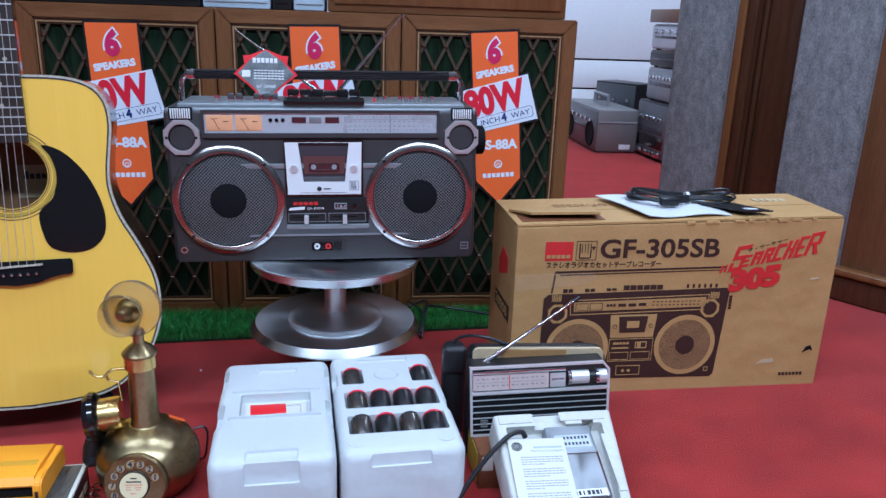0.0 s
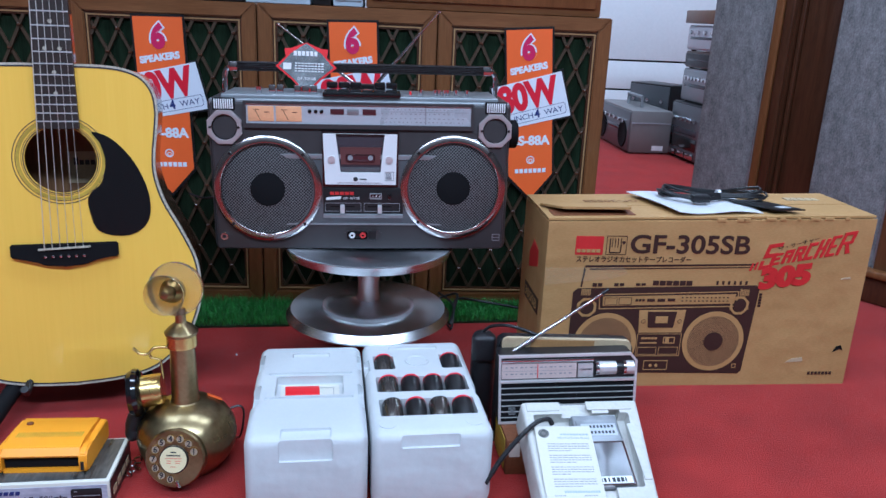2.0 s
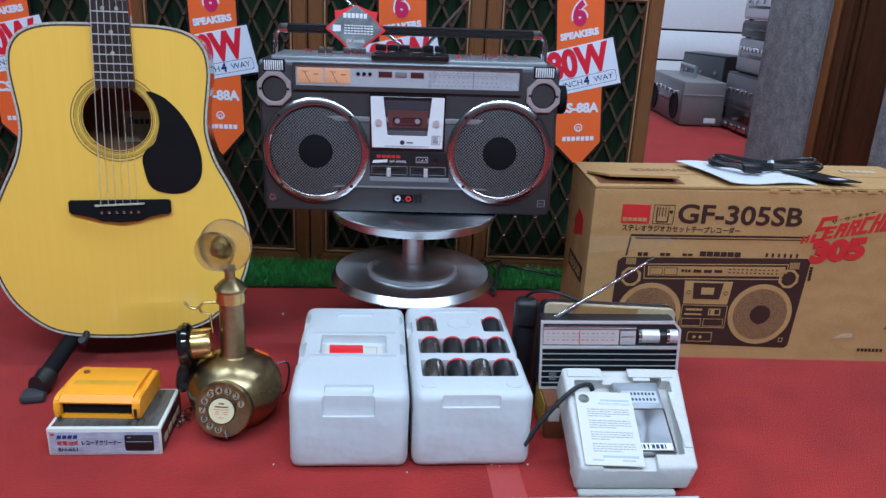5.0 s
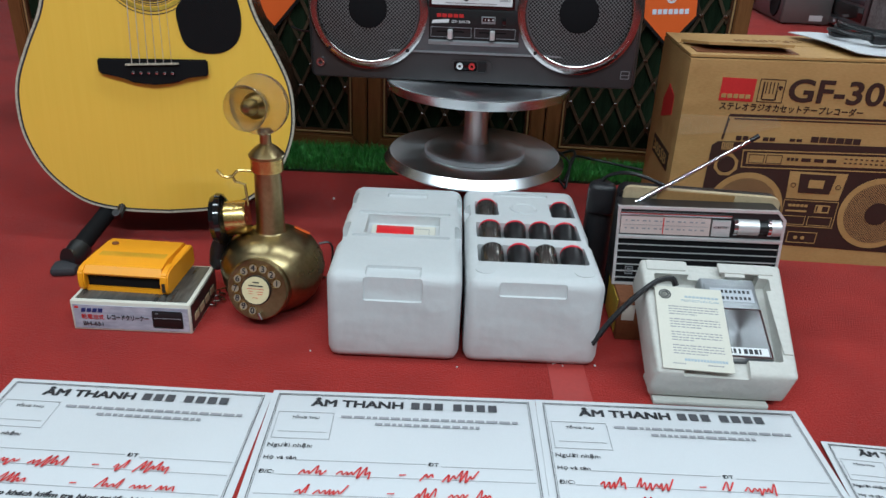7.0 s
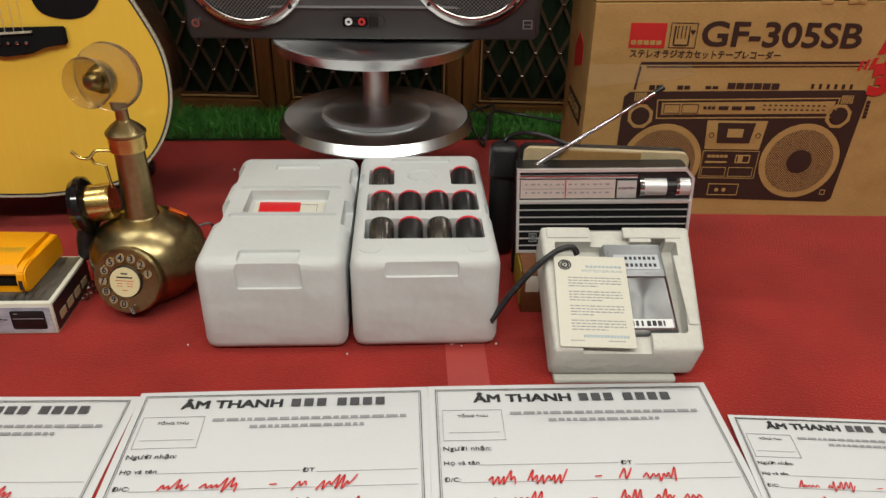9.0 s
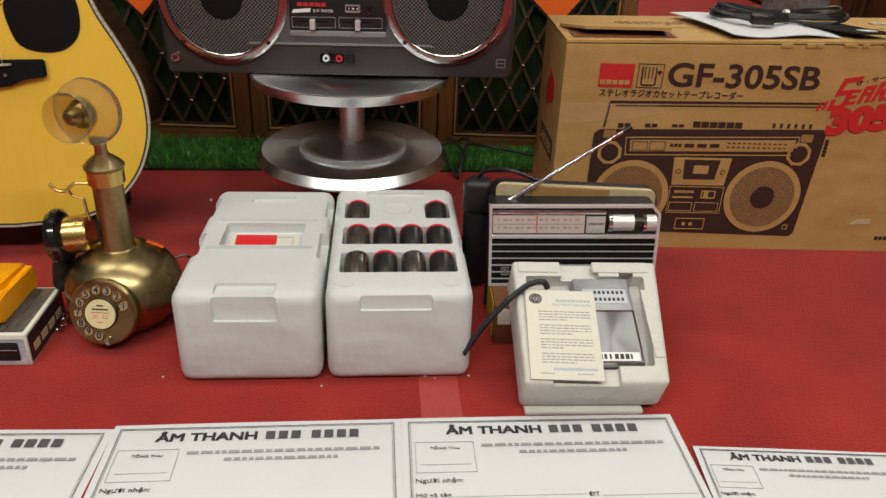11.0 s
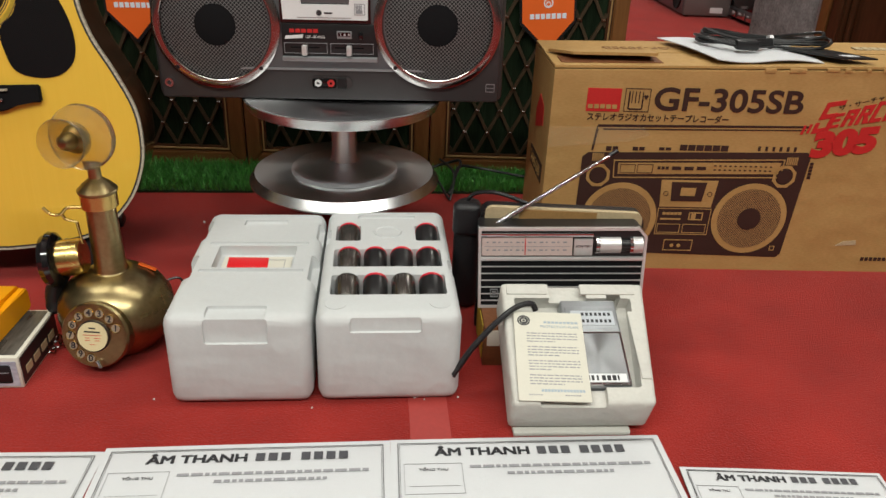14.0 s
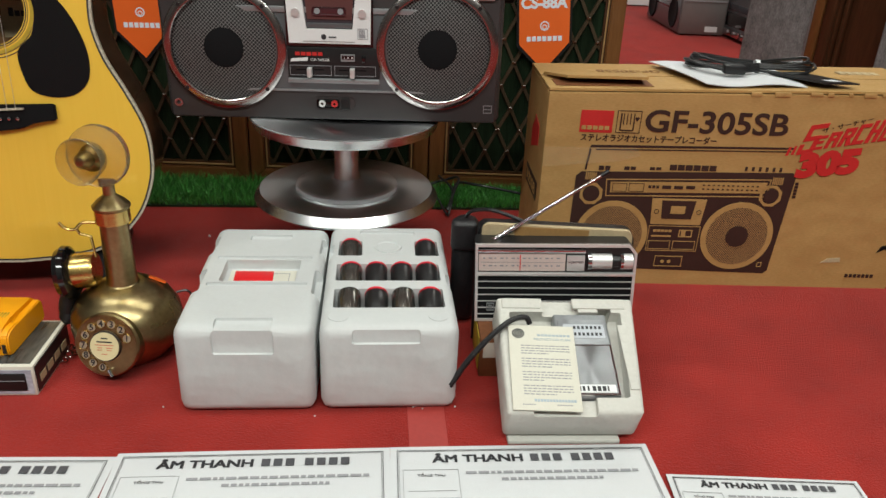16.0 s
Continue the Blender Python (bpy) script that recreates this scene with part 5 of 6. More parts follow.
for k in range(14):
    box(bm, 0.022 + 0.0030 * k, 0.0244 + 0.0030 * k, 0.0105, 0.0135, 0.0015, 0.0018)
M_blueink = mat("blue_grey_ink", (0.35, 0.42, 0.48), 0.6, 0, 0.05, 30, 200, 0.0)
tagged(part("heading_print", bm, M_blueink, leaf), kind="stuff")
lettering("lettering", "PROTECTION PLAN", 0.0042, M_blueink, leaf, pose(0.026, 0.0880, 0.0017), 0.038)
bm = bmesh.new()
for ln in range(19):
    if ln in (4, 9, 14):
        continue
    z, x = 0.0800 - 0.0034 * ln, 0.012
    end = 0.062 if ln not in (3, 8, 13, 18) else rnd.uniform(0.030, 0.045)
    while x < end:
        w = rnd.uniform(0.0022, 0.0062)
        box(bm, x, min(x + w, end), z, z + 0.0012, 0.0015, 0.0018)
        x += w + 0.0011
for k in range(6):
    box(bm, 0.010 + 0.0022 * k, 0.0115 + 0.0022 * k, 0.0062, 0.0075, 0.0015, 0.0018)
    box(bm, 0.044 + 0.0026 * k, 0.0460 + 0.0026 * k, 0.0062, 0.0075, 0.0015, 0.0018)
tagged(part("printed_text", bm, M_greyink, leaf), kind="stuff")
bm = bmesh.new()
tube(bm, smooth_line([(0.308, -0.330, 0.100), (0.302, -0.328, 0.108), (0.284, -0.334, 0.106), (0.262, -0.345, 0.092), (0.238, -0.352, 0.065), (0.222, -0.358, 0.042), (0.214, -0.362, 0.030)], 5), 0.0034, 10)
tube(bm, smooth_line([(0.308, -0.327, 0.098), (0.302, -0.324, 0.105), (0.284, -0.330, 0.103), (0.262, -0.341, 0.088), (0.238, -0.349, 0.061), (0.222, -0.356, 0.038), (0.214, -0.361, 0.027)], 5), 0.0030, 10)
solid("wrist_strap", bm, M_leather, pose(-0.018, 0, 0.006), "black leather wrist strap hanging out of the tray", "strap")

# ---- large printed carton ----
CW, CD = 0.604, 0.185
CM = pose(0.337, -0.011, 0, 0, 0, 1.4)
carton = thing("boombox_carton", CM, "large worn brown cardboard carton with boombox picture", "carton")
HL, HR = 0.314, 0.327
bm = bmesh.new()
nx, nz = 14, 8
grid = []
rnd = random.Random(5)
for i in range(nx + 1):
    x = CW * i / nx
    h = HL + (HR - HL) * i / nx
    grid.append([(x, h * k / nz) for k in range(nz + 1)])


def dent(x, z, s):
    return s * 0.0025 * noise.noise(Vector((x * 9, z * 9, 3.3 * s)))


rows = {}
for side, y in (("f", 0.0), ("b", CD)):
    for i in range(nx + 1):
        for k in range(nz + 1):
            x, z = grid[i][k]
            rows[side, i, k] = bm.verts.new((x, y + (dent(x, z, 1) if side == "b" else 0), z))
for side in "fb":
    for i in range(nx):
        for k in range(nz):
            bm.faces.new((rows[side, i, k], rows[side, i + 1, k], rows[side, i + 1, k + 1], rows[side, i, k + 1]))
for i in range(nx):
    for k in (0, nz):
        bm.faces.new((rows["f", i, k], rows["f", i + 1, k], rows["b", i + 1, k], rows["b", i, k]))
for k in range(nz):
    for i in (0, nx):
        bm.faces.new((rows["f", i, k], rows["f", i, k + 1], rows["b", i, k + 1], rows["b", i, k]))
bmesh.ops.bevel(bm, geom=[e for e in bm.edges if e.is_manifold and e.calc_face_angle(0) > 1.0], offset=0.003, segments=2, affect="EDGES")
part("carton_body", bm, M_card, carton)
# top flaps: the joint along the middle, the raised worn flap at the end
bm = bmesh.new()
prism(bm, [(0.0, HL + 0.002), (CW, HR + 0.002), (CW, HR + 0.0055), (0.0, HL + 0.0055)], 0.004, CD * 0.49)
part("top_flap", bm, M_card, carton)
bm = bmesh.new()
prism(bm, [(0.0, HL + 0.002), (CW, HR + 0.002), (CW, HR + 0.0060), (0.0, HL + 0.0060)], CD * 0.5, CD - 0.002)
part("top_flap", bm, M_card, carton)
bm = bmesh.new()
fl = [(0.004, 0.090, HL + 0.0075), (0.030, 0.030, HL + 0.016), (0.150, 0.019, HL + 0.019), (0.158, 0.088, HL + 0.0105)]
up = [bm.verts.new(Vector(p) + Vector((0, 0, 0.004))) for p in fl]
dn = [bm.verts.new(p) for p in fl]
bm.faces.new(up), bm.faces.new(dn[::-1])
for i in range(4):
    bm.faces.new((dn[i], dn[(i + 1) % 4], up[(i + 1) % 4], up[i]))
part("worn_flap", bm, M_card, carton, "torn lifted flap")
# thin brown sheet that paints the shade beneath the lifted flap
bm = bmesh.new()
prism(bm, [(0.012, HL + 0.0062), (0.160, HL + 0.0090), (0.160, HL + 0.0100), (0.012, HL + 0.0072)], 0.019, 0.060)
part("flap_shade", bm, M_rust, carton, "brown sheet painted as the shade under the flap")
bm = bmesh.new()
for k in range(9):
    x = 0.30 + 0.030 * k + rnd.uniform(-0.01, 0.01)
    z = HL + (HR - HL) * x / CW
    box(bm, x, x + rnd.uniform(0.006, 0.020), -0.0014, 0.002, z - rnd.uniform(0.001, 0.003), z + 0.004, 0.0006)
tagged(part("frayed_edge", bm, M_card, carton), kind="stuff")


def printed(name, mt, shapes, y, holes=(), label=""):
    for s in shapes:
        bm = bmesh.new()
        prism(bm, s, y, y + 0.0006)
        part(name, bm, mt, carton, label)
    for o, i in holes:
        bm = bmesh.new()
        hollow(bm, o, i, y, y + 0.0006)
        part(name, bm, mt, carton, label)


def frame_of(x0, x1, z0, z1, w):
    return rect(x0, x1, z0, z1), rect(x0 + w, x1 - w, z0 + w, z1 - w)


printed("red_plate", M_redprint, [rect(0.0505, 0.1000, 0.2555, 0.2895)], -0.0008, label="red printed maker plate")
printed("maker_bar", M_card, [rect(0.0530 + 0.0088 * k, 0.0600 + 0.0088 * k, 0.2600, 0.2660) for k in range(5)], -0.0016)
hand = [rect(0.1130 + 0.0052 * k, 0.1170 + 0.0052 * k, 0.2690, 0.2860) for k in range(4)]
printed("hand_emblem", M_brownink, [rect(0.1110, 0.1130, 0.2600, 0.2860), rect(0.1130, 0.1310, 0.2590, 0.2610), rect(0.1310, 0.1330, 0.2600, 0.2740), [(0.1330, 0.2790), (0.1365, 0.2740), (0.1400, 0.2790), (0.1382, 0.2815), (0.1365, 0.2800), (0.1348, 0.2815)]] + [rect(0.1155 + 0.0052 * k, 0.1167 + 0.0052 * k, 0.2690, 0.2860) for k in range(4)], -0.0010, [frame_of(0.1055, 0.1425, 0.2560, 0.2905, 0.0009)])
lettering("lettering", "GF-305SB", 0.047, M_brownink, carton, front_at(0.1475, -0.0008, 0.2600), 0.222, bold=0.0010)
lettering("lettering", "ステレオラジオカセットテープレコーダー", 0.0125, M_brownink, carton, front_at(0.0530, -0.0008, 0.2430), 0.210, bold=0.0002)
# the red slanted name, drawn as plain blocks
blk = [(0.392, 0.2290, 0.0250, 0.048)]
for k in range(7):
    x = 0.4130 + 0.0203 * k
    blk.append((x, 0.2375 + (x - 0.4130) * 0.176, 0.0170 if k < 6 else 0.0240, 0.0225 + 0.0033 * k))
shapes = []
for i, (x, z, w, h) in enumerate(blk):
    t = 0.0074 if i == 0 else 0.0058
    sl = lambda u, v: (x + u + 0.30 * v, z + v + 0.176 * u)
    bar = lambda u0, u1, v0, v1: [sl(u0, v0), sl(u1, v0), sl(u1, v1), sl(u0, v1)]
    if i == 0:
        shapes += [bar(0, w, 0, t), bar(w - t, w, 0, h * 0.5), bar(0, w, h * 0.45, h * 0.45 + t), bar(0, t, h * 0.45, h), bar(0, w + 0.003, h - t, h)]
    elif i in (1, 6):
        shapes += [bar(0, t, 0, h), bar(0, w, 0, t * 0.8), bar(0, w * 0.85, h * 0.42, h * 0.42 + t * 0.8), bar(0, w, h - t * 0.8, h)]
    elif i == 4:
        shapes += [bar(0, t, 0, h), bar(0, w, 0, t), bar(0, w, h - t, h)]
    elif i in (2, 3, 7):
        shapes += [bar(0, t, 0, h), bar(0, w, h - t, h), bar(w - t, w, 0 if i == 2 else h * 0.5, h), bar(0, w, h * 0.45, h * 0.45 + t * 0.8)] + ([[sl(w * 0.45, h * 0.45), sl(w * 0.45 + t, h * 0.45), sl(w + 0.003, 0), sl(w - t, 0)]] if i != 2 else [])
    else:
        shapes += [bar(0, t, 0, h), bar(w - t, w, 0, h), bar(0, w, h * 0.45, h * 0.45 + t * 0.8)]
for n, s in enumerate(shapes):
    bm = bmesh.new()
    prism(bm, s, -0.0008 - 0.00004 * n, 0.0)
    part("red_stroke", bm, M_redprint, carton, "slanted red block stroke")
lettering("lettering", "305", 0.050, M_redprint, carton, front_at(0.3985, -0.0020, 0.1950) @ pose(0, 0, 0, 0, 0, 7), 0.102, shear=0.12, bold=0.0036)
printed("small_red_word", M_redprint, [[(0.3760, 0.2280), (0.3800, 0.2280), (0.3835, 0.2420), (0.3795, 0.2420)], [(0.3845, 0.2300), (0.3885, 0.2300), (0.3920, 0.2440), (0.3880, 0.2440)], [(0.3925, 0.2320), (0.3990, 0.2330), (0.4025, 0.2470), (0.3960, 0.2460)]], -0.0009)
lettering("lettering", "ザ・サーチャー", 0.0085, M_brownink, carton, front_at(0.4250, -0.0008, 0.2660) @ pose(0, 0, 0, 0, 0, 16), 0.078)
# printed boombox
body = [(0.052, 0.030), (0.386, 0.024), (0.392, 0.030), (0.402, 0.192), (0.396, 0.200), (0.062, 0.193), (0.054, 0.186)]
printed("picture_body", M_brownink, [body], -0.0008, label="dark brown printed boombox picture")
printed("picture_handle", M_brownink, [[(0.066, 0.196), (0.069, 0.196), (0.073, 0.228), (0.070, 0.232)], [(0.070, 0.232), (0.386, 0.238), (0.390, 0.241), (0.072, 0.236)], [(0.080, 0.228), (0.384, 0.2335), (0.384, 0.2350), (0.080, 0.2300)]], -0.0008)
printed("picture_key", M_brownink, [rect(0.088 + 0.010 * k, 0.096 + 0.010 * k, 0.196 + 0.0003 * k, 0.203) for k in (0, 1, 4, 5, 8, 9)] + [rect(0.199 + 0.0125 * k, 0.210 + 0.0125 * k, 0.199, 0.208) for k in range(6)] + [rect(0.318 + 0.011 * k, 0.322 + 0.011 * k, 0.201, 0.208) for k in range(6)], -0.0008)
lines, fills = [], []
lines += [([(0.104, 0.1535), (0.362, 0.1585), (0.364, 0.1885), (0.102, 0.1820)], [(0.1055, 0.1550), (0.3605, 0.1600), (0.3625, 0.1870), (0.1035, 0.1805)])]
fills += [[(0.1105, 0.1600), (0.357, 0.1650), (0.3585, 0.1830), (0.1095, 0.1775)]]
for cx, cz in ((0.081, 0.157), (0.368, 0.161)):
    lines.append((disc(cx, cz, 0.0190, 8, math.pi / 8), disc(cx, cz, 0.0135, 28)))
for x0 in (0.069, 0.366):
    fills += [rect(x0 + 0.0030 * k, x0 + 0.0018 + 0.0030 * k, 0.180, 0.192) for k in range(6)]
for cx, cz in ((0.122, 0.087), (0.328, 0.090)):
    lines.append((disc(cx, cz, 0.0590, 56), disc(cx, cz, 0.0500, 56)))
fills += [[(0.183, 0.108), (0.264, 0.108), (0.268, 0.1520), (0.180, 0.1520)]]
lines += [frame_of(0.185, 0.221, 0.064, 0.079, 0.0008), frame_of(0.225, 0.262, 0.064, 0.079, 0.0008), frame_of(0.182, 0.266, 0.061, 0.1055, 0.0010), frame_of(0.232, 0.254, 0.086, 0.099, 0.0016), frame_of(0.372, 0.380, 0.036, 0.044, 0.0010), frame_of(0.200, 0.246, 0.033, 0.052, 0.0011)]
fills += [rect(0.190 + 0.0062 * k, 0.1950 + 0.0062 * k, 0.0945, 0.0985) for k in range(5)] + [rect(0.188, 0.220, 0.0860, 0.0885), rect(0.236, 0.243, 0.088, 0.097)]
printed("picture_light_area", M_card, fills, -0.0014, lines, "")
for cx, cz in ((0.122, 0.087), (0.328, 0.090)):
    bm = bmesh.new()
    prism(bm, disc(cx, cz, 0.0500, 56), -0.0016, -0.0005)
    part("picture_speaker", bm, M_meshprint, carton, "dotted printed speaker cone")
darks = [disc(0.122, 0.087, 0.0185, 32), disc(0.328, 0.090, 0.0185, 32), disc(0.081, 0.157, 0.0112, 24), disc(0.368, 0.161, 0.0112, 24), [(0.199, 0.118), (0.247, 0.118), (0.251, 0.1490), (0.196, 0.1490)]]
darks += [rect(0.170 + 0.0062 * k, 0.1745 + 0.0062 * k, 0.1690, 0.1735) for k in range(3)] + [rect(0.192, 0.206, 0.1685, 0.1740), rect(0.211, 0.225, 0.1685, 0.1740), rect(0.230, 0.244, 0.1690, 0.1745)]
rnd = random.Random(11)
darks += [rect(0.256 + 0.0078 * k, 0.2595 + 0.0078 * k, zz, zz + 0.0018) for k in range(12) for zz in (0.1690, 0.1755)]
printed("picture_dark_area", M_brownink, darks, -0.0022, [frame_of(0.113, 0.136, 0.1620, 0.1760, 0.0008), frame_of(0.139, 0.163, 0.1625, 0.1765, 0.0008), (disc(0.1895, 0.130, 0.0040, 16), disc(0.1895, 0.130, 0.0032, 16)), (disc(0.2580, 0.130, 0.0040, 16), disc(0.2580, 0.130, 0.0032, 16))])
printed("picture_cassette", M_card, [rect(0.212, 0.235, 0.127, 0.140), disc(0.213, 0.0425, 0.003, 14), disc(0.224, 0.0425, 0.003, 14)], -0.0027)
printed("picture_knob", M_brownink, [rect(0.4035, 0.4090, 0.158 + 0.0055 * k, 0.1625 + 0.0055 * k) for k in range(5)], -0.0008)
printed("maker_line", M_brownink, [rect(0.527 + 0.0072 * k, 0.5322 + 0.0072 * k, 0.0200, 0.0262) for k in range(7)], -0.0008)
printed("torn_hole", M_blackmatte, [[(0.568, 0.066), (0.574, 0.078), (0.583, 0.081), (0.589, 0.070), (0.581, 0.073)]], -0.0012, label="small torn hole")
printed("scuff", M_tan, [[(0.478, 0.046), (0.512, 0.048), (0.510, 0.056), (0.490, 0.054)], [(0.556, 0.212), (0.576, 0.213), (0.574, 0.217), (0.560, 0.215)]], -0.0008, label="pale scuff")
# clear packing tape round the end
M_packtape = mat("clear_packing_tape", (0.8, 0.72, 0.55), 0.12, 0, 0.05, 30, 200, 0.15, (1, 1, 4), rvar=0.06)
M_packtape.node_tree.nodes["Principled BSDF"].inputs["Alpha"].default_value = 0.04
bm = bmesh.new()
prism(bm, [(-0.0005, 0.200), (0.120, 0.212), (0.150, 0.222), (0.140, 0.234), (-0.0005, 0.232)], -0.0036, -0.0031)
part("packing_tape", bm, M_packtape, carton, "shiny clear packing tape")
# end of the carton
bm = bmesh.new()
box(bm, -0.0010, 0.001, 0.030, 0.140, 0.130, 0.160)
endp = part("end_print", bm, M_brownink, carton, "dark printed block on the carton end")
lettering("lettering", "305SB", 0.026, M_card, carton, pose(-0.0016, 0.136, 0.136, 90, 0, -90), 0.095)
bm = bmesh.new()
prism(bm, [(0.050, 0.195), (0.115, 0.215), (0.112, 0.245), (0.075, 0.255), (0.048, 0.225)], -0.0008, 0.0)
part("end_red_print", bm, M_redprint, carton, "", pose(0, 0.17, 0, 0, 0, -90))
lettering("lettering", "GF-305SB", 0.026, M_cardin, carton, pose(0.200, 0.130, HL + 0.0115, 0, 1.2, 180), 0.105)
printed_top = bmesh.new()
for k in range(5):
    box(printed_top, 0.498 + 0.014 * k, 0.509 + 0.014 * k, 0.120, 0.138, HR + 0.0040, HR + 0.0060)
part("top_label", printed_top, M_tan, carton)

# papers, lead and booklet on the carton
Z0 = 0.3265
bm = bmesh.new()
q = [(0.525, 0.160), (0.572, 0.004), (0.735, 0.022), (0.722, 0.168)]
vs = []
for i in range(13):
    col = []
    for k in range(7):
        u, v = i / 12, k / 6
        x = (1 - u) * ((1 - v) * q[0][0] + v * q[1][0]) + u * ((1 - v) * q[3][0] + v * q[2][0])
        y = (1 - u) * ((1 - v) * q[0][1] + v * q[1][1]) + u * ((1 - v) * q[3][1] + v * q[2][1])
        col.append(bm.verts.new((x, y, Z0 + 0.0045 + 0.002 * (1 - u) * (1 - u) + 0.0025 * math.sin(7 * u + 3 * v))))
    vs.append(col)
fs = [bm.faces.new((vs[i][k], vs[i + 1][k], vs[i + 1][k + 1], vs[i][k + 1])) for i in range(12) for k in range(6)]
ex = bmesh.ops.extrude_face_region(bm, geom=fs)
for v in ex["geom"]:
    if isinstance(v, bmesh.types.BMVert):
        v.co.z -= 0.0012
solid("wiring_sheet", bm, M_paper, Matrix(), "folded white paper sheet on the carton", "paper sheet")
bm = bmesh.new()
prism(bm, [(-0.045, 0.020), (0.012, -0.048), (0.068, -0.044), (0.010, 0.040)], -0.0012, 0.0012)
bk = solid("black_booklet", bm, M_black, pose(0.742, 0.062, Z0 + 0.0105, -91, 0, 0), "black printed booklet on the carton", "booklet")
bm = bmesh.new()
prism(bm, [(0.026, -0.036), (0.046, -0.034), (0.038, -0.024), (0.018, -0.026)], -0.0018, -0.0010)
part("white_mark", bm, M_white, bk)
lead = thing("power_lead", pose(0.675, 0.112, Z0 + 0.008, 0, 0, -3), "coiled black power lead with a white tie", "cable")
rnd = random.Random(21)
bm = bmesh.new()
for s in range(5):
    pts = []
    n = 26
    ph = rnd.uniform(0, 6.28)
    for i in range(n + 1):
        a = 2 * math.pi * i / n
        w = 0.042 * (abs(math.sin(a)) ** 0.8) * (1 if math.sin(a) > 0 else -1)
        pinch = 0.35 + 0.65 * min(1, abs(math.cos(a) * 0.104 - 0.012) / 0.05)
        pts.append((0.104 * math.cos(a) * (1 - 0.03 * s), w * pinch * (1 - 0.08 * s), 0.003 + 0.0022 * s + 0.0055 * (1 + math.sin(2 * a + ph)) * abs(math.cos(a))))
    tube(bm, pts, 0.0024, 7)
part("lead", bm, M_black, lead)
bm = bmesh.new()
box(bm, -0.052, -0.018, -0.046, -0.026, 0.0, 0.014, 0.003)
part("plug", bm, M_black, lead)
bm = bmesh.new()
lathe(bm, [(0.0095, -0.003), (0.0110, -0.003), (0.0110, 0.003), (0.0095, 0.003), (0.0095, -0.003)], 20, pose(0.012, 0, 0.006, 0, 90, 0))
part("tie", bm, M_white, lead, "white cable tie")


# ---- artificial grass ----
grass = thing("grass_mat", Matrix(), "strip of bright green artificial grass matting", "grass mat", kind="stuff")
C = [(-0.400, 0.246), (0.450, 0.304), (0.450, 0.398), (-0.400, 0.398)]
bm = bmesh.new()
a = [bm.verts.new((x, y, 0.004)) for x, y in C]
b = [bm.verts.new((x, y, 0.0)) for x, y in C]
bm.faces.new(a), bm.faces.new(b[::-1])
for i in range(4):
    bm.faces.new((b[i], b[(i + 1) % 4], a[(i + 1) % 4], a[i]))
part("backing", bm, M_grassmat, grass)
rnd = random.Random(4)
verts, faces = [], []
for n in range(15000):
    u, v = rnd.random(), rnd.random()
    x = -0.402 + 0.854 * u
    y0 = 0.246 + 0.058 * u
    y = y0 + (0.398 - y0) * v
    h, w, ang = rnd.uniform(0.010, 0.024), rnd.uniform(0.0005, 0.0010), rnd.uniform(0, 6.283)
    lx, ly = rnd.gauss(0, 0.007), rnd.gauss(-0.002, 0.007)
    c, s = math.cos(ang) * w, math.sin(ang) * w
    i = len(verts)
    verts += [(x - c, y - s, 0.003), (x + c, y + s, 0.003), (x + c * 0.8 + lx * 0.4, y + s * 0.8 + ly * 0.4, 0.003 + h * 0.6), (x - c * 0.8 + lx * 0.4, y - s * 0.8 + ly * 0.4, 0.003 + h * 0.6), (x + lx, y + ly, 0.003 + h)]
    faces += [(i, i + 1, i + 2, i + 3), (i + 3, i + 2, i + 4)]
me = bpy.data.meshes.new("blades")
me.from_pydata(verts, [], faces)
isl = M_grass.node_tree
geo, hs = isl.nodes.new("ShaderNodeNewGeometry"), isl.nodes.new("ShaderNodeHueSaturation")
mr = isl.nodes.new("ShaderNodeMapRange")
mr.inputs[3].default_value, mr.inputs[4].default_value = 0.5, 1.5
isl.links.new(geo.outputs["Random Per Island"], mr.inputs[0])
bs = isl.nodes["Principled BSDF"]
src = bs.inputs["Base Color"].links[0].from_socket
isl.links.new(src, hs.inputs["Color"]), isl.links.new(mr.outputs[0], hs.inputs["Value"])
isl.links.new(hs.outputs[0], bs.inputs["Base Color"])
me.materials.append(M_grass)
bl = new("blades", me)
bl.parent = grass
tagged(bl, kind="stuff")

# ---- leads behind the stand ----
bm = bmesh.new()
tube(bm, smooth_line([(-0.20, 0.10, 0.285), (-0.15, 0.145, 0.235), (-0.10, 0.17, 0.215), (-0.03, 0.20, 0.175), (0.05, 0.25, 0.090), (0.13, 0.33, 0.030), (0.19, 0.365, 0.032), (0.225, 0.350, 0.046), (0.215, 0.300, 0.030), (0.203, 0.262, 0.010), (0.210, 0.276, 0.020), (0.222, 0.330, 0.040), (0.262, 0.350, 0.032), (0.320, 0.340, 0.026), (0.40, 0.30, 0.026)], 6), 0.0028, 8)
solid("black_lead", bm, M_black, Matrix(), "black power lead running over the grass", "cable")
bm = bmesh.new()
tube(bm, smooth_line([(0.14, 0.36, 0.030), (0.175, 0.30, 0.030), (0.200, 0.256, 0.006), (0.206, 0.250, 0.008), (0.212, 0.30, 0.038), (0.185, 0.36, 0.045)], 6), 0.0022, 8)
solid("thin_black_lead", bm, M_black, Matrix(), "thin black lead looped behind the stand", "cable")
bm = bmesh.new()
tube(bm, smooth_line([(-0.36, 0.38, 0.258), (-0.33, 0.36, 0.254), (-0.29, 0.33, 0.262), (-0.26, 0.26, 0.266), (-0.22, 0.14, 0.275)], 5), 0.0022, 8)
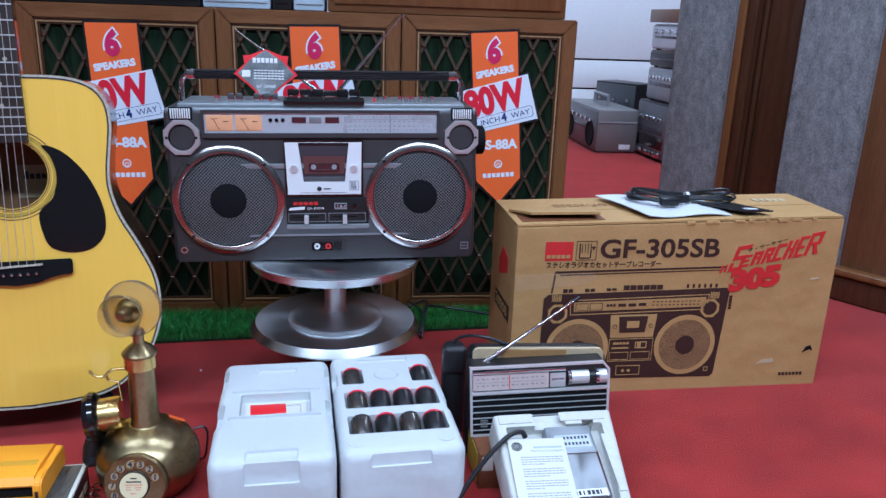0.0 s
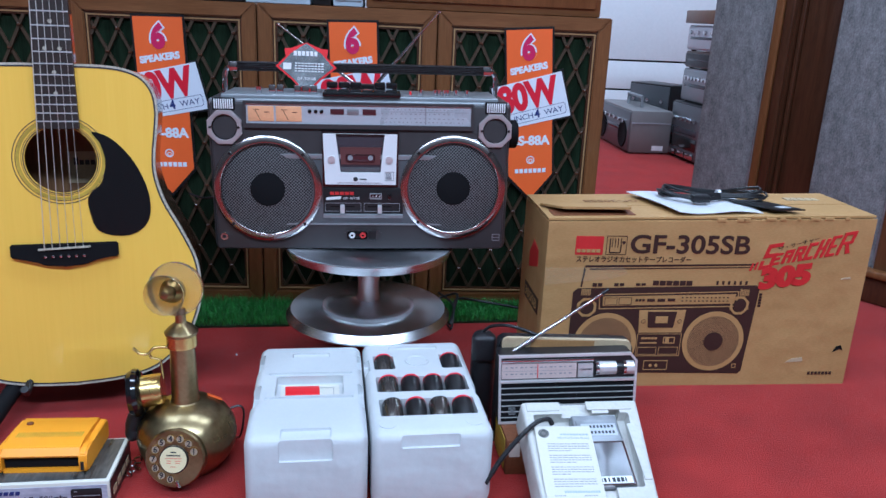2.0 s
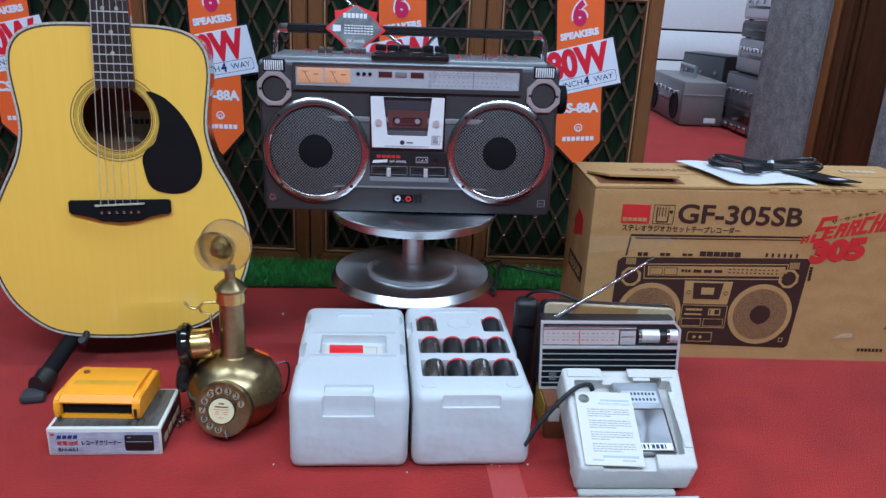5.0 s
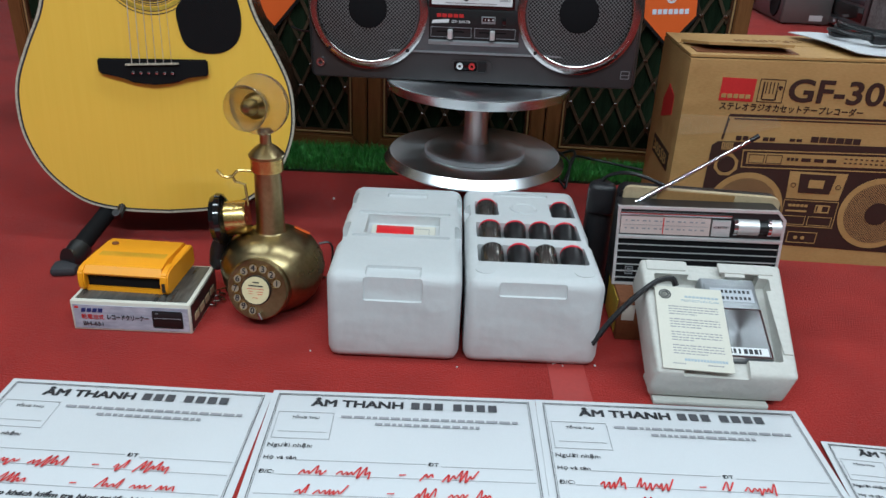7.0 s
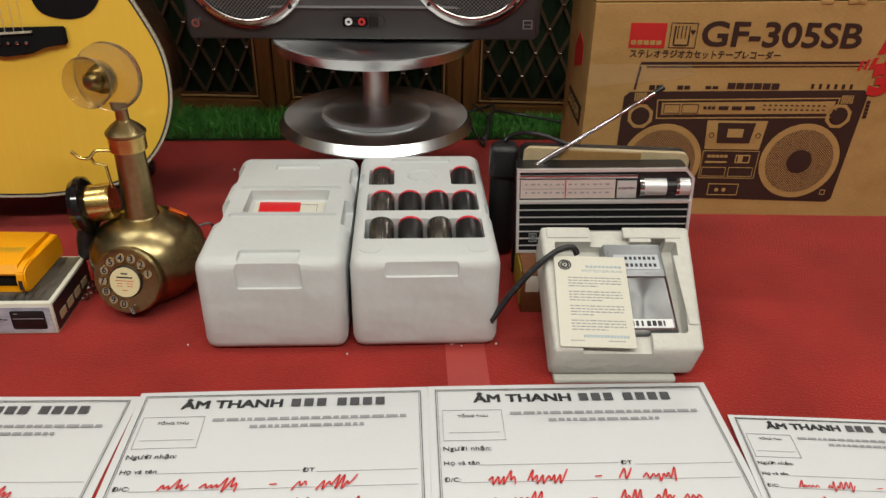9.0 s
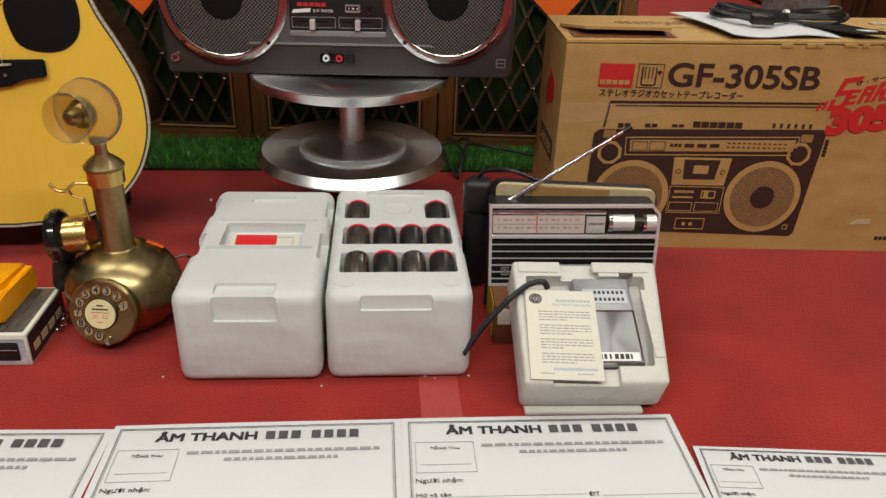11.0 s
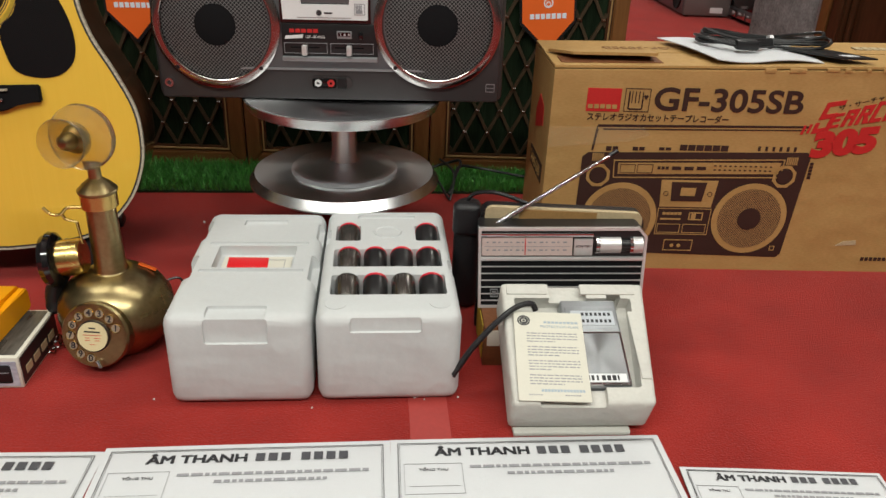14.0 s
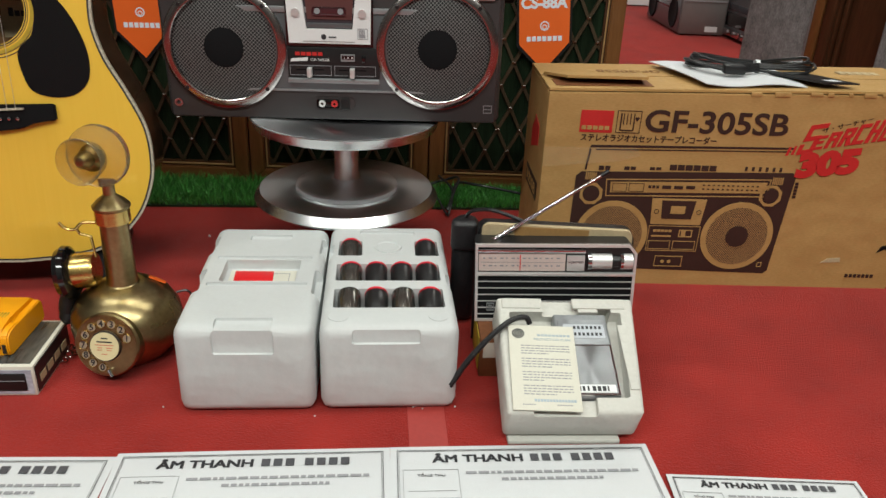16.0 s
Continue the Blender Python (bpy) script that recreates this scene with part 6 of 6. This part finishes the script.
solid("thin_black_lead", bm, M_black, Matrix(), "thin black lead looped behind the boombox", "cable")


# ---- posters on the loudspeakers ----
def poster(m):
    t = thing("paper_poster", m, "orange and white arrow shaped loudspeaker poster", "poster", "loudspeaker posters")
    bm = bmesh.new()
    prism(bm, [(-0.0040, 0.0050), (0.1030, 0.0050), (0.1060, -0.315), (0.0530, -0.374), (-0.0010, -0.318)], 0.0012, 0.003)
    c, s = math.cos(radians(11)), math.sin(radians(11))
    R = lambda x, z: (0.052 + c * x - s * z, -0.150 + s * x + c * z)
    prism(bm, [R(-0.085, -0.052), R(0.085, -0.055), R(0.082, 0.052), R(-0.082, 0.050)], 0.0011, 0.0028)
    part("backing", bm, M_black, t, "black border")
    bm = bmesh.new()
    prism(bm, [(0.0, 0.0), (0.0985, 0.0), (0.1015, -0.312), (0.0525, -0.366), (0.0035, -0.314)], 0.0004, 0.0014)
    part("orange_sheet", bm, M_orange, t)
    bm = bmesh.new()
    prism(bm, [R(-0.081, -0.048), R(0.081, -0.050), R(0.078, 0.048), R(-0.078, 0.046)], -0.0004, 0.0006)
    part("white_band", bm, M_postwhite, t, "white tilted band")
    lettering("lettering", "6", 0.064, M_postwhite, t, front_at(0.0480, 0.0002, -0.0600), 0.036, bold=0.0065, align="CENTER")
    lettering("lettering", "6", 0.064, M_pink, t, front_at(0.0480, -0.0001, -0.0600), 0.029, bold=0.0036, align="CENTER")
    lettering("lettering", "SPEAKERS", 0.0185, M_postwhite, t, front_at(0.0095, 0.0002, -0.0930) @ pose(0, 0, 0, 0, 0, 9), 0.082, bold=0.0011)
    B = front_at(0.052, -0.0006, -0.150) @ pose(0, 0, 0, 0, 0, 11)
    lettering("lettering", "80W", 0.078, M_crimson, t, B @ pose(-0.068, -0.0125, 0), 0.134, bold=0.0038)
    bm = bmesh.new()
    o = [(-0.068, -0.042), (0.071, -0.042), (0.074, -0.038), (0.074, -0.022), (0.071, -0.018), (-0.068, -0.018), (-0.071, -0.022), (-0.071, -0.038)]
    hollow(bm, o, [(x * 0.988, -0.030 + (z + 0.030) * 0.93) for x, z in o], -0.0004, 0.0002)
    part("outline", bm, M_navy, t, "", pose(0.052, -0.0003, -0.150, 0, -11, 0))
    lettering("lettering", "12 INCH", 0.0170, M_navy, t, B @ pose(-0.066, -0.0360, 0), 0.062)
    lettering("lettering", "4", 0.0240, M_navy, t, B @ pose(0.004, -0.0375, 0), 0.012, bold=0.0010)
    lettering("lettering", "WAY", 0.0170, M_navy, t, B @ pose(0.025, -0.0360, 0), 0.042)
    lettering("lettering", "CS-88A", 0.0280, M_postwhite, t, front_at(0.0060, 0.0002, -0.2450), 0.090, bold=0.0012)
    bm = bmesh.new()
    hollow(bm, disc(0.0525, -0.2790, 0.0090, 28), disc(0.0525, -0.2790, 0.0068, 28), 0.0, 0.0008)
    hollow(bm, disc(0.0525, -0.2810, 0.0046, 20), disc(0.0525, -0.2810, 0.0030, 20), 0.0, 0.0008)
    part("maker_emblem", bm, M_postwhite, t, "pale round maker emblem")
    for k in range(7):
        bm = bmesh.new()
        box(bm, 0.0180 + 0.0102 * k, 0.0258 + 0.0102 * k, 0.0, 0.0008, -0.3080, -0.2985)
        part("maker_bar", bm, M_postwhite, t)
    return t


p0 = poster(pose(0.3080, 0.3985, 0.6220, 0, -4.0, 0))
copy_thing(p0, pose(-0.0640, 0.3985, 0.6235, 0, -1.5, 0))
copy_thing(p0, pose(-0.4590, 0.3985, 0.6190, 0, -1.0, 0))
copy_thing(p0, pose(-0.8880, 0.3985, 0.6180, 0, -2.0, 0))

# ---- hang tag on the handle ----
tag = thing("hang_tag", pose(-0.0780, 0.0420, 0.5520, -10, 0, 0) @ Matrix.Scale(0.93, 4), "silvery diamond hang tag with red border", "price tag")
bm = bmesh.new()
prism(bm, [(0.0, -0.047), (0.026, -0.019), (0.0535, 0.003), (0.036, 0.020), (0.038, 0.034), (0.026, 0.035), (0.0, 0.045), (-0.026, 0.035), (-0.038, 0.034), (-0.036, 0.020), (-0.0535, 0.003), (-0.026, -0.019)], 0.0, 0.0016)
part("border", bm, M_redtape, tag, "red border")
bm = bmesh.new()
prism(bm, [(0.0, -0.040), (0.024, -0.0165), (0.0475, 0.003), (0.027, 0.026), (0.0, 0.044), (-0.027, 0.026), (-0.0475, 0.003), (-0.024, -0.0165)], -0.0008, 0.001)
face = part("face", bm, M_tagface, tag, "glossy silver grey face")
bm = bmesh.new()
for r in range(4):
    for k in range(9):
        box(bm, -0.020 + 0.0058 * k, -0.0158 + 0.0058 * k, -0.0014, -0.0006, 0.008 - 0.0045 * r, 0.0100 - 0.0045 * r)
box(bm, -0.040, -0.026, -0.0014, -0.0006, -0.002, 0.009)
for k in range(6):
    box(bm, -0.022 + 0.0072 * k, -0.0165 + 0.0072 * k, -0.0014, -0.0006, 0.022, 0.030)
part("printed_block", bm, M_white, face)
lettering("lettering", "GF-305SB", 0.0070, M_white, face, front_at(-0.0160, -0.0012, -0.0200), 0.032)
bm = bmesh.new()
tube(bm, smooth_line([(0, 0.002, 0.042), (0.004, 0.012, 0.055), (0.0, 0.034, 0.040)], 4), 0.0008, 6)
part("string", bm, M_blackmatte, tag)


# ---- order forms on the carpet ----
M_darkgrey = mat("printed_black", (0.07, 0.07, 0.08), 0.6, 0, 0.3, 200, 900, 0.0)


def order_form(m, w, h, words, label, scale=1.0):
    t = thing("order_form", m, label, "paper form", "order forms on the carpet")
    bm = bmesh.new()
    n = 12
    top = [[bm.verts.new((w * i / n, -h * k / 8, 0.0008 + 0.0010 * (1 + math.sin(5 * i / n + 2.2 * k / 8)) * (i / n) * (1 - i / n))) for k in range(9)] for i in range(n + 1)]
    fs = [bm.faces.new((top[i][k], top[i][k + 1], top[i + 1][k + 1], top[i + 1][k])) for i in range(n) for k in range(8)]
    ex = bmesh.ops.extrude_face_region(bm, geom=fs)
    for v in ex["geom"]:
        if isinstance(v, bmesh.types.BMVert):
            v.co.z = 0.0003
    part("sheet", bm, M_paper, t)
    S, zt = scale, 0.0022

    def flat(pts_list, mt, name, zz=zt, holes=()):
        bm = bmesh.new()
        for x0, x1, y0, y1 in pts_list:
            box(bm, x0, x1, y0, y1, zz, zz + 0.0003)
        return tagged(part(name, bm, mt, t), kind="stuff")

    b0, b1 = 0.0075 * S, 0.0095 * S
    lines = []
    for b, k in ((b0, 0.0006), (b1, 0.0003)):
        lines += [(b, w - b, -b - k, -b), (b, w - b, -h + b, -h + b + k), (b, b + k, -h + b, -b), (w - b - k, w - b, -h + b, -b)]
    flat(lines, M_ink, "border_print")
    # heading: bold serif name, as bars letter by letter
    x, bars = 0.047 * S, []
    lettering("lettering", "ÂM THANH", 0.0165 * S, M_ink, t, pose(x, -0.0275 * S, zt), 0.102 * S, bold=0.00055 * S)
    x += 0.110 * S
    for word in (3, 4):
        for k in range(word):
            lw = 0.0093 * S
            bars += [(x, x + 0.0094 * S, -0.0275 * S, -0.0160 * S)]
            x += lw + 0.0037 * S
        x += 0.0078 * S
    flat(bars, M_darkgrey, "heading_print")
    rnd = random.Random(2)
    bars = []
    for y, x0, x1 in ((-0.0470, 0.082, 0.274), (-0.0575, 0.120, 0.232)):
        x = x0
        while x < x1:
            l = rnd.uniform(0.004, 0.012)
            bars.append((x * S, min(x + l, x1) * S, y * S, (y + 0.0038) * S))
            x += l + 0.0022
    flat(bars, M_greyink, "address_print")
    bx = (0.0135 * S, 0.074 * S, -0.083 * S, -0.0395 * S)
    k = 0.0004
    flat([(bx[0], bx[1], bx[3] - k, bx[3]), (bx[0], bx[1], bx[2], bx[2] + k), (bx[0], bx[0] + k, bx[2], bx[3]), (bx[1] - k, bx[1], bx[2], bx[3]), (0.019 * S, 0.069 * S, -0.0722 * S, -0.0719 * S)], M_greyink, "total_box")
    for body, x, y, sz, wd in (("TỔNG THU", 0.029, -0.0500, 0.0048, 0.030), ("Người nhận:", 0.012, -0.0960, 0.0078, 0.046), ("Họ và tên", 0.012, -0.1145, 0.0072, 0.033), ("ĐT", 0.178, -0.1175, 0.0068, 0.011), ("Đ/C:", 0.012, -0.1350, 0.0072, 0.015)):
        lettering("lettering", body, sz * S, M_ink, t, pose(x * S, y * S, zt), wd * S)
    dots = [(x * S, x2 * S, y * S, (y + 0.0003) * S) for x, x2, y in ((0.046, 0.176, -0.1155), (0.191, 0.284, -0.1180), (0.028, 0.284, -0.1365), (0.014, 0.284, -0.1630), (0.014, 0.284, -0.196))]
    flat(dots, M_greyink, "ruled_print")
    # handwriting, as slanted red bars
    bm = bmesh.new()
    rr = random.Random(words)
    for y, spans in ((-0.1350, ((0.052, 0.078), (0.088, 0.122), (0.150, 0.157), (0.172, 0.184), (0.194, 0.226))), (-0.1610, ((0.052, 0.064), (0.070, 0.098), (0.140, 0.147), (0.166, 0.188), (0.198, 0.216), (0.224, 0.242)))):
        for a, b in spans:
            if b - a < 0.009:
                run = [(a, y + 0.003), (b, y + 0.0035)]
            else:
                run, x, high = [], a, False
                while x < b:
                    top = rr.choice((0.0050, 0.0060, 0.0125)) if high else rr.choice((-0.0008, 0.0003, 0.0008, -0.0045))
                    run.append((x + 0.35 * top, y + top))
                    x += rr.uniform(0.0018, 0.0034)
                    high = not high
                run = [(p.x, p.y) for p in smooth_line([(u, v, 0) for u, v in run], 3)]
            for (xa, ya), (xb, yb) in zip(run, run[1:]):
                d = Vector((xb - xa, yb - ya))
                nrm = Vector((-d.y, d.x)).normalized() * 0.00080
                v = [bm.verts.new((px * S, py * S, zt + 0.0004)) for px, py in ((xa - nrm.x, ya - nrm.y), (xb - nrm.x, yb - nrm.y), (xb + nrm.x, yb + nrm.y), (xa + nrm.x, ya + nrm.y))]
                bm.faces.new(v)
    tagged(part("handwriting", bm, M_redink, t, "red handwriting"), kind="stuff")
    # printed notes further down the form
    bars = []
    lettering("lettering", "( vui lòng cho khách kiểm tra hàng trước khi thanh toán)", 0.0080 * S, M_ink, t, pose(0.030 * S, -0.1770 * S, zt), 0.236 * S, shear=0.2, bold=0.00018 * S)
    for y, x0, x1, hgt in ((-0.1870, 0.060, 0.230, 0.0036),):
        x = x0
        while x < x1:
            l = rnd.uniform(0.004, 0.011)
            bars.append((x * S, min(x + l, x1) * S, y * S, (y + hgt) * S))
            x += l + 0.002
    flat(bars, M_darkgrey, "note_print")
    return t


FL = "white printed order form with red handwriting on carpet"
order_form(pose(-0.4650, -0.4780, 0.0, 0, 0, 2.6), 0.297, 0.21, 1, FL)
order_form(pose(-0.1685, -0.4605, 0.0010, 0, 0, 4.3), 0.297, 0.21, 2, FL)
order_form(pose(0.1280, -0.4390, 0.0020, 0, 0, 3.6), 0.297, 0.21, 3, FL)
order_form(pose(0.4340, -0.4720, 0.0030, 0, 0, -1.0), 0.212, 0.15, 4, "smaller white printed order form on the carpet", 0.714)
bm = bmesh.new()
box(bm, 0, 0.045, 0, 0.080, 0.0003, 0.0010)
solid("clear_tape_strip", bm, mat("dull_clear_tape", (0.33, 0.045, 0.04), 0.35, 0, 0.1, 30, 200, 0.02), pose(0.150, -0.436, 0, 0, 0, 4), "strip of clear tape on the red carpet", "tape")
bm = bmesh.new()
rr = random.Random(9)
for n in range(4):
    x, y = (rr.uniform(-0.15, 0.25), rr.uniform(-0.41, -0.34)) if n else (-0.224, 0.120)
    bmesh.ops.create_icosphere(bm, subdivisions=1, radius=0.0013 if n else 0.0024, matrix=pose(x, y, 0.001))
for n in range(6):
    bmesh.ops.create_icosphere(bm, subdivisions=1, radius=rr.uniform(0.001, 0.002), matrix=pose(0.150 + 0.058 * rr.random(), -0.366 + 0.012 * rr.random(), 0.002))
solid("foam_crumbs", bm, M_styro, Matrix(), "loose white foam crumbs on the carpet", "crumbs", kind="stuff")

# ---- tall cloth fronted loudspeakers at the side ----
DX, DY = 0.5547, -0.8321
ANG = math.degrees(math.atan2(DY, DX))


def tower(s0, cloth, post, depth, label, base):
    m = pose(1.273 + DX * s0, 0.480 + DY * s0, 0, 0, 0, ANG)
    t = thing("tower_loudspeaker", m, label, "loudspeaker", "cloth fronted loudspeakers")
    wd = cloth + post
    bm = bmesh.new()
    box(bm, 0.0, wd, 0.012, depth, 0.0, 1.25, 0.003)
    part("cabinet", bm, M_wooddark, t)
    bm = bmesh.new()
    box(bm, 0.004, cloth, -0.004, 0.013, 0.085, 1.22, 0.006, 3)
    part("grille_cloth", bm, M_greycloth, t, "grey woven grille cloth")
    bm = bmesh.new()
    box(bm, cloth + 0.001, cloth + post * 0.45, -0.008, 0.014, 0.085, 1.25, 0.003)
    part("front_post", bm, M_wood if post < 0.1 else M_woodred, t, "brown wooden front post")
    bm = bmesh.new()
    box(bm, cloth + post * 0.49, wd, -0.002, 0.014, 0.085, 1.25, 0.003)
    part("front_post", bm, M_wooddark, t, "dark brown front post")
    bm = bmesh.new()
    box(bm, cloth - 0.0015, cloth + 0.0015, -0.010, 0.0, 0.085, 1.22, 0.0007)
    part("welt", bm, M_silver, t, "pale edge cord")
    if base:
        bm = bmesh.new()
        box(bm, -0.004, wd + 0.004, -0.020, depth, 0.0, 0.068, 0.006, 3)
        part("plinth", bm, M_wooddark, t)
        bm = bmesh.new()
        box(bm, -0.008, wd + 0.006, -0.034, 0.02, 0.068, 0.088, 0.006, 3)
        part("plinth_moulding", bm, M_wood, t)
    return t


tower(-0.530, 0.185, 0.050, 0.30, "tall grey cloth loudspeaker with a brown wooden post", True)
tower(-0.178, 0.200, 0.260, 0.30, "tall grey cloth loudspeaker with a brown wooden plinth", True)
scr = thing("wooden_screen", pose(1.273 - DX * 0.292, 0.480 + -DY * 0.292, 0, 0, 0, ANG), "dark red brown wooden panel between loudspeakers", "screen")
bm = bmesh.new()
box(bm, 0.014, 0.112, 0.035, 0.28, 0.0, 1.25, 0.004)
part("panel", bm, M_wooddark, scr)
bm = bmesh.new()
box(bm, 0.0, 0.012, 0.028, 0.28, 0.0, 1.25, 0.003)
part("edge_strip", bm, M_wooddark, scr)


# ---- hi-fi sets at the far end ----
def hifi(name, m, w, d, h, body, face, label, cat, knobs, speaker=False, handle=False):
    """A set whose front looks to -y; w wide, d deep, h high."""
    t = thing(name, m, label, cat)
    bm = bmesh.new()
    box(bm, 0, w, 0.006, d, 0.006, h, 0.006)
    part("body", bm, body, t)
    bm = bmesh.new()
    box(bm, 0.008, w - 0.008, 0.0, 0.008, 0.014, h - 0.010, 0.002)
    part("front_panel", bm, face, t)
    for k in range(knobs):
        bm = bmesh.new()
        x = w * (0.16 + 0.68 * k / max(knobs - 1, 1))
        cyl(bm, (x, -0.012, h * 0.72), (x, 0.002, h * 0.72), min(0.010, h * 0.09), seg=16)
        part("knob", bm, M_chrome, t)
    bm = bmesh.new()
    box(bm, w * 0.12, w * 0.88, -0.002, 0.002, h * 0.46, h * 0.56, 0.001)
    part("tuning_scale", bm, M_window, t)
    if speaker:
        for x in (w * 0.18, w * 0.82):
            bm = bmesh.new()
            lathe(bm, [(0, 0.004), (h * 0.26, 0.002), (h * 0.29, 0.006), (h * 0.31, 0.0)], 32, Matrix.Translation((x, 0, h * 0.40)) @ Matrix.Rotation(radians(90), 4, "X"))
            part("speaker", bm, M_blackmatte, t)
    if handle:
        bm = bmesh.new()
        tube(bm, [(w * 0.3, d * 0.5, h - 0.004), (w * 0.3, d * 0.5, h + 0.055), (w * 0.7, d * 0.5, h + 0.055), (w * 0.7, d * 0.5, h - 0.004)], 0.009, 8)
        part("handle", bm, M_silver, t)
    for x in (0.03, w - 0.03):
        for y in (0.03, d - 0.03):
            bm = bmesh.new()
            cyl(bm, (x, y, 0.0), (x, y, 0.008), 0.012, seg=12)
            part("foot", bm, M_blackmatte, t)
    return t


s1 = hifi("stereo_set", pose(1.345, 3.200, 0, 0, 0, -90), 0.580, 0.225, 0.225, M_taupe, M_bluegrey, "silver portable stereo set standing on red carpet", "stereo", 6, True, True)
bm = bmesh.new()
box(bm, 0.5795, 0.5815, 0.130, 0.190, 0.020, 0.045)
part("side_label", bm, M_white, s1, "white label")
bm = bmesh.new()
box(bm, 0.5798, 0.5825, 0.008, 0.220, 0.158, 0.164)
part("side_groove", bm, M_greyink, s1)
s2 = hifi("stereo_set", pose(1.572, 2.655, 0, 0, 0, -87), 0.350, 0.26, 0.285, M_black, M_bluegrey, "dark stereo set with silver knobs on red carpet", "stereo", 6)
bm = bmesh.new()
for k in range(3):
    box(bm, 0.03 + 0.10 * k, 0.11 + 0.10 * k, -0.010, 0.002, 0.018, 0.048, 0.004)
part("deck_button", bm, M_chrome, s2)
bm = bmesh.new()
box(bm, 0.03, 0.32, -0.003, 0.002, 0.06, 0.12, 0.003)
part("deck_window", bm, M_blackgloss, s2)
hifi("amplifier", pose(1.600, 2.640, 0.285, 0, 0, -87), 0.330, 0.22, 0.165, M_silver, M_silver, "silver amplifier standing on a stereo set", "amplifier", 7)
hifi("amplifier", pose(1.600, 2.640, 0.450, 0, 0, -87), 0.330, 0.22, 0.085, M_wooddark, M_black, "dark wooden amplifier on another amplifier", "amplifier", 0)
hifi("tape_deck", pose(1.600, 2.640, 0.535, 0, 0, -87), 0.330, 0.22, 0.125, M_skyblue, M_dial, "pale glass fronted tape deck in the stack", "tape deck", 4)
bm = bmesh.new()
box(bm, -0.012, 0.345, -0.015, 0.24, 0.0, 0.062, 0.004)
solid("turntable_plinth", bm, M_woodred, pose(1.600, 2.640, 0.668, 0, 0, -87), "brown wooden turntable plinth on the stack", "turntable")
hifi("radio_cassette", pose(1.505, 3.180, 0, 0, 0, -60), 0.30, 0.18, 0.335, M_black, M_bluegrey, "dark radio cassette standing near the wall", "radio", 3)

# ---- things on top of the lattice loudspeakers ----
up = 0.6555
bm = bmesh.new()
box(bm, 0.0, 0.505, 0.0, 0.26, 0.0, 0.45, 0.004)
top1 = solid("wooden_cabinet", bm, M_woodx, pose(0.012, 0.435, up), "brown wooden cabinet standing on the loudspeakers", "cabinet")
bm = bmesh.new()
box(bm, 0.012, 0.493, -0.006, 0.002, 0.016, 0.43, 0.003)
part("door", bm, M_wood, top1)
for nm, x0, x1, mt, lb, ct in (("amplifier", -0.560, -0.245, M_black, "black amplifier on top of a loudspeaker", "amplifier"), ("white_box", -0.240, -0.105, M_skyblue, "pale blue white box on top of a loudspeaker", "box"), ("dark_box", -0.100, -0.062, M_black, "dark box on top of a loudspeaker", "box"), ("white_box", -0.058, 0.006, M_skyblue, "pale blue white box on top of a loudspeaker", "box"), ("amplifier", -0.900, -0.580, M_blackmatte, "black amplifier on top of a loudspeaker", "amplifier")):
    t = thing(nm, pose(x0, 0.445, up), lb, ct)
    bm = bmesh.new()
    box(bm, 0, x1 - x0, 0.004, 0.24, 0.0, 0.16, 0.004)
    part("body", bm, mt, t)
    bm = bmesh.new()
    box(bm, 0.004, x1 - x0 - 0.004, 0.0, 0.006, 0.012, 0.150, 0.002)
    part("front_panel", bm, mt, t)
